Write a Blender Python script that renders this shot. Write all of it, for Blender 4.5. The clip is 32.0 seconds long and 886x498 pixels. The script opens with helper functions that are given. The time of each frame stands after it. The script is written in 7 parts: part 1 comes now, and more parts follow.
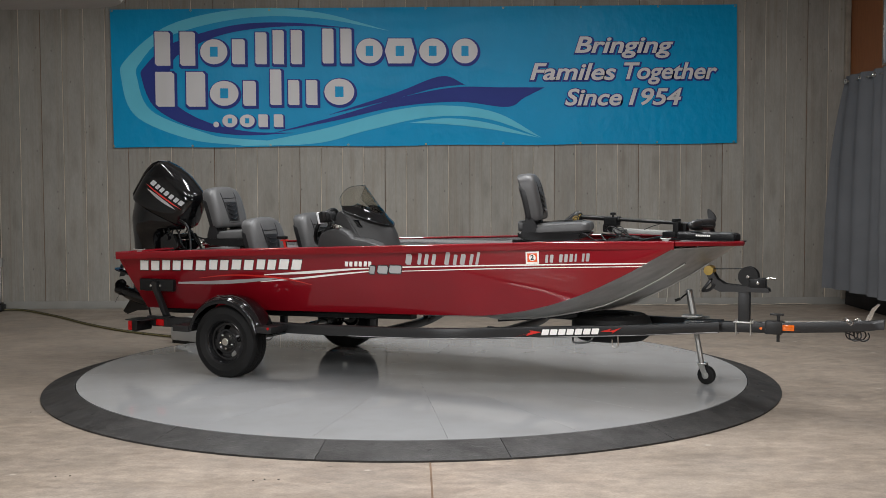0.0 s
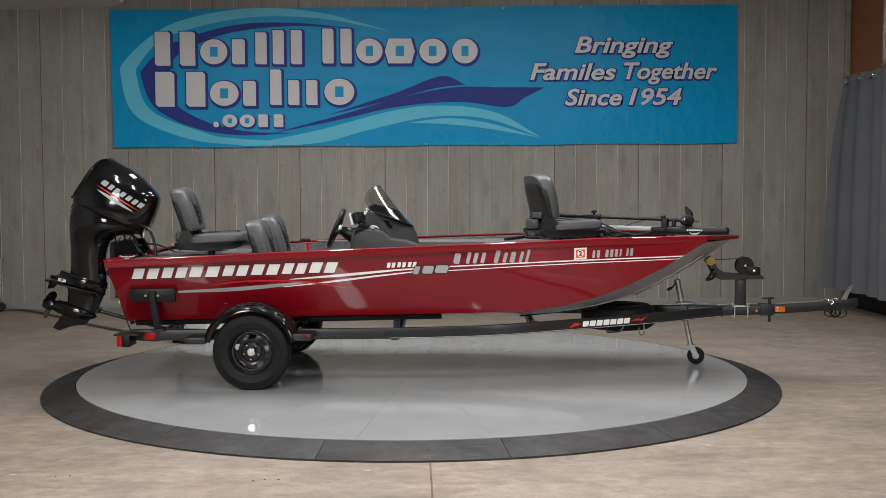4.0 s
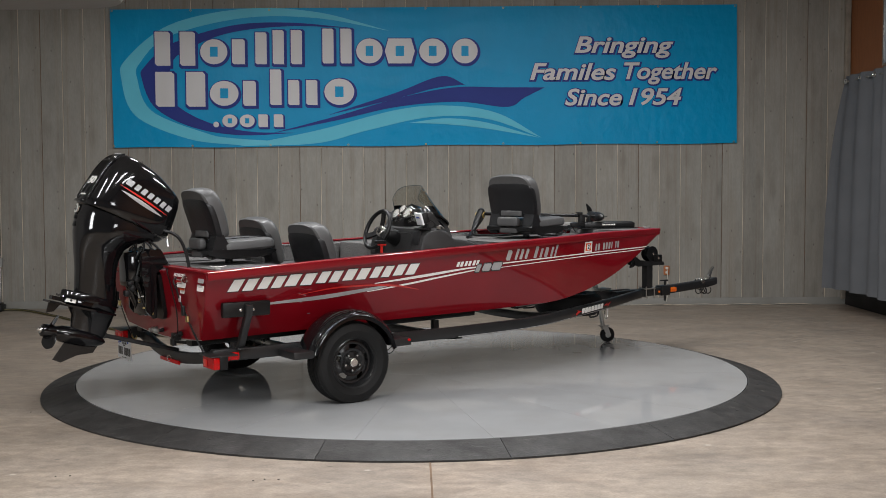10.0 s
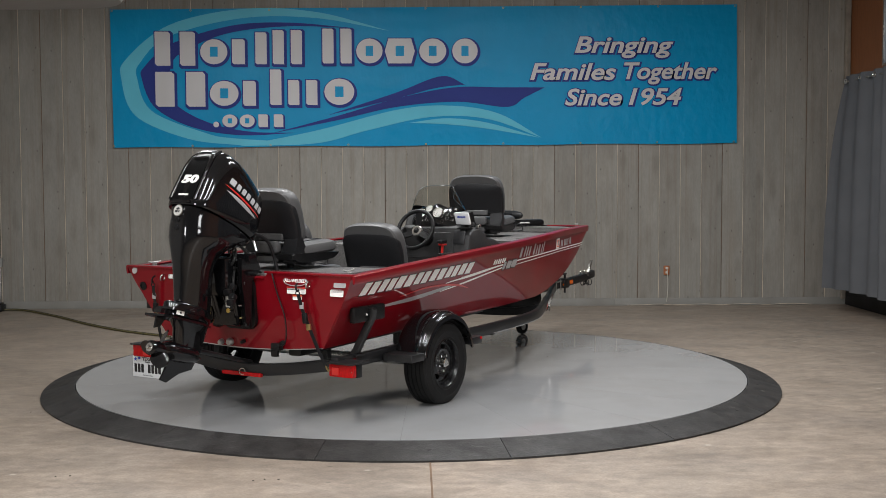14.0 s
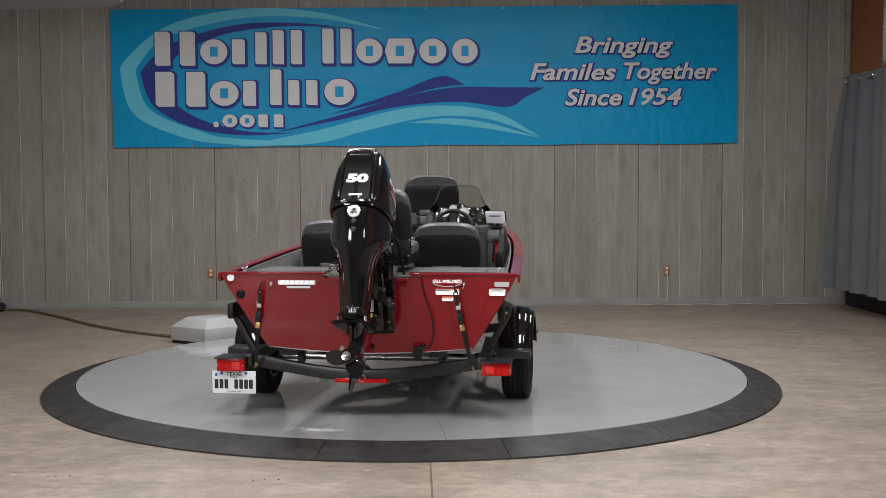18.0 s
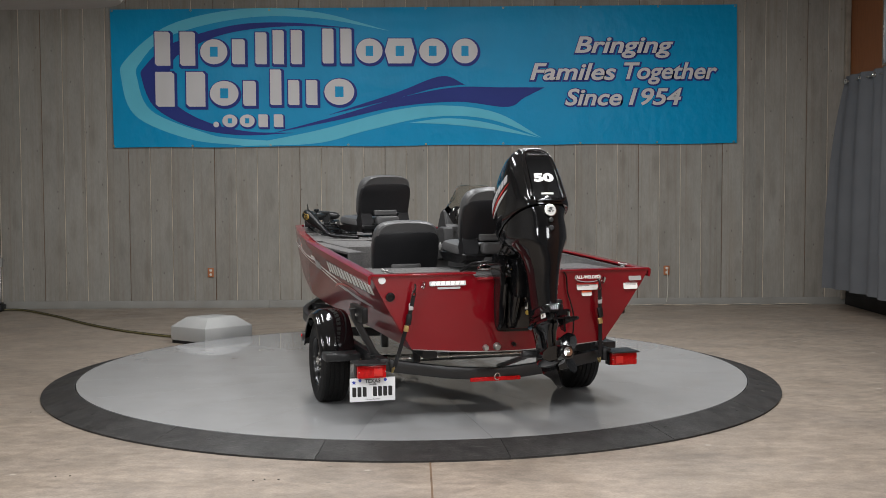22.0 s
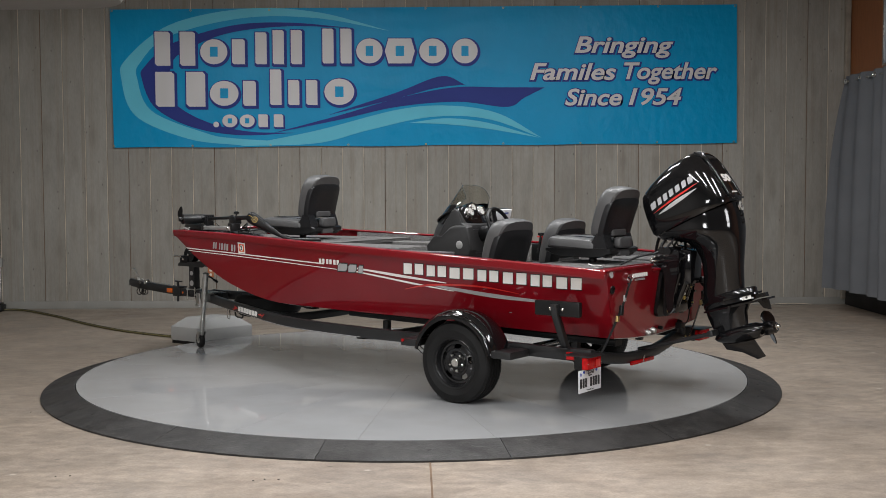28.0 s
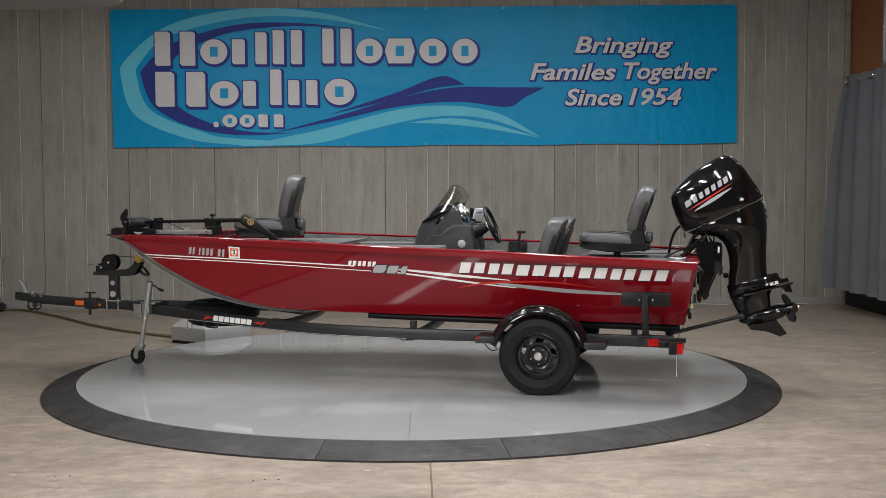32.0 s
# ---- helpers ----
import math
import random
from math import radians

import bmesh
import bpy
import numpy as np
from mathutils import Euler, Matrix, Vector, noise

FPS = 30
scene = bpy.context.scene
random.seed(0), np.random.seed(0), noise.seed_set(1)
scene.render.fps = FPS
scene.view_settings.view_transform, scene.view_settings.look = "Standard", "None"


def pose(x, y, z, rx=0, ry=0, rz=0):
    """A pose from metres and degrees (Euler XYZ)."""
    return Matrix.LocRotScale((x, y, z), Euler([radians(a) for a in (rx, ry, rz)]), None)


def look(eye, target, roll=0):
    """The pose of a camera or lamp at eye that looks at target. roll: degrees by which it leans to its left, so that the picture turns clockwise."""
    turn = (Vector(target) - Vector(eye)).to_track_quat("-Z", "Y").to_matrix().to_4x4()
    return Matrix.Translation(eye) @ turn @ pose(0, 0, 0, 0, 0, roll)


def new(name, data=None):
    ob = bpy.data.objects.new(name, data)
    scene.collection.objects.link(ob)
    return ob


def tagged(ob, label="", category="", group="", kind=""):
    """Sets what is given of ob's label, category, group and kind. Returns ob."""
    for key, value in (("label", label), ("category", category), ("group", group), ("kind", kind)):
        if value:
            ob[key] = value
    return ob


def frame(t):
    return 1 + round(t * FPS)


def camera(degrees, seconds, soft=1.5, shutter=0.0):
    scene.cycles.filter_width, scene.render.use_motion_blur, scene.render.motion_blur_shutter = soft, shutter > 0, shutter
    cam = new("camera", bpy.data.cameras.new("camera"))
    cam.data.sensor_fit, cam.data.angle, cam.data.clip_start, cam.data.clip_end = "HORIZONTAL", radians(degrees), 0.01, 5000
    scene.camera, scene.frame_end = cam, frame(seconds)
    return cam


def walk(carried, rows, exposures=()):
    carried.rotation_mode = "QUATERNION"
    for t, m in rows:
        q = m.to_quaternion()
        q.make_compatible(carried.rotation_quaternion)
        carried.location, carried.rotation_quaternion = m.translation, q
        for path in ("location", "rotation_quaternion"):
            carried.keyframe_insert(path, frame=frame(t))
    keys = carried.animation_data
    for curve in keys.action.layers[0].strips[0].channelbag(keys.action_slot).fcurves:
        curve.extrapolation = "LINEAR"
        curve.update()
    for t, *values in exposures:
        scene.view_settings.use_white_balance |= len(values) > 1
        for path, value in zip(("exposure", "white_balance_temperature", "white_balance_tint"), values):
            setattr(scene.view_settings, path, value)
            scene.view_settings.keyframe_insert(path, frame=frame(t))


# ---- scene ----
# ---------------------------------------------------------------- camera
cam = camera(42.03, 32.0, 0.5)
EYE = look((0.0, -9.888, 1.601), (0.256, 0.092, 1.025), -0.18)
walk(cam, [(0, EYE), (32, EYE)], [(0, 0.0), (32, 0.0)])

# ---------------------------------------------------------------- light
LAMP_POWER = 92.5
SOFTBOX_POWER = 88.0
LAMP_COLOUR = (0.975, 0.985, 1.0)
FLOOR = -0.078      # the turntable's top is z = 0
WALL = 5.68

world = bpy.data.worlds.new("room_air")
scene.world = world
world.use_nodes = True
world.node_tree.nodes["Background"].inputs[0].default_value = (0.9, 0.93, 1.0, 1)
world.node_tree.nodes["Background"].inputs[1].default_value = 0.02


# ---------------------------------------------------------------- mesh helpers
def at_level(parent):
    """The nearest owner that keeps to thing > part > sub-part."""
    while parent.parent is not None and parent.parent.parent is not None:
        parent = parent.parent
    return parent


def part(name, bm, mat, parent, label="", angle=38, kind=""):
    bmesh.ops.recalc_face_normals(bm, faces=bm.faces[:])
    me = bpy.data.meshes.new(name)
    bm.to_mesh(me)
    bm.free()
    me.materials.append(mat)
    me.polygons.foreach_set("use_smooth", [True] * len(me.polygons))
    me.set_sharp_from_angle(angle=radians(angle))
    ob = new(name, me)
    if parent is not None:
        ob.parent = at_level(parent)
    if label:
        ob["label"] = label
    if kind:
        ob["kind"] = kind
    return ob


def thing(name, label, category, group="", m=None):
    ob = new(name)
    ob.empty_display_size = 0.2
    if m is not None:
        ob.matrix_basis = m
    return tagged(ob, label, category, group)


def V(*a):
    return Vector(a)


def box(bm, c, s, bev=0.0, m=None, seg=2):
    t = bmesh.new()
    bmesh.ops.create_cube(t, size=1)
    bmesh.ops.scale(t, vec=Vector(s), verts=t.verts[:])
    if bev > 0:
        bmesh.ops.bevel(t, geom=t.edges[:], offset=bev, segments=seg, profile=0.6, affect="EDGES")
    mm = Matrix.Translation(c) if m is None else Matrix.Translation(c) @ m
    bmesh.ops.transform(t, matrix=mm, verts=t.verts[:])
    join(bm, t)


def join(bm, t):
    vs = {v: bm.verts.new(v.co) for v in t.verts}
    for f in t.faces:
        try:
            bm.faces.new([vs[v] for v in f.verts])
        except ValueError:
            pass
    t.free()


def ring_faces(bm, a, b, closed=True):
    n = len(a)
    for i in range(n if closed else n - 1):
        j = (i + 1) % n
        bm.faces.new((a[i], a[j], b[j], b[i]))


def loft(bm, rings, caps=True, closed=True):
    rows = [[bm.verts.new(q) for q in r] for r in rings]
    for a, b in zip(rows, rows[1:]):
        ring_faces(bm, a, b, closed)
    if caps and closed:
        bm.faces.new(rows[0])
        bm.faces.new(rows[-1])
    return rows


def frame_of(d):
    d = Vector(d).normalized()
    u = d.cross(V(0, 0, 1))
    if u.length < 1e-3:
        u = d.cross(V(1, 0, 0))
    u.normalize()
    return u, u.cross(d).normalized() * -1


def cyl(bm, a, b, r, r2=None, n=20):
    a, b = Vector(a), Vector(b)
    u, w = frame_of(b - a)
    r2 = r if r2 is None else r2
    loft(bm, [[p + (u * math.cos(k * math.tau / n) + w * math.sin(k * math.tau / n)) * q for k in range(n)]
              for p, q in ((a, r), (b, r2))])


def lathe(bm, a, d, prof, n=28):
    """prof: (radius, distance along d) pairs."""
    a, d = Vector(a), Vector(d).normalized()
    u, w = frame_of(d)
    loft(bm, [[a + d * h + (u * math.cos(k * math.tau / n) + w * math.sin(k * math.tau / n)) * max(r, 1e-4) for k in range(n)]
              for r, h in prof])


def spline(pts, n=8):
    """Smooth curve through points."""
    pts = [Vector(q) for q in pts]
    if len(pts) < 3:
        return pts
    out = []
    ext = [pts[0] * 2 - pts[1]] + pts + [pts[-1] * 2 - pts[-2]]
    for i in range(1, len(ext) - 2):
        p0, p1, p2, p3 = ext[i - 1:i + 3]
        for k in range(n):
            t = k / n
            out.append(0.5 * ((2 * p1) + (p2 - p0) * t + (2 * p0 - 5 * p1 + 4 * p2 - p3) * t * t + (3 * p1 - p0 - 3 * p2 + p3) * t ** 3))
    out.append(pts[-1])
    return out


def sweep(bm, pts, prof, up=None, closed=False):
    """prof: (side, up) offsets; the profile keeps the given up or follows the path."""
    pts = [Vector(q) for q in pts]
    rings, prev = [], None
    for i, q in enumerate(pts):
        d = (pts[min(i + 1, len(pts) - 1)] - pts[max(i - 1, 0)]).normalized()
        if up is not None:
            u = d.cross(Vector(up)).normalized()
            w = u.cross(d).normalized()
        else:
            if prev is None:
                u, w = frame_of(d)
            else:
                u = (prev - d * prev.dot(d)).normalized()
                w = u.cross(d)
            prev = u
        rings.append([q + u * a + w * b for a, b in prof])
    loft(bm, rings)


def circle(r, n=8):
    return [(r * math.cos(k * math.tau / n), r * math.sin(k * math.tau / n)) for k in range(n)]


def rect(w, h, c=0.0):
    if c <= 0:
        return [(-w / 2, -h / 2), (w / 2, -h / 2), (w / 2, h / 2), (-w / 2, h / 2)]
    out = []
    for sx, sy, a0 in ((1, 1, 0), (-1, 1, 90), (-1, -1, 180), (1, -1, 270)):
        for a in (0, 45, 90):
            out.append((sx * (w / 2 - c) + c * math.cos(radians(a0 + a)), sy * (h / 2 - c) + c * math.sin(radians(a0 + a))))
    return out


def rounded(w, h, c, n=5):
    out = []
    for sx, sy, a0 in ((1, 1, 0), (-1, 1, 90), (-1, -1, 180), (1, -1, 270)):
        for k in range(n + 1):
            a = radians(a0 + 90 * k / n)
            out.append((sx * (w / 2 - c) + c * math.cos(a), sy * (h / 2 - c) + c * math.sin(a)))
    return out


def tube(bm, pts, r, n=8, smooth=6):
    sweep(bm, spline(pts, smooth) if smooth else pts, circle(r, n))


def torus(bm, c, axis, R, r, n=32, k=10, arc=1.0, flat=1.0):
    c = Vector(c)
    d = Vector(axis).normalized()
    u, w = frame_of(d)
    rings = []
    m = n if arc == 1.0 else n + 1
    for i in range(m):
        a = i * math.tau * arc / n
        e = u * math.cos(a) + w * math.sin(a)
        rings.append([c + e * (R + r * math.cos(j * math.tau / k)) + d * (r * flat * math.sin(j * math.tau / k)) for j in range(k)])
    if arc == 1.0:
        rows = [[bm.verts.new(q) for q in g] for g in rings]
        for i in range(n):
            ring_faces(bm, rows[i], rows[(i + 1) % n])
    else:
        loft(bm, rings)


def slab(bm, poly, t0, t1, m):
    """A flat polygon (x, y) with thickness from t0 to t1 in z, placed by m."""
    loft(bm, [[m @ V(x, y, t0) for x, y in poly], [m @ V(x, y, t1) for x, y in poly]])


def sheet(bm, grid, off):
    """A grid of points and the same grid moved by off, closed round the rim."""
    a = [[bm.verts.new(q) for q in r] for r in grid]
    b = [[bm.verts.new(Vector(q) + (off(Vector(q)) if callable(off) else Vector(off))) for q in r] for r in grid]
    n, k = len(a), len(a[0])
    for i in range(n - 1):
        for j in range(k - 1):
            bm.faces.new((a[i][j], a[i + 1][j], a[i + 1][j + 1], a[i][j + 1]))
            bm.faces.new((b[i][j], b[i][j + 1], b[i + 1][j + 1], b[i + 1][j]))
    rim = [(i, 0) for i in range(n)] + [(n - 1, j) for j in range(1, k)] + [(i, k - 1) for i in range(n - 2, -1, -1)] + [(0, j) for j in range(k - 2, 0, -1)]
    for p, q in zip(rim, rim[1:] + rim[:1]):
        bm.faces.new((a[p[0]][p[1]], b[p[0]][p[1]], b[q[0]][q[1]], a[q[0]][q[1]]))


def letters(name, words, size, mat, parent, m, shear=0.0, depth=0.002, bold=0.0, align="CENTER", label=""):
    cu = bpy.data.curves.new(name, "FONT")
    cu.body, cu.size, cu.shear, cu.extrude, cu.offset = words, size, shear, depth, bold
    cu.align_x, cu.align_y, cu.resolution_u = align, "CENTER", 4
    tmp = bpy.data.objects.new(name, cu)
    scene.collection.objects.link(tmp)
    bpy.context.view_layer.update()
    me = bpy.data.meshes.new_from_object(tmp.evaluated_get(bpy.context.evaluated_depsgraph_get()))
    bpy.data.objects.remove(tmp)
    me.materials.clear()
    me.materials.append(mat)
    me.transform(m)
    ob = new(name, me)
    ob.parent = at_level(parent)
    if label:
        ob["label"] = label
    return ob


# ---------------------------------------------------------------- materials
def material(name, color, rough=0.5, metal=0.0, var=0.0, scale=8.0, bump=0.0, bscale=60.0, coat=0.0, spec=0.5,
             stain=None, sscale=1.2, samount=0.35, stretch=(1, 1, 1), rvar=0.0, island=0.0, coatrough=0.05, fine=0.0, fscale=40.0, knots=0.0, flecks=0.0,
             grit=0.0, gscale=95.0, smudge=None, scratch=0.0):
    """Principled surface with colour variation at two scales, fine relief and worn gloss."""
    mt = bpy.data.materials.new(name)
    mt.use_nodes = True
    nt = mt.node_tree
    n, l = nt.nodes, nt.links
    bs = n["Principled BSDF"]
    bs.inputs["Roughness"].default_value = rough
    bs.inputs["Metallic"].default_value = metal
    bs.inputs["Specular IOR Level"].default_value = spec
    bs.inputs["Coat Weight"].default_value = coat
    bs.inputs["Coat Roughness"].default_value = coatrough
    co = n.new("ShaderNodeTexCoord")
    mp = n.new("ShaderNodeMapping")
    mp.inputs["Scale"].default_value = stretch
    l.new(co.outputs["Object"], mp.inputs[0])
    if island > 0:
        oi = n.new("ShaderNodeObjectInfo")
        ad = n.new("ShaderNodeVectorMath")
        sc = n.new("ShaderNodeVectorMath")
        sc.operation = "SCALE"
        sc.inputs[0].default_value = (7.0, 13.0, 31.0)
        l.new(oi.outputs["Random"], sc.inputs["Scale"])
        l.new(mp.outputs[0], ad.inputs[0])
        l.new(sc.outputs[0], ad.inputs[1])
        src = ad.outputs[0]
    else:
        src = mp.outputs[0]

    def noise_tex(s, detail=5.0):
        t = n.new("ShaderNodeTexNoise")
        t.inputs["Scale"].default_value = s
        t.inputs["Detail"].default_value = detail
        l.new(src, t.inputs["Vector"])
        return t

    def mixed(a, b, fac):
        mx = n.new("ShaderNodeMix")
        mx.data_type = "RGBA"
        for sock, val in ((mx.inputs["A"], a), (mx.inputs["B"], b), (mx.inputs["Factor"], fac)):
            if hasattr(val, "links"):
                l.new(val, sock)
            else:
                sock.default_value = val
        return mx.outputs["Result"]

    def ramp(fac, lo, hi, a=0.0, b=1.0):
        r = n.new("ShaderNodeMapRange")
        r.inputs["From Min"].default_value, r.inputs["From Max"].default_value = lo, hi
        r.inputs["To Min"].default_value, r.inputs["To Max"].default_value = a, b
        l.new(fac, r.inputs["Value"])
        return r.outputs[0]

    col = (*color, 1)
    if var > 0:
        t = noise_tex(scale)
        dark = tuple(c * (1 - var) for c in color) + (1,)
        lite = tuple(min(c * (1 + var), 1) for c in color) + (1,)
        col = mixed(dark, lite, ramp(t.outputs[0], 0.3, 0.7))
    if stain is not None:
        t = noise_tex(sscale, 6.0)
        col = mixed(col, (*stain, 1), ramp(t.outputs[0], 0.48, 0.72, 0.0, samount))
    if fine > 0:
        t = noise_tex(fscale, 8.0)
        fv = n.new("ShaderNodeHueSaturation")
        l.new(ramp(t.outputs[0], 0.25, 0.75, 1 - fine, 1 + fine), fv.inputs["Value"])
        if hasattr(col, "links"):
            l.new(col, fv.inputs["Color"])
        else:
            fv.inputs["Color"].default_value = col
        col = fv.outputs[0]
    def hued(col, value):
        hv = n.new("ShaderNodeHueSaturation")
        l.new(value, hv.inputs["Value"])
        if hasattr(col, "links"):
            l.new(col, hv.inputs["Color"])
        else:
            hv.inputs["Color"].default_value = col
        return hv.outputs[0]

    if grit > 0:
        col = hued(col, ramp(noise_tex(gscale, 3.0).outputs[0], 0.25, 0.75, 1 - grit, 1 + grit))
    if smudge is not None:
        # long brown runs along the grain
        sm = n.new("ShaderNodeMapping")
        sm.inputs["Scale"].default_value = (3.2, 1.0, 0.16)
        l.new(src, sm.inputs[0])
        t = n.new("ShaderNodeTexNoise")
        t.inputs["Scale"].default_value, t.inputs["Detail"].default_value = 2.6, 7.0
        t.inputs["Roughness"].default_value = 0.62
        l.new(sm.outputs[0], t.inputs["Vector"])
        col = mixed(col, (*smudge, 1), ramp(t.outputs[0], 0.50, 0.78, 0.0, 0.55))
    if scratch > 0:
        # thin pale scuffs in two directions
        for turn_z, s2 in ((0.5, 5.0), (-0.9, 7.0)):
            sm = n.new("ShaderNodeMapping")
            sm.inputs["Rotation"].default_value = (0, 0, turn_z)
            sm.inputs["Scale"].default_value = (0.5, 14.0, 1.0)
            l.new(src, sm.inputs[0])
            t = n.new("ShaderNodeTexNoise")
            t.inputs["Scale"].default_value, t.inputs["Detail"].default_value = s2, 2.0
            l.new(sm.outputs[0], t.inputs["Vector"])
            col = mixed(col, (0.16, 0.155, 0.15, 1), ramp(t.outputs[0], 0.69, 0.76, 0.0, scratch))
    if knots > 0:
        for s2, size, tone, least in (((1.0, 1.0, 2.2), knots, (0.045, 0.036, 0.028, 1), 0.45), ((0.8, 1.0, 1.1), knots * 5.0, (0.115, 0.095, 0.075, 1), 0.78)):
            sm = n.new("ShaderNodeMapping")
            sm.inputs["Scale"].default_value = s2
            sm.inputs["Rotation"].default_value = (math.pi / 2, 0, 0)
            l.new(src, sm.inputs[0])
            vo = n.new("ShaderNodeTexVoronoi")
            vo.voronoi_dimensions = "2D"
            vo.inputs["Scale"].default_value = 1.0
            l.new(sm.outputs[0], vo.inputs["Vector"])
            col = mixed(tone, col, ramp(vo.outputs["Distance"], size * 0.3, size, least, 1.0))
    if flecks > 0:
        for sc2, tone in ((3.1, (0.05, 0.045, 0.04, 1)), (2.3, (0.55, 0.50, 0.44, 1))):
            vo = n.new("ShaderNodeTexVoronoi")
            vo.inputs["Scale"].default_value = sc2
            l.new(src, vo.inputs["Vector"])
            col = mixed(tone, col, ramp(vo.outputs["Distance"], flecks * 0.5, flecks, 0.3, 1.0))
    if island > 0:
        hs = n.new("ShaderNodeHueSaturation")
        l.new(ramp(oi.outputs["Random"], 0, 1, 1 - island, 1 + island), hs.inputs["Value"])
        if hasattr(col, "links"):
            l.new(col, hs.inputs["Color"])
        else:
            hs.inputs["Color"].default_value = col
        col = hs.outputs[0]
    if hasattr(col, "links"):
        l.new(col, bs.inputs["Base Color"])
    else:
        bs.inputs["Base Color"].default_value = col
    if rvar > 0:
        t = noise_tex(3.0)
        l.new(ramp(t.outputs[0], 0.3, 0.7, max(rough - rvar, 0.02), rough + rvar), bs.inputs["Roughness"])
    if bump > 0:
        t = noise_tex(bscale, 3.0)
        bp = n.new("ShaderNodeBump")
        bp.inputs["Strength"].default_value = min(bump * 10, 1.0)
        bp.inputs["Distance"].default_value = bump * 0.02
        l.new(t.outputs[0], bp.inputs["Height"])
        l.new(bp.outputs[0], bs.inputs["Normal"])
    return mt


CONCRETE = material("worn_concrete", (0.272, 0.222, 0.177), 0.42, var=0.12, scale=5.5, bump=0.06, bscale=45, stain=(0.17, 0.143, 0.12), sscale=1.6, samount=0.55, stretch=(0.75, 1.1, 1), rvar=0.12, fine=0.24, fscale=13.0, flecks=0.05, grit=0.20, gscale=85.0)
JOINT = material("joint_filler", (0.16, 0.10, 0.06), 0.8, var=0.3)
PLANK = material("weathered_plank", (0.264, 0.252, 0.224), 0.72, var=0.09, scale=3.0, bump=0.12, bscale=30, stain=(0.20, 0.175, 0.142), sscale=1.1, samount=0.4, stretch=(3.0, 3.0, 0.8), island=0.085, fine=0.08, fscale=18.0, knots=0.033, smudge=(0.185, 0.135, 0.092))
GAP = material("board_backing", (0.24, 0.21, 0.17), 0.9, var=0.2)
TRIMG = material("grey_trim_paint", (0.25, 0.245, 0.225), 0.6, var=0.1, scale=6, bump=0.05, stain=(0.14, 0.12, 0.1), sscale=3, samount=0.4)
WALLP = material("plain_wall_paint", (0.42, 0.41, 0.39), 0.8, var=0.06, scale=2, bump=0.03)
CEILM = material("ceiling_paint", (0.55, 0.54, 0.52), 0.8, var=0.05, scale=2, bump=0.03)
CANOPY = material("canopy_fabric", (0.29, 0.28, 0.265), 0.8, var=0.05, scale=2, bump=0.03)
BROWN = material("brown_wood_panel", (0.24, 0.085, 0.028), 0.5, var=0.18, scale=12, bump=0.05, stretch=(8, 8, 0.5), stain=(0.2, 0.07, 0.025), sscale=6, samount=0.5)
PLATE = material("grey_deck_paint", (0.318, 0.321, 0.323), 0.045, var=0.05, scale=2.2, bump=0.0015, bscale=5, stain=(0.27, 0.26, 0.25), sscale=3.5, samount=0.3, rvar=0.02, coat=0.12, island=0.012)
RAMPR = material("black_rubber_ramp", (0.026, 0.0245, 0.0235), 0.62, spec=0.3, var=0.35, scale=9, bump=0.12, bscale=90, stain=(0.065, 0.06, 0.054), sscale=14, samount=0.3, rvar=0.14, island=0.10, fine=0.2, fscale=60.0, flecks=0.06, scratch=0.4, grit=0.2, gscale=140.0)
BOXG = material("light_grey_fibreglass", (0.37, 0.37, 0.36), 0.4, var=0.05, scale=5, bump=0.03, bscale=80)
RED = material("metallic_red_paint", (0.188, 0.003, 0.008), 0.35, 0.0, var=0.08, scale=2.0, bump=0.001, bscale=4, coat=0.75, spec=0.1, coatrough=0.025)
ALU = material("bare_aluminium", (0.44, 0.435, 0.42), 0.50, 0.55, var=0.16, scale=6, bump=0.04, bscale=40, stretch=(0.4, 2, 2), rvar=0.08, stain=(0.30, 0.29, 0.27), sscale=4, samount=0.5, grit=0.08)
GLOSSB = material("gloss_black_paint", (0.0045, 0.0045, 0.005), 0.09, var=0.2, scale=3, bump=0.0015, bscale=5, coat=0.4, spec=0.3, coatrough=0.03)
SATINB = material("satin_black_plastic", (0.007, 0.007, 0.0073), 0.36, spec=0.28, var=0.2, scale=10, bump=0.05, bscale=160)
PANELB = material("deep_black_plastic", (0.004, 0.004, 0.0042), 0.34, spec=0.10, var=0.2, scale=6, bump=0.01, bscale=120)
FRAMEB = material("black_powder_coat", (0.012, 0.012, 0.0125), 0.36, var=0.2, scale=5, bump=0.03, bscale=120, rvar=0.06)
RUBBER = material("tyre_rubber", (0.0088, 0.0086, 0.0085), 0.62, spec=0.22, var=0.22, scale=12, bump=0.05, bscale=60, rvar=0.08)
RIMB = material("black_rim_paint", (0.008, 0.008, 0.0085), 0.27, var=0.1, bump=0.01, coat=0.15, spec=0.35)
CHROME = material("bright_zinc", (0.62, 0.61, 0.58), 0.24, 1.0, var=0.1, scale=20, bump=0.02, bscale=90, rvar=0.08)
GALV = material("galvanised_steel", (0.50, 0.50, 0.48), 0.42, 0.9, var=0.12, scale=14, bump=0.03, bscale=60, rvar=0.1)
BRASS = material("yellow_zinc", (0.5, 0.38, 0.16), 0.35, 0.9, var=0.15, scale=20)
GREYV = material("grey_vinyl", (0.066, 0.065, 0.065), 0.44, var=0.09, scale=9, bump=0.045, bscale=150, rvar=0.06, grit=0.06, gscale=150.0)
DARKV = material("charcoal_vinyl", (0.011, 0.011, 0.012), 0.36, spec=0.32, var=0.1, scale=9, bump=0.06, bscale=220)
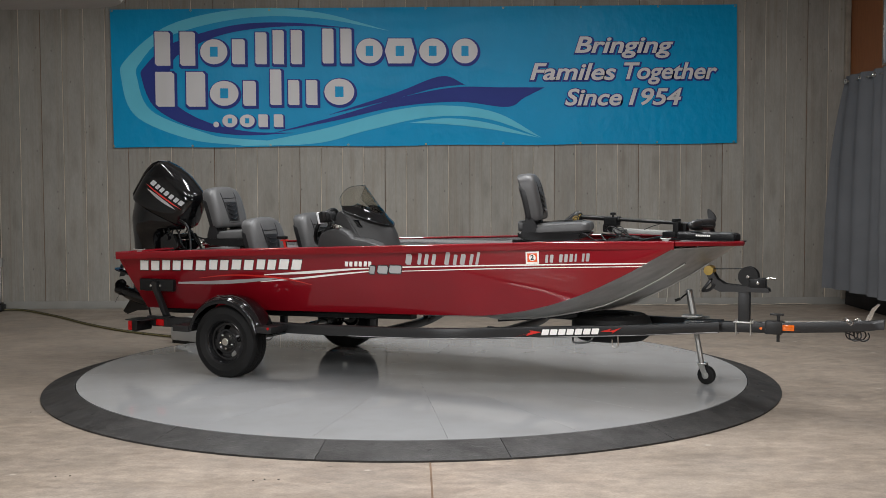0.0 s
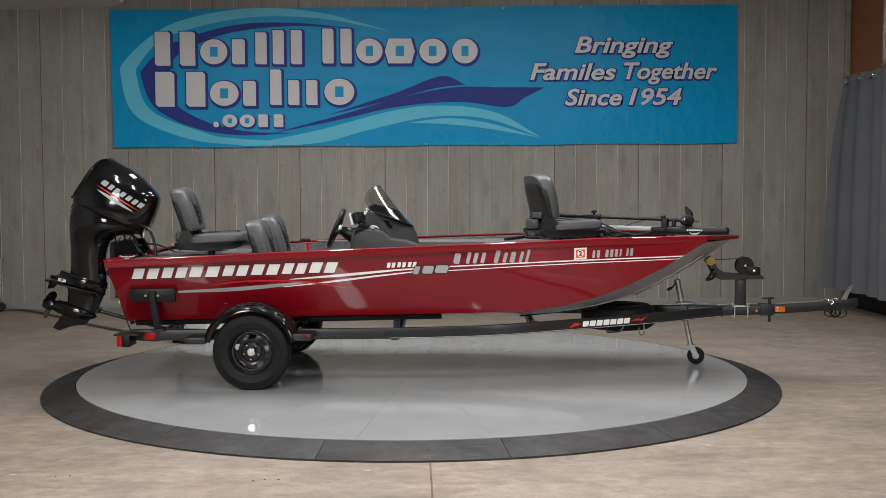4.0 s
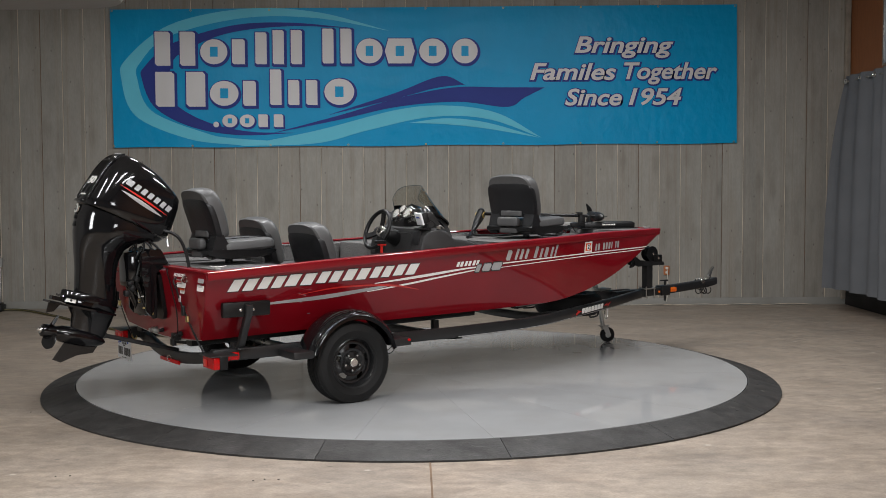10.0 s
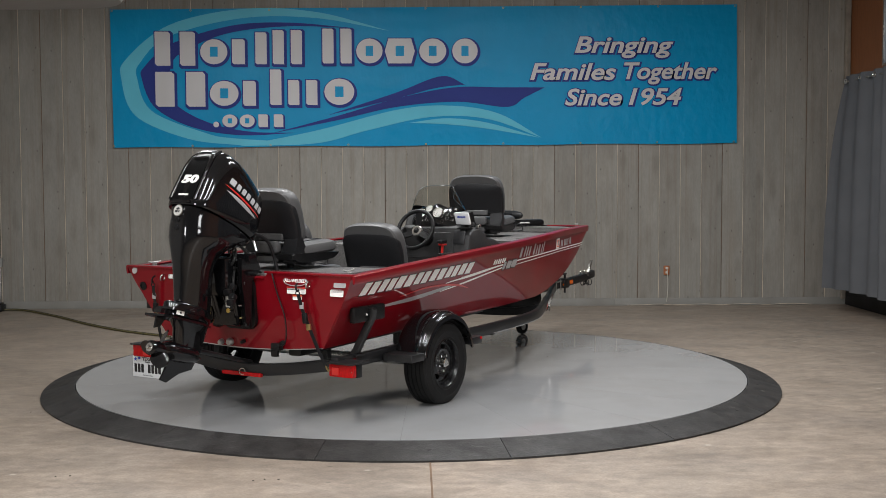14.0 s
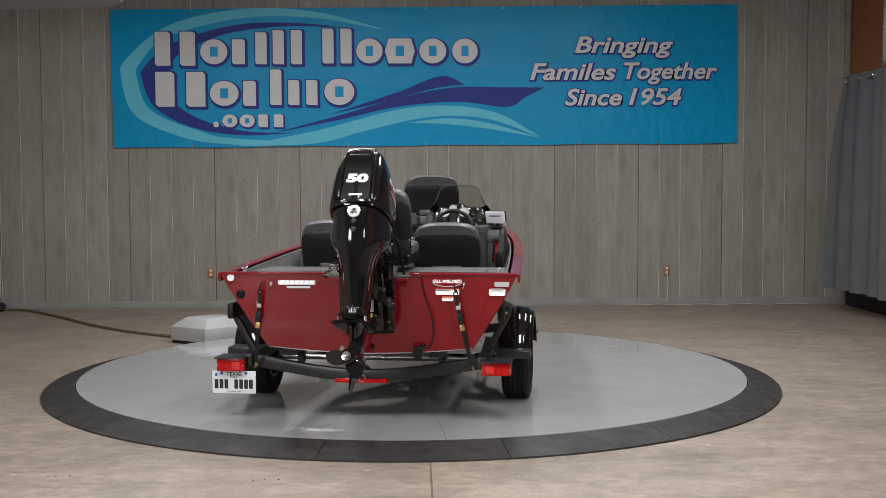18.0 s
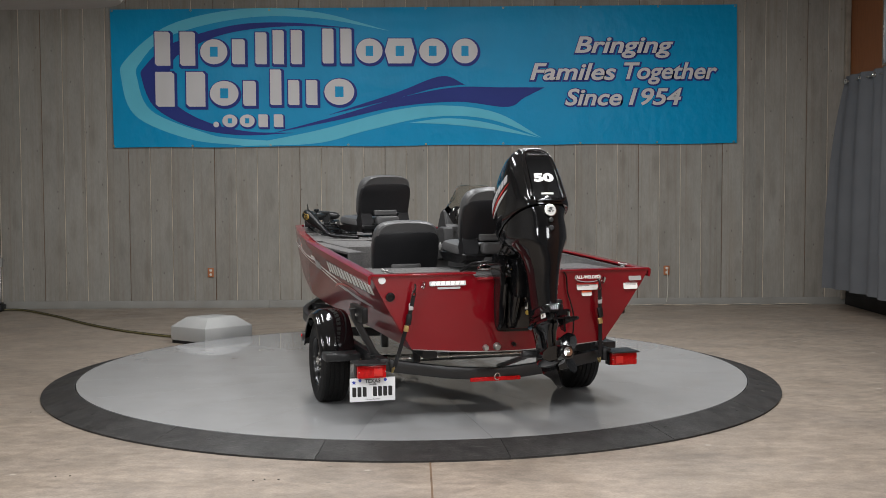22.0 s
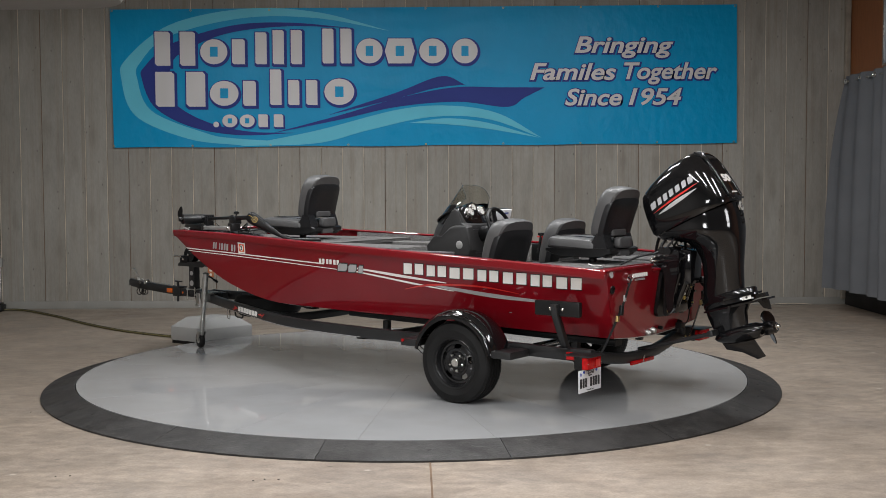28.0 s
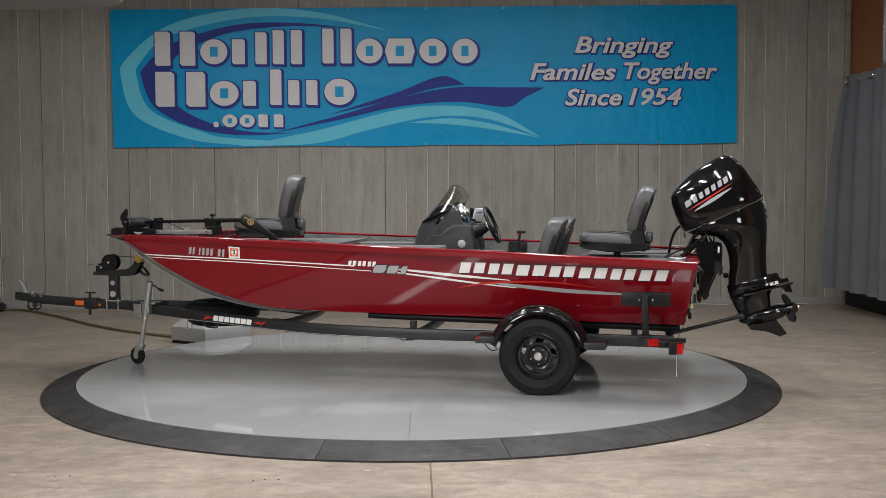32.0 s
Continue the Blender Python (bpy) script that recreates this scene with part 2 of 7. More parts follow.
CARPET = material("grey_marine_carpet", (0.125, 0.12, 0.116), 0.95, var=0.25, scale=70, bump=0.4, bscale=260, stain=(0.075, 0.075, 0.08), sscale=2.5, samount=0.5)
CONSM = material("grey_console_plastic", (0.025, 0.0245, 0.0245), 0.5, spec=0.35, var=0.08, scale=6, bump=0.05, bscale=200)
WHITE = material("white_decal", (0.86, 0.84, 0.80), 0.35, var=0.02, scale=4, coat=0.2)
SILVER = material("silver_decal", (0.42, 0.41, 0.41), 0.32, 0.15, var=0.2, scale=2.5)
REDDEC = material("bright_red_decal", (0.55, 0.02, 0.015), 0.3, var=0.08, coat=0.3)
BLACKDEC = material("black_decal", (0.01, 0.01, 0.011), 0.35, var=0.1)
REDLENS = material("red_lens", (0.40, 0.004, 0.005), 0.2, var=0.25, scale=60, coat=0.25, spec=0.2, bump=0.05, bscale=90)
AMBER = material("amber_lens", (0.75, 0.14, 0.01), 0.15, var=0.1, scale=40, coat=0.6)
YELLOW = material("yellow_polymer", (0.46, 0.31, 0.06), 0.42, var=0.15, scale=12)
PLATEW = material("white_plate_enamel", (0.7, 0.71, 0.72), 0.35, var=0.04, scale=10)
BLUE = material("blue_enamel", (0.02, 0.05, 0.35), 0.35, var=0.1)
ORANGE = material("orange_sticker", (0.75, 0.1, 0.02), 0.4, var=0.1)
DIAL = material("dial_face", (0.5, 0.49, 0.46), 0.4, var=0.03)
VBLUE = material("banner_blue_vinyl", (0.0, 0.265, 0.51), 0.33, var=0.05, scale=1.4, bump=0.5, bscale=5.0, stretch=(1.3, 1, 1), spec=0.16)
VLIGHT = material("banner_pale_blue", (0.12, 0.48, 0.62), 0.42, var=0.05, scale=2, spec=0.1)
VNAVY = material("banner_indigo", (0.028, 0.042, 0.21), 0.42, var=0.06, scale=2, spec=0.1)
VWHITE = material("banner_white", (0.54, 0.525, 0.525), 0.42, var=0.03, scale=2)
CLOTH = material("grey_curtain_cloth", (0.088, 0.091, 0.098), 0.85, var=0.08, scale=3, bump=0.1, bscale=350)
CORDM = material("yellow_black_cord", (0.10, 0.085, 0.03), 0.6, var=0.6, scale=40)
WOODO = material("outlet_wood", (0.36, 0.12, 0.04), 0.5, var=0.15, scale=30)
IVORY = material("ivory_plastic", (0.6, 0.57, 0.5), 0.4)
POSTER = material("poster_print", (0.30, 0.34, 0.40), 0.4, var=0.3, scale=3)


def smoked_glass(name, tint, rough=0.02):
    mt = bpy.data.materials.new(name)
    mt.use_nodes = True
    n, l = mt.node_tree.nodes, mt.node_tree.links
    bs = n["Principled BSDF"]
    n.remove(bs)
    tr = n.new("ShaderNodeBsdfTransparent")
    tr.inputs[0].default_value = (*tint, 1)
    gl = n.new("ShaderNodeBsdfGlossy")
    gl.inputs["Roughness"].default_value = rough
    fr = n.new("ShaderNodeLayerWeight")
    fr.inputs[0].default_value = 0.06
    mx = n.new("ShaderNodeMixShader")
    l.new(fr.outputs[1], mx.inputs[0])
    l.new(tr.outputs[0], mx.inputs[1])
    l.new(gl.outputs[0], mx.inputs[2])
    l.new(mx.outputs[0], n["Material Output"].inputs[0])
    return mt


GLASS = smoked_glass("smoked_acrylic", (0.87, 0.865, 0.835))
EDGEG = material("acrylic_edge", (0.05, 0.07, 0.075), 0.15, coat=0.5)
DECALS = material("silver_lettering", (0.42, 0.42, 0.43), 0.35, var=0.05)
PALEWOOD = material("raw_board_edge", (0.60, 0.52, 0.42), 0.8, var=0.25, scale=6, stretch=(1, 1, 0.6))


# ---------------------------------------------------------------- the room
def structure(name, bm, mat, label):
    ob = part(name, bm, mat, None)
    return tagged(ob, label, name.split("_")[0], kind="structure")


X0, X1, Y0, TOP = -6.6, 5.90, -15.0, 5.2

bm = bmesh.new()
box(bm, (-0.35, (Y0 + WALL) / 2, FLOOR - 0.06), (X1 - X0 + 0.6, WALL - Y0 + 0.6, 0.12))
floor = structure("floor", bm, CONCRETE, "worn tan-grey polished concrete showroom floor")
bm = bmesh.new()
box(bm, (0.095, (Y0 - 3.06) / 2, FLOOR + 0.001), (0.011, -3.06 - Y0, 0.006))
part("control_joint", bm, JOINT, floor, "brown filled saw cut in the concrete")

bm = bmesh.new()
box(bm, (-0.35, WALL + 0.095, TOP / 2 - 0.05), (X1 - X0 + 0.5, 0.13, TOP + 0.1))
wall_back = structure("wall_back", bm, GAP, "wall clad in weathered grey vertical wooden boards")
bm = bmesh.new()
box(bm, (X0 - 0.08, (Y0 + WALL) / 2, TOP / 2), (0.16, WALL - Y0, TOP + 0.3))
structure("wall_left", bm, WALLP, "plain painted side wall of the showroom")
bm = bmesh.new()
box(bm, (X1 + 0.09, (Y0 + WALL) / 2, TOP / 2), (0.16, WALL - Y0, TOP + 0.3))
structure("wall_right", bm, BROWN, "side wall panelled in orange-brown wood")
bm = bmesh.new()
box(bm, (-0.35, Y0 - 0.1, TOP / 2), (X1 - X0 + 0.5, 0.16, TOP + 0.3))
structure("wall_front", bm, WALLP, "plain painted wall behind the camera")
bm = bmesh.new()
box(bm, (-0.35, (Y0 + WALL) / 2, TOP + 0.09), (X1 - X0 + 0.5, WALL - Y0 + 0.4, 0.16))
structure("ceiling", bm, CEILM, "plain painted showroom ceiling")

# baseboard in butted lengths
bm = bmesh.new()
for a, b in ((X0, -1.948), (-1.947, 2.732), (2.733, X1)):
    box(bm, ((a + b) / 2, WALL - 0.012, FLOOR + 0.05), (b - a, 0.024, 0.1), 0.003)
tagged(part("baseboard", bm, TRIMG, None), "grey painted board along the foot of the wall", "baseboard", kind="structure")
bm = bmesh.new()
box(bm, (X1 - 0.035, WALL - 0.03, TOP / 2), (0.07, 0.06, TOP), 0.004)
tagged(part("trim", bm, GAP, None), "dark wooden corner trim between board wall and brown panelling", "trim", kind="structure")


def wall_outlet(x, z, plugged):
    ob = thing("wall_outlet", "double power outlet in a brown wooden cover plate" if not plugged else "power outlet in a brown cover plate with a cord plugged in", "outlet", "wall outlets", pose(x, WALL - 0.002, z))
    bm = bmesh.new()
    box(bm, (0, -0.006, 0), (0.08, 0.012, 0.125), 0.003)
    part("cover_plate", bm, WOODO, ob)
    for dz in (0.028, -0.028):
        bm = bmesh.new()
        lathe(bm, (0, -0.012, dz), (0, -1, 0), [(0.018, 0), (0.018, 0.004), (0.015, 0.005)], 16)
        part("socket", bm, IVORY, ob)
    if plugged:
        bm = bmesh.new()
        box(bm, (0, -0.035, 0.03), (0.03, 0.04, 0.03), 0.006)
        tube(bm, [(0, -0.05, 0.02), (0.005, -0.055, -0.06), (0.012, -0.04, -0.25), (0.0, -0.03, -0.43)], 0.005)
        part("plug_cord", bm, IVORY, ob, "cream plug with a hanging cord")
    return ob


wall_outlet(-2.73, 0.40, False)
wall_outlet(3.44, 0.40, True)

# thin pale wire that lies along the foot of the wall
ob = thing("floor_wire", "thin pale wire lying along the foot of the wall", "wire")
bm = bmesh.new()
pts = [(2.9 + 0.21 * i, WALL - 0.045 - 0.012 * math.sin(i * 1.7), FLOOR + 0.008 + 0.006 * (i % 3)) for i in range(13)]
tube(bm, pts, 0.004, 6, 4)
part("wire", bm, PALEWOOD, ob)

# conduit and box at the wall's far end
ob = thing("conduit", "grey metal conduit with a junction box on the board wall", "conduit", "", pose(-5.53, WALL - 0.03, 0))
bm = bmesh.new()
cyl(bm, (0, 0, 0.02), (0, 0, TOP), 0.016)
part("pipe", bm, CHROME, ob)
bm = bmesh.new()
box(bm, (0, -0.01, 0.55), (0.07, 0.05, 0.12), 0.006)
part("junction_box", bm, TRIMG, ob)
ob = thing("power_box", "black floor power box at the foot of the wall", "power box", "", pose(-5.56, 5.42, FLOOR))
bm = bmesh.new()
box(bm, (0, 0, 0.045), (0.3, 0.2, 0.09), 0.015)
part("housing", bm, SATINB, ob)
bm = bmesh.new()
box(bm, (0.06, -0.02, 0.1), (0.16, 0.12, 0.03), 0.01)
part("lid", bm, SATINB, ob)

# cord from the power box to the turntable's drive
ob = thing("extension_lead", "pair of yellow and black cords lying on the concrete", "cord")
for k, dy in enumerate((0.0, 0.035)):
    bm = bmesh.new()
    tube(bm, [(-5.45, 5.42 + dy, FLOOR + 0.02), (-5.15, 5.40 + dy, FLOOR + 0.012), (-4.49, 4.66 + dy, FLOOR + 0.012), (-3.95, 3.93 + dy, FLOOR + 0.012), (-3.44, 3.33 + dy, FLOOR + 0.012), (-3.0, 2.93 + dy, FLOOR + 0.012), (-2.5, 2.52 + dy, FLOOR + 0.02)], 0.011, 8, 6)
    part("cord", bm, CORDM if k == 0 else RUBBER, ob)

# drive housing beside the turntable
ob = thing("drive_housing", "light grey hipped cover of the turntable's drive unit", "machine cover")
A, B, C = V(-2.56, 2.27, 0), V(-2.15, 1.985, 0), V(-1.72, 2.36, 0)
D = A + C - B
mid = (A + C) / 2
bm = bmesh.new()
low = [V(q.x, q.y, -0.045) for q in (A, B, C, D)]
eave = [V(q.x, q.y, 0.098) for q in (A, B, C, D)]
crown = [V(*((q - mid) * 0.60 + mid).xy, 0.197) for q in (A, B, C, D)]
loft(bm, [low, eave, crown])
bmesh.ops.bevel(bm, geom=bm.edges[:], offset=0.006, segments=2, profile=0.6, affect="EDGES")
part("cover", bm, BOXG, ob)
bm = bmesh.new()
loft(bm, [[V(*((q - mid) * 0.97 + mid).xy, FLOOR) for q in (A, B, C, D)], [V(*((q - mid) * 0.97 + mid).xy, -0.045) for q in (A, B, C, D)]])
part("base_frame", bm, SATINB, ob, "black base frame")

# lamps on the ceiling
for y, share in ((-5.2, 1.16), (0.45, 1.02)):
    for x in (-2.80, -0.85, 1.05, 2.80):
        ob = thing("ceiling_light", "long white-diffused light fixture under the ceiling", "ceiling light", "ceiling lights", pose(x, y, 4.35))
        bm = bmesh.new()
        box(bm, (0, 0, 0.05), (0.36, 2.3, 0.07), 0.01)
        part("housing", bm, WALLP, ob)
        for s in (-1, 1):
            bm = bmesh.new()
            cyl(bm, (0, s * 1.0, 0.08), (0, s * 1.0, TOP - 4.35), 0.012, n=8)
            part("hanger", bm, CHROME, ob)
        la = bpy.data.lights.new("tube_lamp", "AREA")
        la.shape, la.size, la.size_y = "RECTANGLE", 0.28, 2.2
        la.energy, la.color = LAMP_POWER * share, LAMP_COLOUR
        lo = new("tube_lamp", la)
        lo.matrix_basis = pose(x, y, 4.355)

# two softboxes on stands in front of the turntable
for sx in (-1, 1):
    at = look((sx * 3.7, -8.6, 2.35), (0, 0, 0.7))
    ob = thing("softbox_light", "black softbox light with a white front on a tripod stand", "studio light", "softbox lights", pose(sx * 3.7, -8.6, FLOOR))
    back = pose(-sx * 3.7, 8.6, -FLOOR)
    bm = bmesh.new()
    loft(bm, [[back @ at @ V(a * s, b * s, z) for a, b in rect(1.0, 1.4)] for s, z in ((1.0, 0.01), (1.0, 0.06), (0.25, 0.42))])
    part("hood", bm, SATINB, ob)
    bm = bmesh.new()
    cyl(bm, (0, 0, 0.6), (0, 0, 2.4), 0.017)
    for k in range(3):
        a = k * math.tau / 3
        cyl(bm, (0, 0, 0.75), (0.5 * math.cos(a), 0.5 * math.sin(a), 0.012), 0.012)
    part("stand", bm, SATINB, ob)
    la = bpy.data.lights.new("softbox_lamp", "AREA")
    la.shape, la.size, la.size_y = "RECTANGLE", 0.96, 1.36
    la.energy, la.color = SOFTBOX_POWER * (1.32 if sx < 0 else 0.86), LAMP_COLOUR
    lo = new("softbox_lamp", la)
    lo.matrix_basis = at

# white canopy that hangs into the view at the top
ob = thing("overhead_canopy", "white rounded fabric light canopy hung overhead", "canopy", "", pose(-4.32, 0.2, 3.22))
bm = bmesh.new()
prof = [(math.copysign(abs(math.cos(a)) ** 0.45, math.cos(a)) * 1.75, math.copysign(abs(math.sin(a)) ** 0.45, math.sin(a)) * 1.1) for a in [k * math.tau / 64 for k in range(64)]]
loft(bm, [[V(x * s, y * s, z) for x, y in prof] for s, z in ((0.90, 0.02), (0.97, 0.03), (1.0, 0.10), (0.985, 0.22), (0.9, 0.26))])
part("shell", bm, CANOPY, ob)
bm = bmesh.new()
for x, y in ((-1.2, -0.7), (1.2, -0.7), (-1.2, 0.7), (1.2, 0.7)):
    cyl(bm, (x, y, 0.25), (x, y, TOP - 3.15), 0.006, n=8)
part("suspension_wire", bm, CHROME, ob)

# curtain along the side
ob = thing("curtain", "grey pleated curtain hanging from steel eyelets beside the wall", "curtain")
bm = bmesh.new()
grid = []
NY = 190
for i in range(NY + 1):
    s = i / NY
    y = 4.72 - s * 8.2
    row = []
    for k in range(13):
        h = k / 12
        z0 = 0.240 - 0.035 * min(1, s * 5)
        z = z0 + h * (2.93 - z0)
        fold = (0.038 + 0.014 * (1 - h)) * math.sin(s * 150 + 0.6 * math.sin(s * 37)) + 0.02 * math.sin(s * 61 + h * 2)
        pull = -0.21 * math.exp(-s * 26) * (1 - h ** 3.2) - 0.06 * math.exp(-s * 9) * (1 - h)
        row.append(V(5.50 + fold * (1 - 0.6 * math.exp(-s * 30)) + pull, y, z))
    grid.append(row)
sheet(bm, grid, (0.004, 0.001, 0))
part("cloth", bm, CLOTH, ob, angle=80)
bm = bmesh.new()
cyl(bm, (5.50, 4.80, 2.86), (5.50, -3.5, 2.86), 0.012, n=12)
part("rod", bm, CHROME, ob)
for y in (4.55, 1.85, -0.85, -3.40):
    bm = bmesh.new()
    cyl(bm, (5.50, y, 2.86), (X1 + 0.004, y, 2.86), 0.009, n=10)
    cyl(bm, (X1 - 0.010, y, 2.86), (X1 + 0.004, y, 2.86), 0.032, n=16)
    part("rod_bracket", bm, CHROME, ob)
for i in range(18):
    bm = bmesh.new()
    torus(bm, (5.46, 4.62 - i * 0.45, 2.86), (1, 0.15, 0), 0.026, 0.008, 18, 8)
    part("eyelet", bm, CHROME, ob)
# added black strip: paints the shade on the side wall below the curtain's hem
bm = bmesh.new()
box(bm, (X1 - 0.008, (Y0 + WALL) / 2 - 0.02, FLOOR + 0.112), (0.018, WALL - Y0 - 0.06, 0.22), 0.003)
structure("baseboard_right", bm, RUBBER, "black strip that stands for the shade along the side wall's foot")
ob = thing("wall_poster", "pale blue-grey printed poster on the brown panelling", "poster", "", pose(X1 - 0.002, 3.75, 3.75))
bm = bmesh.new()
box(bm, (0, 0, 0), (0.012, 1.5, 1.36), 0.002)
part("print", bm, POSTER, ob)
bm = bmesh.new()
for dy, dz, sy, sz in ((0, 0.69, 1.56, 0.03), (0, -0.69, 1.56, 0.03), (0.765, 0, 0.03, 1.36), (-0.765, 0, 0.03, 1.36)):
    box(bm, (-0.002, dy, dz), (0.03, sy, sz), 0.003)
part("poster_frame", bm, CHROME, ob)

# ---------------------------------------------------------------- banner
banner = thing("banner", "large blue vinyl banner with pale swooshes and white lettering", "banner", "", pose(0, WALL - 0.03, 0))
bm = bmesh.new()
NX, NZ = 160, 44
grid = []
for i in range(NX + 1):
    u = i / NX
    row = []
    for k in range(NZ + 1):
        v = k / NZ
        x = -4.005 + u * 8.36 + 0.02 * (1 - v)
        z = (2.075 + 0.045 * u) + v * (1.825 + 0.03 * u) + (0.012 * math.sin(u * 26) * (1 - v)) * 0.5
        crease = 0.0045 * abs(noise.noise((x * 0.75 + z * 0.9, 3.0, z * 4.5 - x * 0.35))) + 0.0025 * noise.noise((x * 2.6 - z * 1.5, 7.0, z * 3.0))
        row.append(V(x, -0.004 + 0.003 * noise.noise((x * 1.1, 0, z * 2.2)) - max(crease, -0.002), z))
    grid.append(row)
sheet(bm, grid, (0, 0.004, 0))
part("banner_sheet", bm, VBLUE, banner)
BM = Matrix.Rotation(radians(90), 4, "X")     # flat shapes stand on the banner


def band(name, a, b, mat, lift):
    """A filled strip between two smooth curves on the banner."""
    p, q = spline([(x, 0, z) for x, z in a], 10), spline([(x, 0, z) for x, z in b], 10)
    n = len(p) - 1 if len(p) == len(q) else 90
    grid = []
    for i in range(n + 1):
        f = i / n
        u, v = p[round(f * (len(p) - 1))], q[round(f * (len(q) - 1))]
        grid.append([V(u.x, -lift, u.z), V(v.x, -lift, v.z)])
    bm = bmesh.new()
    sheet(bm, grid, (0, 0.0015, 0))
    return part(name, bm, mat, banner)


band("pale_swoosh", [(-0.30, 3.62), (-1.28, 3.87), (-2.25, 3.91), (-3.22, 3.70), (-3.80, 3.25), (-3.87, 2.99), (-3.69, 2.50), (-3.02, 2.20), (-2.4, 2.115), (-1.9, 2.10)],
     [(-0.30, 3.62), (-1.28, 3.79), (-2.25, 3.79), (-3.23, 3.55), (-3.62, 3.2), (-3.66, 2.99), (-3.47, 2.56), (-2.75, 2.265), (-2.4, 2.20), (-1.9, 2.165)], VLIGHT, 0.009)
band("indigo_swoosh", [(-0.80, 3.66), (-1.65, 3.73), (-2.4, 3.69), (-3.2, 3.45), (-3.56, 3.15), (-3.60, 2.99), (-3.43, 2.61), (-2.95, 2.35), (-2.3, 2.24), (-1.55, 2.27)],
     [(-0.80, 3.66), (-1.65, 3.68), (-2.4, 3.60), (-2.95, 3.40), (-3.2, 3.2), (-3.2, 2.9), (-3.15, 2.65), (-2.75, 2.42), (-2.2, 2.29), (-1.55, 2.27)], VNAVY, 0.010)
band("indigo_arrow", [(-1.15, 2.50), (-0.23, 2.80), (0.38, 3.02), (0.70, 2.91)], [(-1.15, 2.50), (-0.23, 2.72), (0.30, 2.86), (0.70, 2.91)], VNAVY, 0.010)
band("indigo_arrow", [(-1.90, 2.26), (-0.99, 2.50), (-0.23, 2.72), (0.53, 2.87), (1.2, 2.872), (1.77, 2.87)], [(-1.90, 2.26), (-0.99, 2.44), (-0.23, 2.61), (0.60, 2.68), (1.26, 2.61), (1.5, 2.735), (1.77, 2.87)], VNAVY, 0.011)
band("pale_wave", [(-2.30, 2.10), (-1.29, 2.30), (-0.23, 2.57), (0.45, 2.63), (1.13, 2.53), (1.73, 2.20)], [(-2.30, 2.095), (-1.29, 2.13), (-0.61, 2.30), (0.22, 2.475), (0.98, 2.455), (1.73, 2.20)], VLIGHT, 0.012)
band("pale_wave", [(-0.05, 2.40), (0.45, 2.46), (1.0, 2.40), (1.70, 2.20)], [(-0.05, 2.40), (0.45, 2.38), (1.0, 2.32), (1.70, 2.20)], VLIGHT, 0.013)


def mark(x, z, w, h, sl=0.0, cut=0.14):
    """Outline of one plain lettering block, bevelled at two corners."""
    c = min(w, h) * cut
    p = [(c, 0), (w, 0), (w, h - c), (w - c, h), (0, h), (0, c)]
    return [(x + a + sl * b, z + b) for a, b in p]


def grown(poly, g):
    cx, cz = sum(a for a, b in poly) / len(poly), sum(b for a, b in poly) / len(poly)
    w, h = max(abs(a - cx) for a, b in poly), max(abs(b - cz) for a, b in poly)
    return [(cx + (a - cx) * (1 + g / w), cz + (b - cz) * (1 + g / h)) for a, b in poly]


# the dealer's name as plain white shapes with an indigo edge: (kind, x, z, width, height)
ROWS = [("cut", -3.42, 3.16, 0.55, 0.45), ("disc", -2.82, 3.18, 0.36, 0.33), ("bar", -2.40, 3.18, 0.17, 0.33), ("bar", -2.09, 3.18, 0.15, 0.42), ("pair", -1.86, 3.18, 0.40, 0.45),
        ("cut", -1.20, 3.19, 0.40, 0.46), ("disc", -0.75, 3.19, 0.35, 0.33), ("gem", -0.37, 3.19, 0.40, 0.33), ("disc", 0.09, 3.19, 0.36, 0.33), ("disc", 0.53, 3.19, 0.34, 0.33),
        ("cut", -3.42, 2.62, 0.68, 0.46), ("disc", -2.70, 2.63, 0.38, 0.33), ("bar", -2.26, 2.63, 0.17, 0.33), ("bar", -1.90, 2.64, 0.15, 0.47), ("pair", -1.66, 2.64, 0.40, 0.33), ("disc", -1.18, 2.64, 0.40, 0.35),
        ("disc", -2.66, 2.345, 0.075, 0.075), ("disc", -2.54, 2.345, 0.20, 0.17), ("disc", -2.31, 2.345, 0.20, 0.17), ("pair", -2.06, 2.345, 0.34, 0.17)]


def name_shapes(kind, x, z, w, h):
    if kind == "disc":
        return [[(x + w / 2 + w / 2 * math.cos(a), z + h / 2 + h / 2 * math.sin(a)) for a in [k * math.tau / 28 for k in range(28)]]]
    if kind == "gem":
        return [[(x + w * a, z + h * b) for a, b in ((.12, 0), (.88, 0), (1, .5), (.88, 1), (.12, 1), (0, .5))]]
    if kind in ("cut", "pair"):
        return [mark(x, z, 0.37 * w, h), mark(x + 0.60 * w, z, 0.37 * w, h)]
    return [mark(x, z, w, h)]


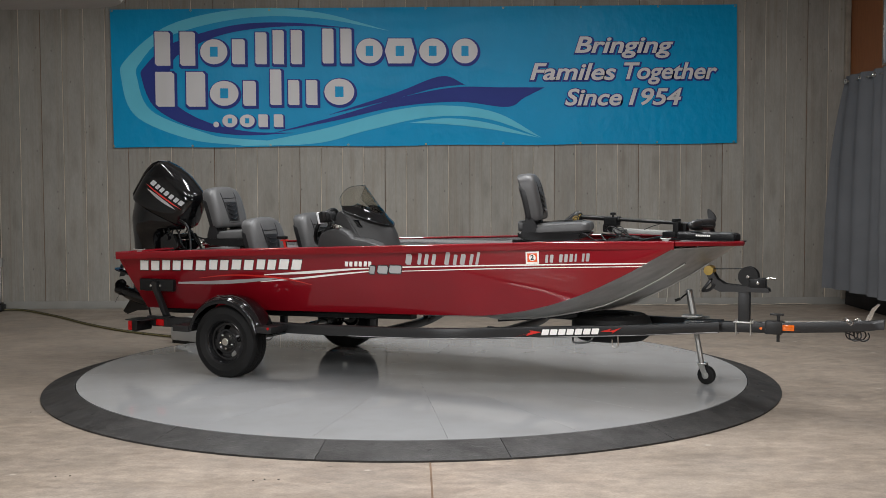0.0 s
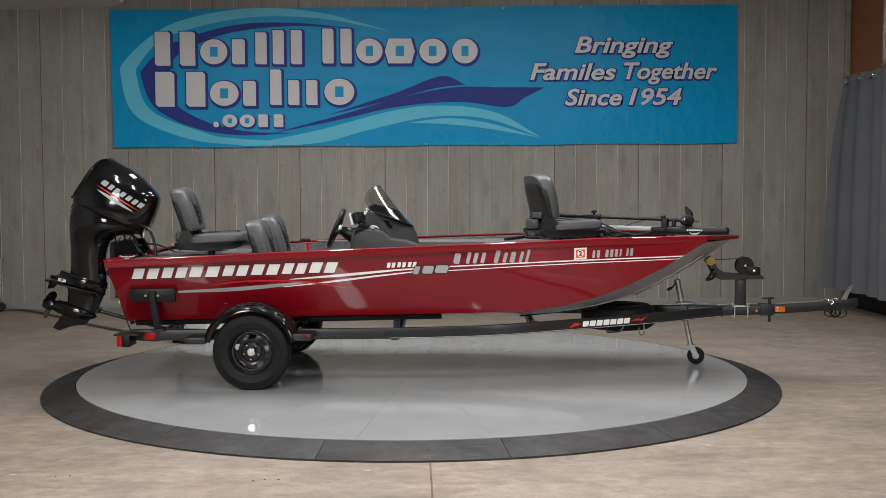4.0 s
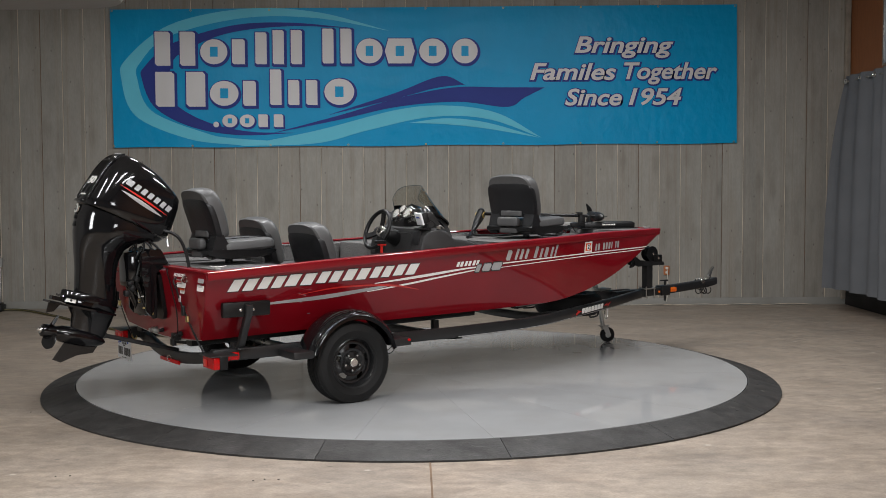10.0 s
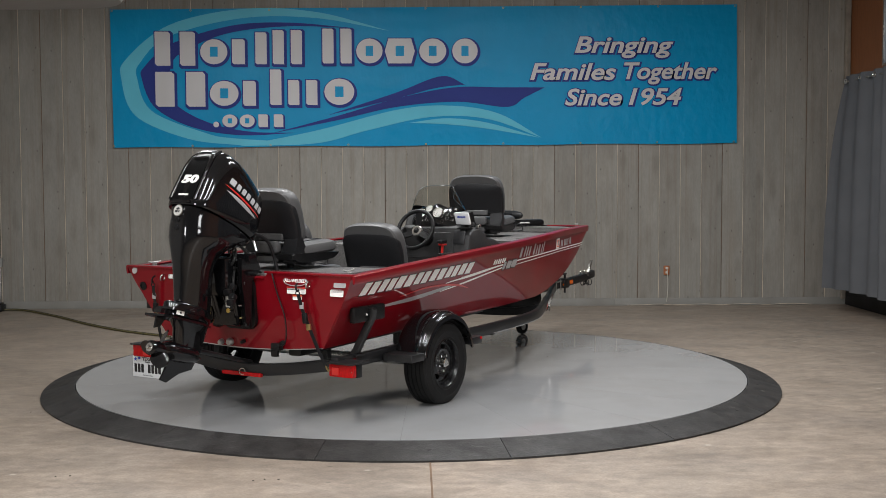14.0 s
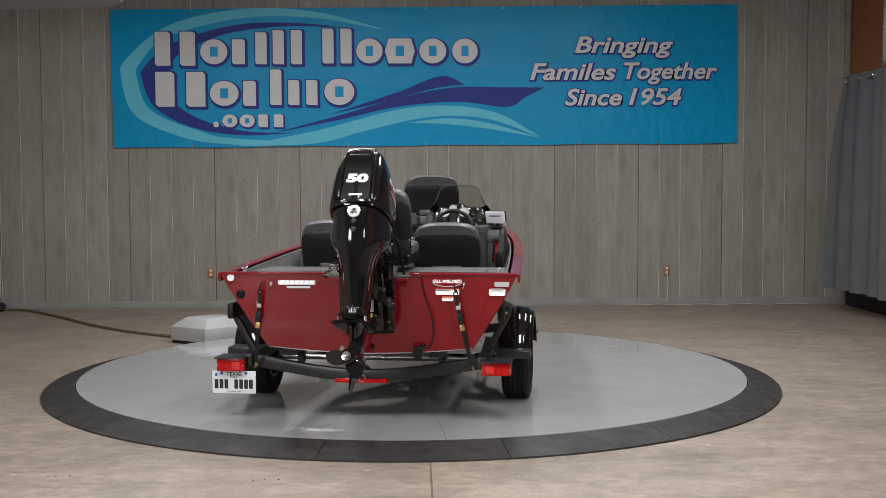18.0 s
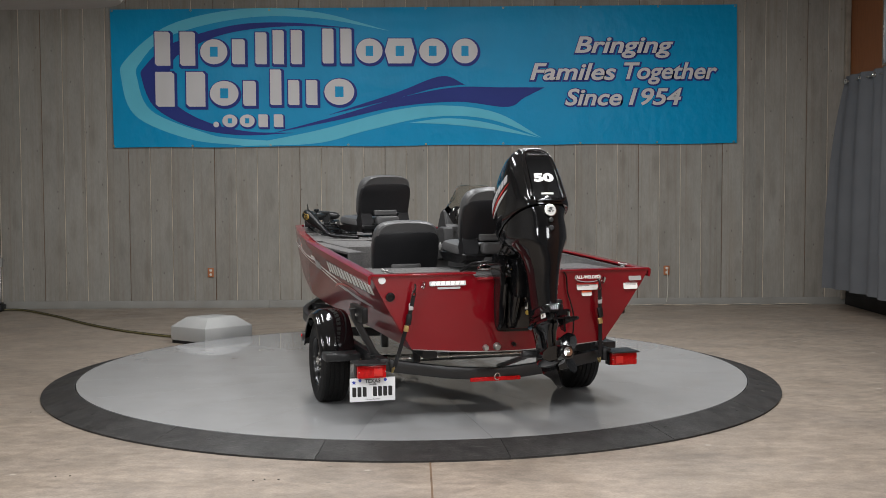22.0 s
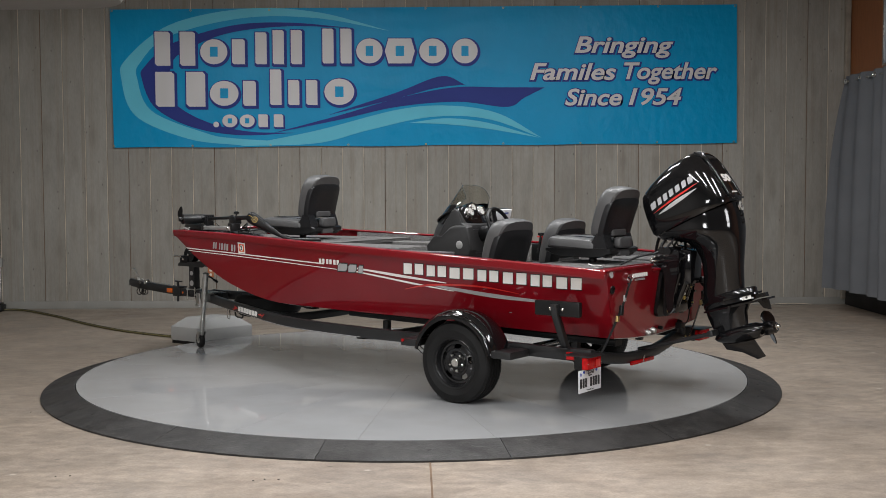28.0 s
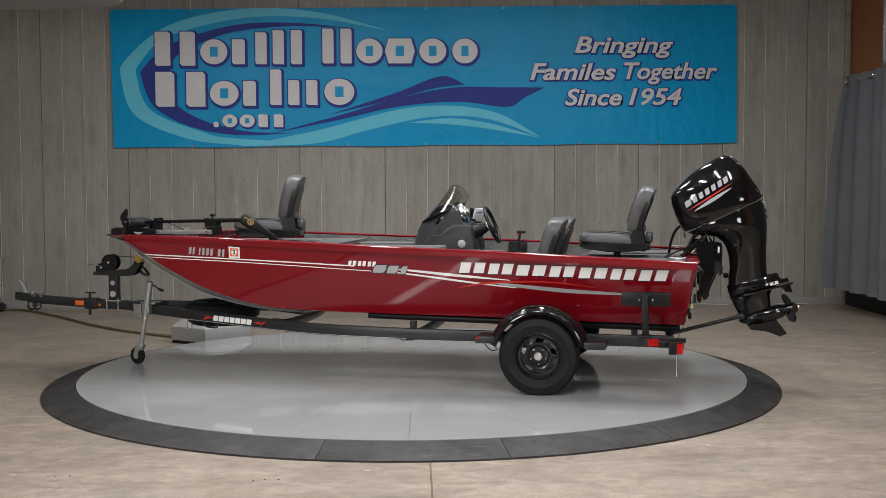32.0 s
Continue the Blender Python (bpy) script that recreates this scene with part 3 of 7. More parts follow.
for row in ROWS:
    g = 0.026 if row[4] > 0.2 else 0.013
    lift = 0.0002 * (ROWS.index(row) % 2)
    for k, poly in enumerate(name_shapes(*row)):
        bm = bmesh.new()
        slab(bm, [(a + 0.012, b - 0.014) for a, b in grown(poly, g)], 0.0125, 0.014 + lift + 0.0001 * k, BM)
        shade = part("letter_edge", bm, VNAVY, banner)
        bm = bmesh.new()
        slab(bm, poly, 0.0145, 0.016 + lift, BM)
        white = part("letter_shape", bm, VWHITE, shade)
        if row[0] in ("disc", "gem") and row[4] > 0.1:
            bm = bmesh.new()
            slab(bm, [(row[1] + row[3] * a, row[2] + row[4] * b) for a, b in ((.36, .30), (.64, .30), (.64, .70), (.36, .70))], 0.016, 0.0175, BM)
            part("letter_slot", bm, VBLUE, white)


def slogan_word(words, x0, x1, z, h):
    """One word of the slogan fitted between x0 and x1, on the base line z."""
    for name, mt, grow, dy in (("slogan_edge", VNAVY, 0.023, -0.011), ("slogan_word", VWHITE, 0.007, -0.020)):
        ob = letters(name, words, h / 0.70, mt, banner, Matrix(), 0.24, 0.0008, grow, "LEFT")
        xs = [v.co.x for v in ob.data.vertices]
        ys = [v.co.y for v in letters_base(words, h / 0.70)]
        k = (x1 - x0) / (max(xs) - min(xs) - 2 * grow)
        off = 0.006 if grow > 0.02 else 0.0
        ob.data.transform(pose(x0 + off, dy, z - off) @ BM @ Matrix.Diagonal((k, 1, 1, 1)) @ Matrix.Translation((-min(xs) - grow, -min(ys), 0)))


def letters_base(words, size):
    """Vertices of a capital of that size, for its base line."""
    ob = letters("tmp_capital", "F", size, VWHITE, banner, Matrix(), 0, 0.0008, 0, "LEFT")
    vs = [v for v in ob.data.vertices]
    bpy.data.objects.remove(ob)
    return vs


for word in (("Bringing", 2.18, 3.49, 3.335, 0.21), ("Familes", 1.58, 2.72, 2.975, 0.215), ("Together", 2.84, 4.09, 2.985, 0.215), ("Since", 2.05, 2.80, 2.635, 0.215), ("1954", 2.91, 3.61, 2.64, 0.215)):
    slogan_word(*word)
for i in range(9):
    for top in (0, 1):
        u = i / 8
        bm = bmesh.new()
        torus(bm, (-3.98 + u * 8.31, -0.01, (2.095 + 0.045 * u) if not top else (3.88 + 0.075 * u)), (0, 1, 0), 0.010, 0.0035, 12, 6)
        part("grommet", bm, BRASS, banner)

# ---------------------------------------------------------------- turntable
RT, RR = 2.784, 3.05
table = thing("turntable", "round turntable deck of glossy grey painted wedge panels", "turntable")
bm = bmesh.new()
cyl(bm, (0, 0, FLOOR + 0.006), (0, 0, -0.012), RT - 0.03, n=96)
part("base", bm, SATINB, table)
for k in range(20):
    a0, a1 = radians(12.8 + 18 * k) + 0.0004, radians(30.8 + 18 * k) - 0.0004
    bm = bmesh.new()
    arc = [a0 + (a1 - a0) * j / 8 for j in range(9)]
    rin, rout = 0.33, RT
    top = [V(rin * math.cos(a), rin * math.sin(a), 0) for a in arc] + [V(rout * math.cos(a), rout * math.sin(a), 0) for a in reversed(arc)]
    loft(bm, [[q + V(0, 0, -0.011) for q in top], top])
    part("deck_panel", bm, PLATE, table)
bm = bmesh.new()
cyl(bm, (0, 0, -0.011), (0, 0, 0.0), 0.328, n=48)
part("centre_plate", bm, PLATE, table)
ramp = thing("ramp_ring", "ring of black rubber ramp segments round the turntable", "ramp")
for k in range(16):
    a0, a1 = radians(-101.4 + 22.5 * k) + 0.0007, radians(-78.9 + 22.5 * k) - 0.0007
    rings = []
    for j in range(11):
        a = a0 + (a1 - a0) * j / 10
        e = V(math.cos(a), math.sin(a), 0)
        rings.append([e * (RT + 0.006) + V(0, 0, FLOOR), e * (RT + 0.006) + V(0, 0, -0.003), e * (RT + 0.012) + V(0, 0, 0.0), e * (RR - 0.02) + V(0, 0, FLOOR + 0.017), e * RR + V(0, 0, FLOOR + 0.012), e * RR + V(0, 0, FLOOR)])
    bm = bmesh.new()
    loft(bm, rings)
    part("ramp_segment", bm, RAMPR, ramp)

fall = math.atan2(-FLOOR - 0.017, RR - RT - 0.032)
for k in range(40):
    a = radians(-98.6 + 9.0 * k + 2.2 * math.sin(k * 2.4))
    r = 2.89 + .03 * math.sin(k * 1.9)
    bm = bmesh.new()
    lathe(bm, (0, 0, 0), (0, 0, 1), [(.015, -.004), (.015, .0010), (.012, .0014), (.010, .0004), (.001, .0004)], 14)
    hole = part("screw_plug", bm, RAMPR, ramp)
    hole.matrix_basis = Matrix.Rotation(a, 4, "Z") @ pose(r, 0, -(r - RT - 0.012) * math.tan(fall), 0, math.degrees(fall), 0)
random.seed(12)
for x, y in ((-2.06, -3.30), (-1.98, -3.29), (-.85, -3.41), (-.77, -3.42), (-.91, -3.44), (-2.82, -1.41)):
    ob = thing("floor_crumb", "small dark crumb of dirt lying on the concrete", "crumb", "crumbs on the floor", pose(x, y, FLOOR, 0, 0, random.uniform(0, 180)))
    bm = bmesh.new()
    loft(bm, [[V(q * s2 * random.uniform(.8, 1.2), p * s2, z) for q, p in rounded(.012, .006, .002, 2)] for s2, z in ((1, 0), (1.1, .002), (.6, .004))])
    part("crumb", bm, RUBBER, ob)

# ---------------------------------------------------------------- boat hull
# stations: gunwale x, y, z and chine x, y, z
STN = [(-2.36, .985, 1.00, -2.27, .690, .505), (-1.60, .965, 1.035, -1.55, .700, .520), (-.75, .935, 1.07, -.75, .705, .540), (.10, .885, 1.10, .10, .705, .553),
       (.65, .830, 1.12, .65, .700, .565), (1.10, .775, 1.135, 1.00, .690, .580), (1.50, .715, 1.15, 1.34, .670, .640), (1.85, .660, 1.155, 1.67, .655, .745),
       (2.10, .620, 1.158, 2.00, .630, .900), (2.28, .592, 1.16, 2.21, .605, 1.02), (2.38, .575, 1.16, 2.36, .585, 1.105)]
G = spline([s[:3] for s in STN], 8)
K = spline([s[3:] for s in STN], 8)
NS = len(G)


def hull_at(x, z, sg, lift=0.0):
    """The point of the hull's side at x and z; sg -1 starboard, +1 port."""
    u = 0.0
    lo, hi = 0.0, NS - 1.001
    for _ in range(40):
        u = (lo + hi) / 2
        i = int(u)
        f = u - i
        g, c = G[i].lerp(G[i + 1], f), K[i].lerp(K[i + 1], f)
        v = (z - c.z) / max(g.z - c.z, 0.01)
        if c.x + (g.x - c.x) * v < x:
            lo = u
        else:
            hi = u
    y = c.y + (g.y - c.y) * min(max(v, 0), 1) + 0.012 * math.sin(math.pi * min(max(v, 0), 1))
    return V(x, sg * (y + lift), z)


boat = thing("fishing_boat", "red metallic aluminium bass boat with grey seats and carpeted decks", "boat")
for sg in (-1, 1):
    bm = bmesh.new()
    grid = []
    for i in range(NS):
        row = []
        for k in range(9):
            v = k / 8
            q = K[i].lerp(G[i], v)
            row.append(V(q.x, sg * (q.y + 0.012 * math.sin(math.pi * v)), q.z))
        grid.append(row)
    sheet(bm, grid, (0, -sg * 0.006, 0))
    part("hull_side", bm, RED, boat, "glossy red welded side panel")
    # rolled gunwale
    bm = bmesh.new()
    path = [V(q.x, sg * q.y, q.z) for q in G]
    front = [path[-1]] + [V(x, sg * y, z) for x, y, z in ((2.42, .538, 1.158), (2.48, .458, 1.156), (2.59, .312, 1.151), (2.69, .178, 1.146), (2.745, .095, 1.143), (2.77, .0, 1.141))]
    prof = [(0.014, -0.052), (0.02, -0.03), (0.02, 0.0), (0.012, 0.006), (-0.045, 0.006), (-0.05, -0.002), (-0.045, -0.010), (0.0, -0.012), (0.004, -0.05)]
    if sg > 0:
        prof = [(-a, b) for a, b in prof]
    sweep(bm, path, prof, (0, 0, 1))
    part("gunwale", bm, RED, boat, "red rolled gunwale with a flat top flange")
    bm = bmesh.new()
    sweep(bm, front, [(a, b * .52 if b < -.015 else b) for a, b in prof], (0, 0, 1))
    part("bow_lip", bm, RED, boat, "thin red lip round the bow")

KEEL = spline([(-2.27, 0, .463), (-1.0, 0, .485), (.5, 0, .505), (1.0, 0, .515), (1.37, 0, .535), (1.84, 0, .62), (2.06, 0, .71), (2.29, 0, .83), (2.5, 0, .96), (2.69, 0, 1.085), (2.755, 0, 1.135)], 10)


def keel_at(x):
    for a, b in zip(KEEL, KEEL[1:]):
        if a.x <= x <= b.x:
            return a.lerp(b, (x - a.x) / max(b.x - a.x, 1e-6))
    return KEEL[-1] if x > 0 else KEEL[0]


bm = bmesh.new()
edge = [V(*q) for q in K] + [V(2.48, .455, 1.110), V(2.59, .308, 1.112), V(2.69, .172, 1.116), V(2.745, .088, 1.122)]
grid = []
for i, q in enumerate(edge):
    s = i / (len(edge) - 1)
    xk = q.x if q.x < 1.0 else 1.0 + (q.x - 1.0) * (1.785 / 1.78) + 0.37 * math.sin(min((q.x - 1.0) / 1.78, 1) * math.pi) ** 1.6
    xk = min(xk, 2.754)
    m = keel_at(xk)
    row = []
    for sgv in range(-6, 7):
        f = abs(sgv) / 6
        w = m.lerp(V(q.x, q.y, q.z), f)
        dip = -0.03 * math.sin(math.pi * f) * (max(0, 1 - max(0, q.x - 2.1) / 0.5) if q.x > 0.9 else 0.3)
        row.append(V(w.x, math.copysign(w.y, sgv) if sgv else 0, w.z + dip))
    grid.append(row)
sheet(bm, grid, (0, 0, 0.006))
part("bottom_plate", bm, ALU, boat, "bare aluminium bow plate and hull bottom", 30)
for yy in (-0.3, 0.0, 0.3):
    bm = bmesh.new()
    pts = []
    for j in range(26):
        i = j * (NS - 9) // 25
        q = edge[i + 4]
        xk = q.x if q.x < 1.0 else min(1.0 + (q.x - 1.0) + 0.37 * math.sin(min((q.x - 1.0) / 1.78, 1) * math.pi) ** 1.6, 2.75)
        m = keel_at(xk)
        f = abs(yy) / q.y
        w = m.lerp(q, f)
        pts.append(V(w.x, yy, w.z - 0.03 * math.sin(math.pi * f) * (1 if q.x > 0.9 else 0.3) - 0.004))
    sweep(bm, pts, rect(0.03, 0.012, 0.004), (0, 0, 1))
    part("keel_rib", bm, ALU, boat)
# bow eye
bm = bmesh.new()
torus(bm, (2.50, 0, 0.945), (0, 1, 0), 0.025, 0.007, 18, 8)
part("bow_eye", bm, CHROME, boat)

# transom: raked panel with a lowered middle
bm = bmesh.new()


def tx(z):
    return -2.36 + 0.09 * (1.0 - z) / 0.495


outer = [(.985, 1.0), (.935, .90), (.69, .51), (.35, .480), (0, .463)]
poly = [(-y, z) for y, z in outer] + [(y, z) for y, z in reversed(outer[:-1])] + [(.30, 1.0), (.27, .965), (-.27, .965), (-.30, 1.0)]
loft(bm, [[V(tx(z) - 0.004, y, z) for y, z in poly], [V(tx(z) + 0.03, y, z) for y, z in poly]])
transom = part("transom", bm, RED, boat, "flat red transom panel")
bm = bmesh.new()
for a, b in ((-.985, -.28), (.28, .985)):
    box(bm, (-2.335, (a + b) / 2, 1.006), (0.085, b - a, 0.014), 0.005)
box(bm, (-2.33, 0, 0.968), (0.085, 0.54, 0.014), 0.004)
part("transom_cap", bm, RED, boat)


def on_transom(y, z, lift=0.008):
    n = V(-0.984, 0, -0.179)
    m = Matrix(((0, 0.179, -0.984, tx(z) - lift), (-1, 0, 0, y), (0, 0.984, 0.179, z), (0, 0, 0, 1)))
    return m


def plaque(name, y, z, w, h, mat, parent, label="", lift=0.009, t=0.002, r=0.008):
    bm = bmesh.new()
    slab(bm, rect(w, h, r), 0, t, on_transom(y, z, lift - t))
    return part(name, bm, mat, parent, label)


q = plaque("name_plate", .47, .945, .25, .034, SILVER, transom)
for k in range(7):
    bm = bmesh.new()
    slab(bm, mark(-.115 + k * .033, -.012, .027, .024, .25), .0012, .0026, on_transom(.47, .945))
    part("letter_block", bm, WHITE, q)
plaque("script_plate", .46, .913, .16, .014, SILVER, transom)
oval = bmesh.new()
slab(oval, [(.098 * math.cos(a), .034 * math.sin(a)) for a in [k * math.tau / 28 for k in range(28)]], -0.001, 0.002, on_transom(-.53, .955))
oval = part("emblem", oval, SILVER, transom, "silver-edged dark red oval hull emblem")
bm = bmesh.new()
slab(bm, [(.091 * math.cos(a), .028 * math.sin(a)) for a in [k * math.tau / 28 for k in range(28)]], 0, .0028, on_transom(-.53, .955))
part("emblem_field", bm, RED, oval)
letters("emblem_print", "ALL-WELDED", .029, WHITE, oval, on_transom(-.53, .957, .0112), 0, .0005, .0012)
letters("emblem_print", "HULL", .018, WHITE, oval, on_transom(-.53, .936, .0112), 0, .0005, .0008)
q = plaque("warning_label", -.53, .893, .155, .048, WHITE, transom, "white warning label with a red strip")
bm = bmesh.new()
slab(bm, rect(.155, .011), .0005, .002, on_transom(-.53, .912))
part("red_strip", bm, REDDEC, q)
for k in range(3):
    bm = bmesh.new()
    slab(bm, rect(.09, .003), .0005, .0016, on_transom(-.50, .897 - k * .009))
    part("text_bar", bm, BLACKDEC, q)
q = plaque("warning_label", -.53, .845, .075, .036, WHITE, transom, "small white warning label with an orange strip")
bm = bmesh.new()
slab(bm, rect(.075, .012), .0005, .002, on_transom(-.53, .857))
part("orange_strip", bm, ORANGE, q)
plaque("capacity_label", -.885, .942, .095, .034, SILVER, transom, "silver capacity label")
q = plaque("capacity_label", -.855, .893, .105, .055, WHITE, transom, "white printed capacity label")
for k in range(5):
    bm = bmesh.new()
    slab(bm, rect(.08, .0025), .0005, .0016, on_transom(-.855, .912 - k * .009))
    part("text_bar", bm, SILVER, q)
bm = bmesh.new()
slab(bm, [(.024 * math.cos(a), .024 * math.sin(a)) for a in [k * math.tau / 24 for k in range(24)]], -0.001, .003, on_transom(.915, .975))
part("round_badge", bm, SILVER, transom)
bm = bmesh.new()
lathe(bm, on_transom(.855, .865, .004).translation, (-1, 0, -.18), [(.03, 0), (.03, .008), (.02, .012), (.018, .004)], 24)
part("drain_fitting", bm, SATINB, transom)
for y, z, r in ((-.36, .525, .018), (.10, .505, .026), (-.02, .515, .014), (.18, .50, .02)):
    bm = bmesh.new()
    lathe(bm, on_transom(y, z, .004).translation, (-1, 0, -.18), [(r, 0), (r, .02), (r * .7, .035), (r * .6, .035)], 18)
    part("drain_plug", bm, GALV if r > .018 else SATINB, transom)
bm = bmesh.new()
box(bm, (-2.31, -.33, .50), (.05, .07, .05), .006)
box(bm, (-2.33, -.33, .46), (.03, .05, .05), .006)
part("transducer", bm, SATINB, transom, "black sonar transducer on its bracket")
bm = bmesh.new()
tube(bm, [(-2.33, -.33, .50), (-2.335, -.42, .54), (-2.345, -.43, .70), (-2.36, -.38, .86), (-2.38, -.36, .97), (-2.36, -.33, 1.02)], .005, 6)
part("transducer_cable", bm, SATINB, transom)
for sg in (-1, 1):
    bm = bmesh.new()
    torus(bm, on_transom(sg * .64, .935, .02).translation, (0, 1, .3), .022, .006, 16, 8)
    part("tie_down_eye", bm, CHROME, transom)
    bm = bmesh.new()
    box(bm, (-2.22, sg * .86, 1.014), (.04, .018, .010), .004)
    tube(bm, [(-2.28, sg * .86, 1.033), (-2.25, sg * .86, 1.027), (-2.19, sg * .86, 1.027), (-2.16, sg * .86, 1.033)], .006, 8)
    part("cleat", bm, ALU, boat)
    bm = bmesh.new()
    box(bm, (2.30, sg * .50, 1.170), (.045, .018, .008), .003)
    tube(bm, [(2.26, sg * .50, 1.186), (2.28, sg * .50, 1.180), (2.32, sg * .50, 1.180), (2.34, sg * .50, 1.186)], .005, 8)
    part("cleat", bm, ALU, boat)

# inside: liners, decks and cockpit
for sg in (-1, 1):
    bm = bmesh.new()
    grid = []
    for i in range(0, NS - 38, 3):
        g, c = G[i], K[i]
        grid.append([V(max(c.x, -2.23), sg * (c.y - .045), .62), V(max(g.x, -2.26), sg * (g.y - .085), g.z - .09), V(max(g.x, -2.28), sg * (g.y - .07), g.z - .012)])
    sheet(bm, grid, (0, -sg * .01, 0))
    part("side_liner", bm, CARPET, boat, "grey carpeted inner side")


def deck_poly(x0, x1, z, inset, n=14):
    out = []
    for j in range(n + 1):
        x = x0 + (x1 - x0) * j / n
        out.append((x, abs(hull_at(min(x, 2.3), min(z, 1.10), 1).y) - inset if x < 2.3 else max(.545 - (x - 2.3) * .85, .10)))
    return out


def deck(name, x0, x1, z, t, inset, label="", cut=None):
    p = deck_poly(x0, x1, z, inset)
    poly = [(x, y) for x, y in p] + [(x, -y) for x, y in reversed(p)]
    bm = bmesh.new()
    loft(bm, [[V(x, y, z - t) for x, y in poly], [V(x, y, z - .008) for x, y in poly], [V(x - .004 if x > 0 else x + .004, y * .996, z) for x, y in poly]])
    return part(name, bm, CARPET, boat, label)


deck("cockpit_floor", -2.2, 1.0, .66, .03, .07, "grey carpeted cockpit floor")
deck("front_deck", .62, 2.32, 1.085, .03, .05, "grey carpeted casting deck")
bm = bmesh.new()
poly = [(2.28, .555), (2.37, .54), (2.46, .42), (2.58, .26), (2.72, .07)]
poly = poly + [(x, -y) for x, y in reversed(poly)]
loft(bm, [[V(x, y, z) for x, y in poly] for z in (1.125, 1.138)])
box(bm, (2.29, 0, 1.115), (.02, 1.08, .05), .004)
part("bow_deck", bm, CARPET, boat, "grey bow platform under the trolling motor")
deck("aft_deck", -2.28, -1.48, .985, .03, .06, "grey carpeted aft deck")
bm = bmesh.new()
box(bm, (.645, 0, .865), (.03, 1.36, .40), .006)
part("deck_riser", bm, CARPET, boat)
bm = bmesh.new()
box(bm, (-1.47, 0, .81), (.03, 1.55, .33), .006)
part("deck_riser", bm, CARPET, boat)
for y in (-.55, .55):
    bm = bmesh.new()
    box(bm, (-1.93, y, .990), (.42, .40, .012), .005)
    part("hatch_lid", bm, CARPET, boat, "carpeted aft hatch lid")
# raised side boxes along the cockpit
for sg, x0, x1, z, w in ((1, -.34, .628, 1.082, .42), (-1, .12, .628, 1.06, .22)):
    bm = bmesh.new()
    box(bm, ((x0 + x1) / 2, sg * (.68 - w / 2), z - .19), (x1 - x0, w, .38), .02)
    part("storage_box", bm, CARPET, boat, "carpeted storage box beside the cockpit")
bm = bmesh.new()
box(bm, (-.14, .735, 1.060), (1.52, .12, .02), .004)
box(bm, (-.615, .683, .87), (.54, .012, .36), .003)
part("side_deck", bm, CARPET, boat, "carpeted ledge along the side")
bm = bmesh.new()
box(bm, (-.888, .735, .920), (.02, .12, .26), .003)
part("deck_riser", bm, CARPET, boat)
bm = bmesh.new()
box(bm, (1.30, .28, 1.0865), (.75, .34, .006), .002)
box(bm, (1.30, -.30, 1.0865), (.75, .34, .006), .002)
part("hatch_lid", bm, CARPET, boat, "carpeted deck hatches")


# ---------------------------------------------------------------- hull graphics
def hull_patch(name, poly, mat, parent, sg, lift=.0022):
    bm = bmesh.new()
    loft(bm, [[hull_at(x, z, sg, lift - .0012) for x, z in poly], [hull_at(x, z, sg, lift) for x, z in poly]])
    return part(name, bm, mat, parent)


def hull_band(name, a, b, mat, sg, lift, n=28):
    """A strip between two curves on the hull's side."""
    p, q = spline([(x, 0, z) for x, z in a], 10), spline([(x, 0, z) for x, z in b], 10)
    grid = []
    for i in range(n + 1):
        u, v = p[round(i / n * (len(p) - 1))], q[round(i / n * (len(q) - 1))]
        grid.append([hull_at(u.x, u.z, sg, lift), hull_at(v.x, v.z, sg, lift)])
    bm = bmesh.new()
    sheet(bm, grid, (0, -sg * .0012, 0))
    return part(name, bm, mat, boat)


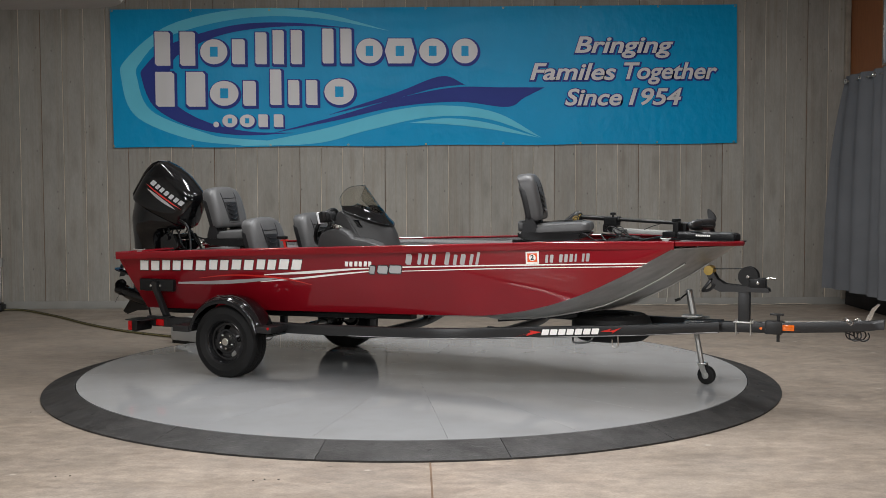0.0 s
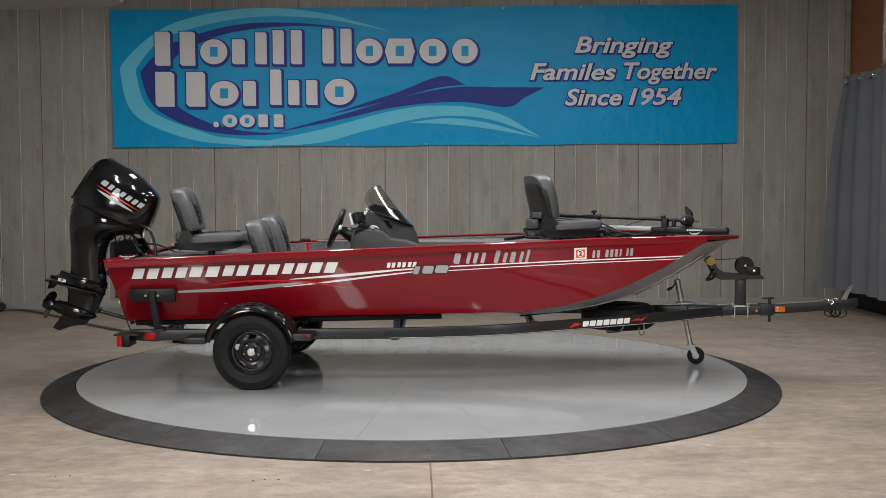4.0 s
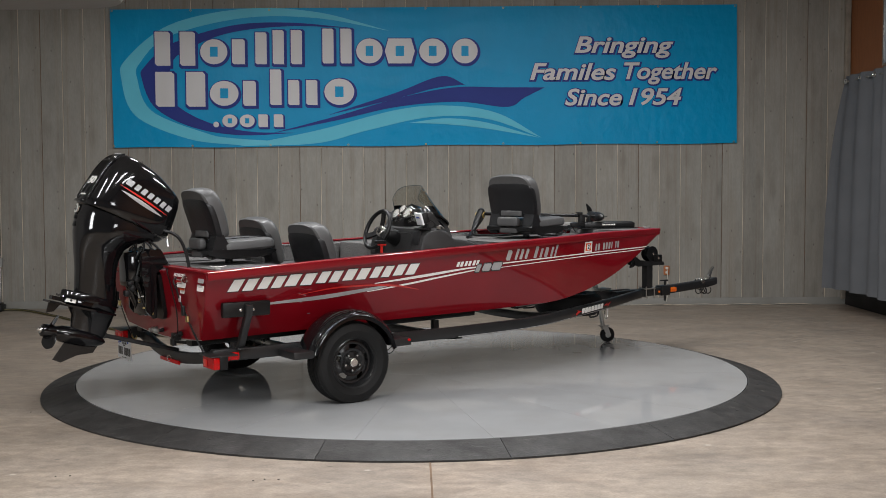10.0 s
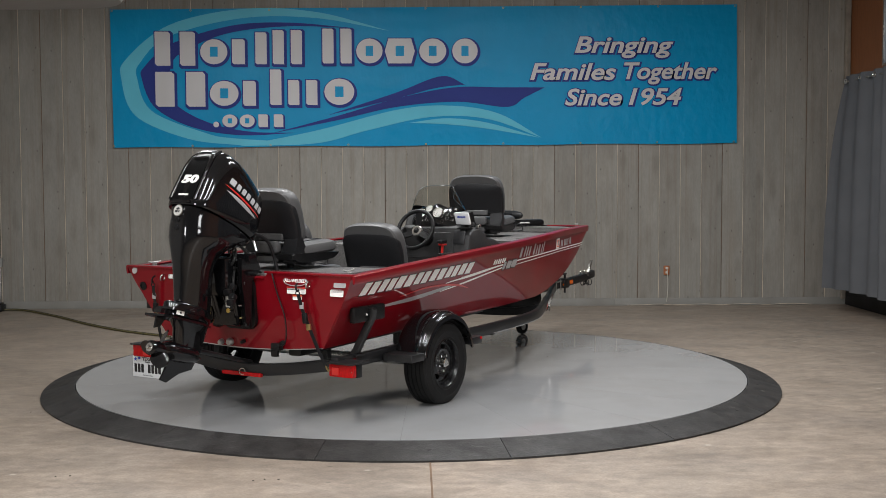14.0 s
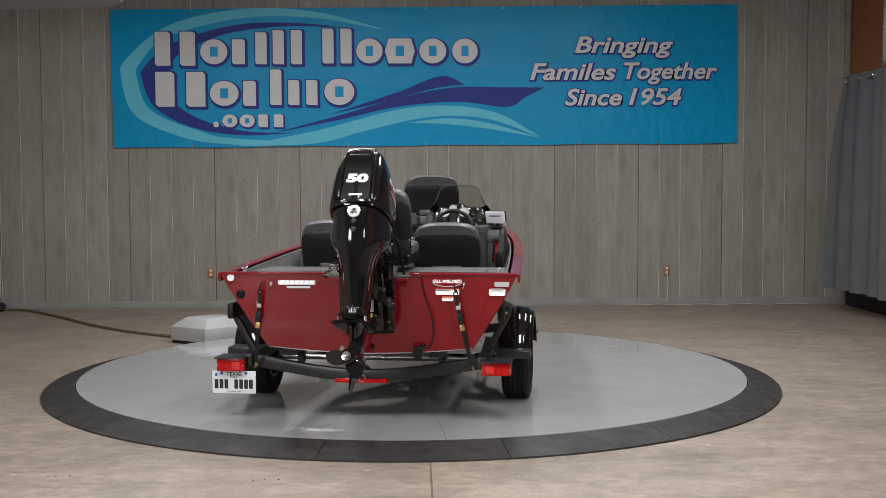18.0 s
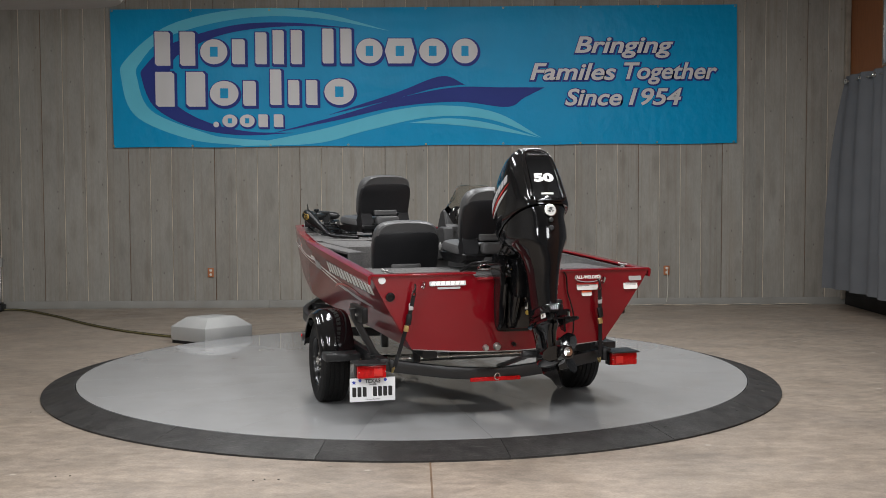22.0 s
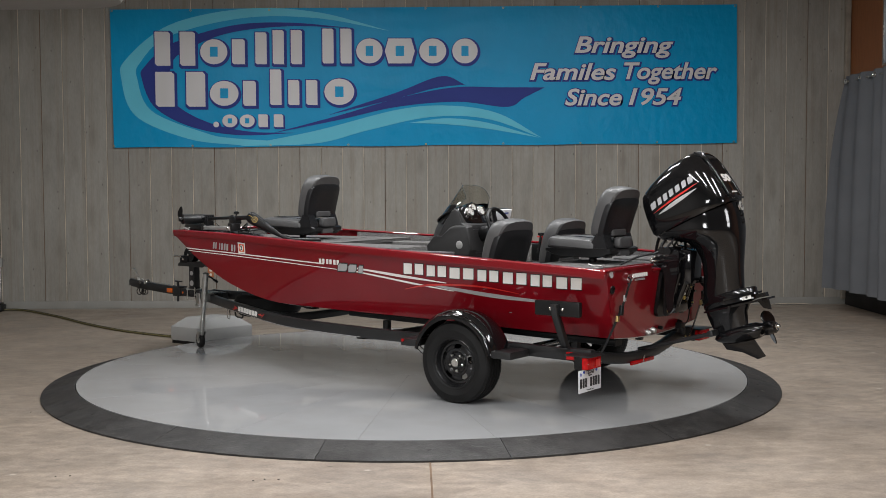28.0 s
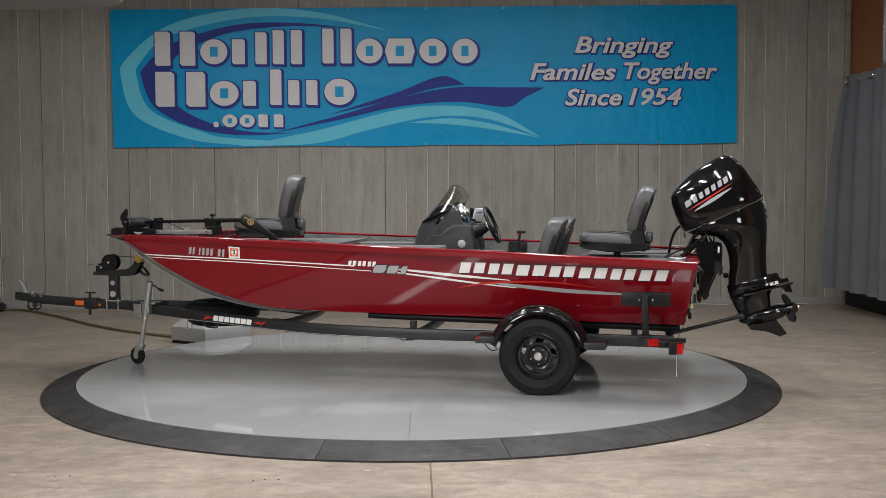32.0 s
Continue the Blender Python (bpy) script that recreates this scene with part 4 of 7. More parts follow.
# maker's name: plain white slanted bars with a dark edge
WORDX = [(0, .215), (.228, .205), (.442, .245), (.702, .205), (.925, .225), (1.165, .195), (1.375, .225)]
for sg in (-1, 1):
    for a, w in WORDX:
        x, sl = (-2.175 + a, .42) if sg < 0 else (-.535 - a - w, -.30)
        z0 = .857 + (x + 2.175) * .030
        for u0, u1, v0, v1 in ((0, .38, 0, 1), (.52, .90, 0, 1)):
            if sg > 0:
                u0, u1 = .92 - u1, .92 - u0
            poly = [(x + u * w + sl * v * .084, z0 + v * .084) for u, v in ((u0, v0), (u1, v0), (u1, v1), (u0, v1))]
            rim = hull_patch("letter_edge", grown(poly, .006), BLACKDEC, boat, sg, .0018 + .0002 * (u0 > .2))
            hull_patch("letter_block", poly, WHITE, rim, sg, .003)
    # model name, smaller
    base = (-.19, .936) if sg < 0 else (.125, .939)
    for k in range(3):
        for f in (0, .038):
            hull_patch("letter_block", mark(base[0] + k * .082 + f, base[1] + k * .002, .026, .040, .25 * -sg, .12), WHITE, boat, sg, .003)
    base = (.012, .882) if sg < 0 else (-.12, .882)
    for k, w in enumerate((.045, .085, .10)):
        x = base[0] + (0, .07, .17)[k]
        rim = hull_patch("digit_edge", grown(mark(x, base[1] + k * .004, w, .062, .35 * -sg, .25), .008), BLACKDEC, boat, sg, .0032)
        hull_patch("digit_block", mark(x, base[1] + k * .004, w, .062, .35 * -sg, .25), SILVER, rim, sg, .0045)
    # season sticker with its number, and the registration as plain bars
    st = hull_patch("season_sticker", [(1.295, .985), (1.395, .988), (1.395, 1.082), (1.295, 1.078)], WHITE, boat, sg, .003)
    hull_patch("sticker_field", [(1.308, 1.0), (1.382, 1.002), (1.382, 1.068), (1.308, 1.066)], ORANGE, st, sg, .004)
    hull_patch("sticker_disc", [(1.345 + .026 * math.cos(a), 1.034 + .026 * math.sin(a)) for a in [k * math.tau / 20 for k in range(20)]], WHITE, st, sg, .0048)
    c = hull_at(1.345, 1.034, sg, .0056)
    n2 = hull_at(1.40, 1.034, sg, .0052) - hull_at(1.29, 1.034, sg, .0052)
    up2 = hull_at(1.345, 1.07, sg, .0052) - hull_at(1.345, 1.0, sg, .0052)
    ex = (n2 * -sg).normalized()
    ey = (up2 - ex * up2.dot(ex)).normalized()
    ez = ex.cross(ey)
    letters("sticker_number", "2", .050, BLACKDEC, st, Matrix(((ex.x, ey.x, ez.x, c.x), (ex.y, ey.y, ez.y, c.y), (ex.z, ey.z, ez.z, c.z), (0, 0, 0, 1))), 0, .0004, .002)
    for x, w in ((1.44, .025), (1.475, .03), (1.545, .03), (1.583, .03), (1.622, .03), (1.661, .018), (1.715, .022), (1.745, .03)):
        hull_patch("registration_bar", mark(x, .997 + (x - 1.44) * .05, w * .8, .06, .12 * -sg, .2), SILVER, boat, sg, .003)
    # stripes and swooshes
    hull_band("stripe", [(.30, .946), (1.12, .977), (2.195, 1.008)], [(.30, .936), (1.12, .967), (2.185, .999)], WHITE, sg, .0028)
    hull_band("stripe", [(.16, .905), (1.12, .951), (2.165, .985)], [(.16, .899), (1.12, .944), (2.155, .979)], WHITE, sg, .0028)
    hull_band("silver_swoosh", [(-1.83, .757), (-1.39, .784), (-1.0, .815), (-.80, .828)], [(-1.83, .741), (-1.39, .752), (-1.0, .790), (-.80, .82)], SILVER, sg, .0028)
    hull_band("silver_swoosh", [(-.95, .849), (-.52, .890), (-.12, .922), (.06, .93)], [(-.95, .843), (-.52, .868), (-.12, .908), (.06, .92)], WHITE, sg, .0028)
    hull_band("silver_swoosh", [(-1.0, .788), (-.61, .835), (-.30, .872), (.02, .905)], [(-1.0, .782), (-.61, .82), (-.30, .858), (.02, .896)], WHITE, sg, .0028)
    hull_band("red_swoosh", [(-1.60, .80), (-1.31, .838), (-1.01, .842), (-.74, .823), (-.52, .776)], [(-1.60, .797), (-1.31, .826), (-1.01, .828), (-.74, .808), (-.52, .772)], REDDEC, sg, .0036)
# boat's own name: script reduced to slanted grey bars
for x, w, h in ((.33, .09, .085), (.43, .05, .09), (.485, .055, .085), (.545, .055, .085), (.65, .065, .10), (.72, .05, .08), (.775, .07, .085), (.85, .045, .085), (.90, .04, .10)):
    hull_patch("name_bar", mark(x, .962 + (x - .33) * .015, w * .55, h, .25, .3), SILVER, boat, -1, .003)


# ---------------------------------------------------------------- seats
def pad(bm, m, w, h, t, c=.06, bulge=.35, taper=0.0):
    """A cushion: rounded outline w x h, thickness t with soft edges, in the plane placed by m."""
    rows = []
    for s, z in ((.80, 0), (.94, .02), (1.0, .22), (1.0, .62), (.955, .86), (.86, .97), (.6, 1.0 + bulge * .08)):
        rows.append([m @ V(x * s * (1 - taper * (y / h + .5)), y * s, z * t) for x, y in rounded(w, h, c)])
    loft(bm, rows)


HALF = ((.90, 0), (.945, .03), (.98, .12), (.995, .28), (1.0, .46), (.995, .60), (.975, .72), (.93, .82), (.84, .905), (.69, .96), (.48, .988), (.24, 1.0), (0, 1.003))
COVER = ((.90, 0), (.95, .02), (.985, .12), (1.0, .30), (1.005, .48), (.99, .60), (.96, .685), (.88, .75), (.72, .79), (.45, .806), (.22, .81), (0, .811))


def back_outline(w, h, n=3, shape=HALF):
    """Arched outline of a seat back: (across, up), closed."""
    half = [(q.x, q.z) for q in spline([(a, 0, b) for a, b in shape], n)]
    right = [(w / 2 * a, h * b) for a, b in half]
    return right + [(-a, b) for a, b in reversed(right[:-1])]


def boat_seat(x, y, z, w, post, label, lean=14, yaw=0):
    """A folding boat seat that faces the bow; z is the underside of the cushion base."""
    o = Matrix.Translation((x, y, z)) @ Matrix.Translation((.25, 0, 0)) @ Matrix.Rotation(radians(yaw), 4, "Z") @ Matrix.Translation((-.25, 0, 0))
    bm = bmesh.new()
    # black moulded base, deep at the back and thin at the front
    prof = [(.0, .085), (.005, .055), (.06, .032), (.18, .026), (.40, .030), (.51, .044), (.56, .066), (.565, .085), (.30, .09), (.02, .095)]
    loft(bm, [[o @ V(.28 + (a - .28) * k2, s * w / 2 * k, b) for a, b in prof] for s, k, k2 in ((-1, .99, .93), (-1, .95, 1.0), (1, .95, 1.0), (1, .99, .93))])
    seat = part("seat", bm, SATINB, boat, label)
    bm = bmesh.new()
    pad(bm, o @ pose(.335, 0, .082, 0, -3, 0) @ Matrix.Rotation(radians(90), 4, "Z"), w, .48, .085, .09)
    cushion = part("cushion", bm, GREYV, seat, "grey vinyl seat cushion")
    bm = bmesh.new()
    for s in (-1, 1):
        tube(bm, [o @ V(.12, s * w * .25, .1615), o @ V(.33, s * w * .27, .176), o @ V(.50, s * w * .24, .179)], .003, 6, 5)
    tube(bm, [o @ V(.50, -w * .24, .179), o @ V(.515, 0, .180), o @ V(.50, w * .24, .179)], .003, 6, 5)
    part("piping", bm, DARKV, cushion)
    tilt = o @ pose(.10, 0, .178, 0, 7 - lean, 0)
    H = .385

    def tp(d, p, q):
        """A point of the back, which bends to the rear as it rises."""
        return tilt @ V((d * .74 if d > .02 else d) - .052 * max(q / H, 0) ** 2.2 + .010, p, q)

    ol = back_outline(w, H)
    cz = H * .45
    bm = bmesh.new()
    # padded back, its top rolled over to the rear
    loft(bm, [[tp(d - (.018 * (q / H) if d < 0 else 0), p * s, cz + (q - cz) * s2) for p, q in ol]
              for d, s, s2 in ((.112, .55, .60), (.110, .80, .84), (.100, .92, .94), (.078, .985, .985), (.045, 1.0, 1.0), (.005, 1.0, 1.0), (-.020, .975, .985), (-.032, .92, .955), (-.034, .7, .7))])
    back = part("backrest", bm, GREYV, seat, "grey vinyl padded backrest")
    # darker quilted insert with chevron seams
    bm = bmesh.new()
    ins = [(-.17, .30), (-.20, .60), (.20, .60), (.17, .30), (.15, .13), (-.15, .13)]
    loft(bm, [[tp(d, a * w * s, H * (.36 + (b - .36) * s)) for a, b in ins] for s, d in ((1.0, .106), (.985, .1145), (.85, .1185))])
    insert = part("backrest_insert", bm, DARKV, back, "dark quilted insert")
    for k in range(4):
        zz = H * (.17 + .105 * k)
        ww = w * (.125 + .012 * k)
        bm = bmesh.new()
        tube(bm, [tp(.1165, -ww, zz + .022), tp(.1195, 0, zz), tp(.1165, ww, zz + .022)], .0065, 8, 3)
        part("chevron_roll", bm, DARKV, insert)
    bm = bmesh.new()
    for s in (-1, 1):
        tube(bm, [tp(.100, s * w * .22, H * .935), tp(.1125, s * w * .225, H * .76), tp(.1135, s * w * .21, H * .58), tp(.1135, s * w * .185, H * .32), tp(.108, s * w * .17, H * .10)], .0035, 6, 5)
    tube(bm, [tp(.1125, -w * .225, H * .70), tp(.1145, 0, H * .685), tp(.1125, w * .225, H * .70)], .0035, 6, 5)
    tube(bm, [tp(.088, -w * .44, H * .12), tp(.111, 0, H * .10), tp(.088, w * .44, H * .12)], .003, 6, 6)
    part("piping", bm, DARKV, back)
    # black cover on the back's rear
    low = back_outline(w, H, 3, COVER)
    bm = bmesh.new()
    loft(bm, [[tp(d - .018 * (q / H), p * s, H * .36 + (q - H * .36) * s) for p, q in low] for s, d in ((1.002, .004), (1.004, -.022), (.985, -.037), (.91, -.045), (.5, -.048))])
    shell = part("back_shell", bm, DARKV, seat, "black cover over the back's rear")
    bm = bmesh.new()
    tube(bm, [tp(.02, -w * .465, H * .085), tp(-.036, -w * .40, H * .085), tp(-.051, 0, H * .075), tp(-.036, w * .40, H * .085), tp(.02, w * .465, H * .085)], .0035, 6, 5)
    part("hem", bm, SATINB, shell)
    for s in (-1, 1):
        # curved hinge arm from the base up to the back
        bm = bmesh.new()
        arm = [(.03, .02), (.14, .045), (.20, .09), (.195, .115), (.15, .135), (.130, .165), (.120, .240), (.068, .245), (.058, .18), (.040, .12), (.026, .06)]
        loft(bm, [[o @ V(a, s * (w / 2 - .075 + d), b) for a, b in arm] for d in (-.048, .066)])
        bmesh.ops.bevel(bm, geom=bm.edges[:], offset=.012, segments=2, affect="EDGES")
        hinge = part("hinge_arm", bm, DARKV, seat)
        bm = bmesh.new()
        cyl(bm, o @ V(.165, s * (w / 2 - .016), .10), o @ V(.165, s * (w / 2 - .006), .10), .011, n=12)
        part("hinge_bolt", bm, CHROME, hinge)
    bm = bmesh.new()
    pad(bm, o @ pose(.035, 0, .135, 0, -90, 0) @ Matrix.Rotation(radians(90), 4, "Z"), w * .46, .085, .055, .03)
    part("rear_bolster", bm, GREYV, seat, "grey vinyl bolster at the back")
    bm = bmesh.new()
    pad(bm, o @ pose(.03, 0, .055, 0, -90, 0) @ Matrix.Rotation(radians(90), 4, "Z"), w * .40, .045, .03, .015)
    part("rear_strip", bm, GREYV, seat)
    bm = bmesh.new()
    pad(bm, o @ pose(.068, 0, .208, 0, -90, 0) @ Matrix.Rotation(radians(90), 4, "Z"), w * .46, .05, .03, .012)
    part("rear_strip", bm, GREYV, seat)
    bm = bmesh.new()
    cyl(bm, o @ V(.27, 0, -post), o @ V(.27, 0, .04), .03, n=18)
    lathe(bm, o @ V(.27, 0, -post), (0, 0, 1), [(.11, 0), (.11, .008), (.04, .02), (.03, .03)], 24)
    box(bm, o @ V(.27, 0, .022), (.2, .2, .016), .004)
    part("pedestal", bm, SATINB, seat, "black swivel pedestal")
    return seat


boat_seat(1.0, .02, 1.11, .52, .04, "folding grey and black bow fishing seat", 12, 12)
boat_seat(-2.0, 0.0, 1.01, .47, .065, "raised folding grey and black aft seat", 17)
boat_seat(-1.315, .44, .765, .50, .14, "low grey and black cockpit passenger seat", 15)
boat_seat(-1.31, -.41, .745, .50, .14, "low grey and black cockpit helm seat", 15)

# ---------------------------------------------------------------- console
CY, CW = -.42, .252


def screen_base(a):
    """Foot of the windscreen at a = -1 .. 1 across the console."""
    return .006 - .315 * a * a, 1.242 + .128 * abs(a) ** 1.7


bm = bmesh.new()
sec = []
for a, k in ((-1.10, .86), (-1.07, .97), (-1.0, 1), (-.8, 1), (-.5, 1), (-.2, 1), (.2, 1), (.5, 1), (.8, 1), (1.0, 1), (1.07, .97), (1.10, .86)):
    ac = max(-1, min(1, a))
    xb, zb = screen_base(ac)
    fx = .105 - .17 * ac * ac
    p = [(-.475, .66), (-.475, 1.0), (-.43, 1.235), (-.395, 1.256), (xb - .045, zb - .012), (xb - .012, zb + .004), (xb + .012, zb - .006), (xb + (fx - xb) * .42, 1.12 + (zb - 1.12) * .50), (fx - .03, 1.07), (fx, 1.0), (fx + .004, .66)]
    sec.append([V(-.20 + (x + .20) * k, CY + a * CW, .66 + (z - .66) * (1 - (1 - k) * .18)) for x, z in p])
loft(bm, sec)
console = part("console", bm, CONSM, boat, "dark grey moulded helm console", 30)
bm = bmesh.new()
sec = []
for y, k, dz in ((-.645, .93, -.012), (-.665, .985, .0), (-.69, 1.0, .0), (-.765, 1.0, -.004), (-.79, .985, -.014), (-.802, .95, -.035)):
    p = [(-.505, .90), (-.495, 1.06), (-.455, 1.19), (-.405, 1.226), (-.29, 1.243), (-.215, 1.215), (-.165, 1.165), (-.03, 1.145), (.06, 1.115), (.105, 1.07), (.12, .90)]
    sec.append([V(-.19 + (x + .19) * k, y, z + (dz if z > 1.0 else 0)) for x, z in p])
loft(bm, sec)
pod = part("side_pod", bm, CONSM, console, "stepped moulded side pod", 30)
bm = bmesh.new()
box(bm, (-.462, -.705, 1.165), (.02, .10, .11), .006, Matrix.Rotation(radians(14), 4, "Y"))
part("storage_slot", bm, BLACKDEC, pod)
bm = bmesh.new()
sec = []
for y, k, dz in ((-.185, 1.0, 0), (-.125, 1.0, 0), (-.110, .985, -.006), (-.102, .955, -.016)):
    p = [(-.300, .955), (-.495, .985), (-.518, 1.03), (-.510, 1.10), (-.480, 1.222), (-.462, 1.236), (-.350, 1.236), (-.305, 1.225), (-.268, 1.202), (-.215, 1.142), (-.140, 1.144), (-.115, 1.130), (-.052, 1.055), (-.046, 1.025), (-.075, .985)]
    sec.append([V(-.29 + (x + .29) * k, y, 1.09 + (z - 1.09) * k + (dz if z > 1.2 else 0)) for x, z in p])
loft(bm, sec)
part("side_pod", bm, CONSM, console, "stepped moulded side pod with a round plug", 30)
bm = bmesh.new()
lathe(bm, (-.400, -.116, 1.073), (0, 1, 0), [(.036, -.02), (.036, .012), (.031, .018), (.002, .021)], 26)
part("speaker_plug", bm, ALU, console)
for z in (1.20, 1.0):
    bm = bmesh.new()
    tube(bm, [V(-.455 if z > 1.1 else -.479, CY - .2, z), V(-.455 if z > 1.1 else -.479, CY + .2, z)], .003, 6, 2)
    part("panel_seam", bm, BLACKDEC, console)
# dash hood that carries the dials
bm = bmesh.new()
sec = []
for j in range(17):
    a = -1 + 2 * j / 16
    y = CY + a * .236
    h = .158 * math.sqrt(max(1 - a * a * .72, 0)) + .006 + .012 * math.cos(a * 9)
    d = .03 * abs(a) ** 2
    sec.append([V(-.415 + d, y, 1.25), V(-.392 + d, y, 1.25 + h * .40), V(-.355 + d, y, 1.25 + h * .92), V(-.31, y, 1.25 + h * 1.02), V(-.24 - d, y, 1.25 + h * .90), V(-.16 - d, y, 1.25 + h * .45), V(-.12 - d, y, 1.24)])
loft(bm, sec)
part("dash_hood", bm, GLOSSB, console, "gloss black dash hood", 50)
DN = V(-.88, 0, .475).normalized()
for y, z, r, dx in ((-.301, 1.345, .043, 0), (-.368, 1.383, .034, .018), (-.457, 1.353, .047, 0), (-.535, 1.345, .019, .008), (-.545, 1.305, .016, -.004), (-.585, 1.335, .017, .012), (-.59, 1.295, .016, 0), (-.505, 1.285, .014, -.01), (-.36, 1.29, .013, -.01), (-.40, 1.312, .011, -.006), (-.252, 1.30, .015, .002), (-.262, 1.335, .012, .012), (-.31, 1.285, .012, -.008), (-.625, 1.312, .012, .012)):
    c = V(-.372 + dx, y, z)
    bm = bmesh.new()
    lathe(bm, c, DN, [(r, -.03), (r, .010), (r * .93, .017), (r * .86, .017), (r * .82, .010)], 28)
    big = r > .03
    bez = part("gauge" if big else "switch", bm, CHROME, console, "round gauge with a bright bezel" if big else "")
    bm = bmesh.new()
    lathe(bm, c + DN * .002, DN, [(r * .83, 0), (r * .83, .0085), (.001, .0086)], 28)
    part("dial" if big else "switch_cap", bm, DIAL if big else SATINB, bez)
    if not big:
        continue
    bm = bmesh.new()
    u, w = frame_of(DN)
    for k in range(9):
        a = radians(-30 + 30 * k)
        e = u * math.cos(a) + w * math.sin(a)
        cyl(bm, c + DN * .0112 + e * r * .58, c + DN * .0112 + e * r * .74, r * .035, n=6)
    cyl(bm, c + DN * .0118, c + DN * .0118 + (u * .5 + w * .6) * r * .75, r * .04, r * .02, n=6)
    part("needle", bm, BLACKDEC, bez)


# windshield: curved acrylic sheet with an arched top
def screen_point(a, v, out=0.0):
    xb, zb = screen_base(a)
    top = 1.578 - .022 * a * a - .085 * abs(a) ** 6
    xt = -.262 - .115 * a * a
    half = CW + .004 - .075 * v
    return V(xb + (xt - xb) * v ** .9 + out, CY + half * math.sin(a * 1.3) / math.sin(1.3), zb + (top - zb) * v)


bm = bmesh.new()
sheet(bm, [[screen_point(-1 + 2 * j / 32, k / 12) for k in range(13)] for j in range(33)], (.004, 0, .001))
shield = part("windshield", bm, GLASS, console, "clear acrylic windscreen with a faint smoke tint", 80)
shield.visible_shadow = False
bm = bmesh.new()
tube(bm, [screen_point(-1, v, .002) for v in (.0, .35, .7, 1.0)] + [screen_point(-1 + 2 * j / 24, 1.0, .002) for j in range(1, 24)] + [screen_point(1, v, .002) for v in (1.0, .7, .35, .0)], .0022, 6, 2)
part("screen_edge", bm, EDGEG, console)
bm = bmesh.new()
sweep(bm, [screen_point(-1 + 2 * j / 24, 0, .004) for j in range(25)], rect(.010, .014, .003), (0, 0, 1))
part("windshield_base", bm, SATINB, console)
# lower opaque band of the screen
bm = bmesh.new()
sheet(bm, [[screen_point(-1 + 2 * j / 32, k / 5 * (.30 + .10 * abs(-1 + 2 * j / 32)), .0045) for k in range(6)] for j in range(33)], (.003, 0, .0005))
part("screen_band", bm, GLOSSB, console, "gloss black band at the foot of the screen", 80)
# steering wheel
WN = V(-.92, 0, .39).normalized()
WC = V(-.622, -.39, 1.228)
bm = bmesh.new()
torus(bm, WC, WN, .158, .0165, 44, 12)
wheel = part("steering_wheel", bm, SATINB, boat, "black three-spoke steering wheel with a metal hub")
u, w = frame_of(WN)
for a in (25, 155, 270):
    e = u * math.cos(radians(a)) + w * math.sin(radians(a))
    bm = bmesh.new()
    sweep(bm, [WC - WN * .028 + e * .03, WC - WN * .018 + e * .10, WC + e * .155], [(-.026, -.006), (.026, -.006), (.022, .006), (-.022, .006)], WN)
    part("spoke", bm, SATINB, wheel)
bm = bmesh.new()
lathe(bm, WC - WN * .04, WN, [(.045, 0), (.045, .018), (.040, .024), (.024, .024), (.022, .018), (.002, .018)], 28)
part("hub_cap", bm, CHROME, wheel)
bm = bmesh.new()
lathe(bm, WC - WN * .022, WN, [(.021, 0), (.021, .004), (.016, .007), (.002, .007)], 20)
part("horn_button", bm, SATINB, wheel)
bm = bmesh.new()
lathe(bm, WC - WN * .04, -WN, [(.035, 0), (.04, .02), (.05, .05), (.062, .09), (.065, .18), (.06, .22)], 22)
part("column", bm, SATINB, wheel)
# fish finder on a bracket, turned to the helm
m = pose(-.437, -.723, 1.318, 0, -16, -19)
R3 = m.to_3x3().to_4x4()
bm = bmesh.new()
box(bm, (m @ V(-.008, 0, 0)), (.018, .165, .098), .007, R3)
finder = part("fish_finder", bm, PLATEW, console, "white-covered fish finder on a bracket")
bm = bmesh.new()
box(bm, (m @ V(.024, 0, 0)), (.054, .152, .086), .010, R3)
for dy in (-.04, 0, .04):
    box(bm, (m @ V(.052, dy, -.005)), (.01, .014, .06), .003, R3)
part("finder_body", bm, SATINB, finder)
for k in range(8):
    bm = bmesh.new()
    slab(bm, mark(-.048 + k * .0122, -.008, .009, .013, .2), 0, .0012, m @ Matrix(((0, 0, -1, -.0175), (-1, 0, 0, 0), (0, 1, 0, .016), (0, 0, 0, 1))))
    part("letter_block", bm, BLUE, finder)
bm = bmesh.new()
tube(bm, [m @ V(.02, 0, -.03), m @ V(.03, 0, -.06), (-.41, -.73, 1.235)], .016, 10)
box(bm, (-.42, -.73, 1.238), (.10, .09, .014), .004)
tube(bm, [m @ V(.03, -.03, -.02), (-.36, -.77, 1.30), (-.33, -.775, 1.265), (-.36, -.74, 1.24)], .005, 6)
tube(bm, [m @ V(.03, .04, -.02), (-.37, -.69, 1.28), (-.35, -.70, 1.25)], .005, 6)
part("bracket", bm, SATINB, finder)
bm = bmesh.new()
tube(bm, [(-.33, -.79, 1.243), (-.31, -.80, 1.262), (-.28, -.79, 1.258), (-.25, -.78, 1.24)], .004, 6)
box(bm, (-.30, -.775, 1.246), (.03, .02, .02), .004)
part("cable_clip", bm, CHROME, finder)
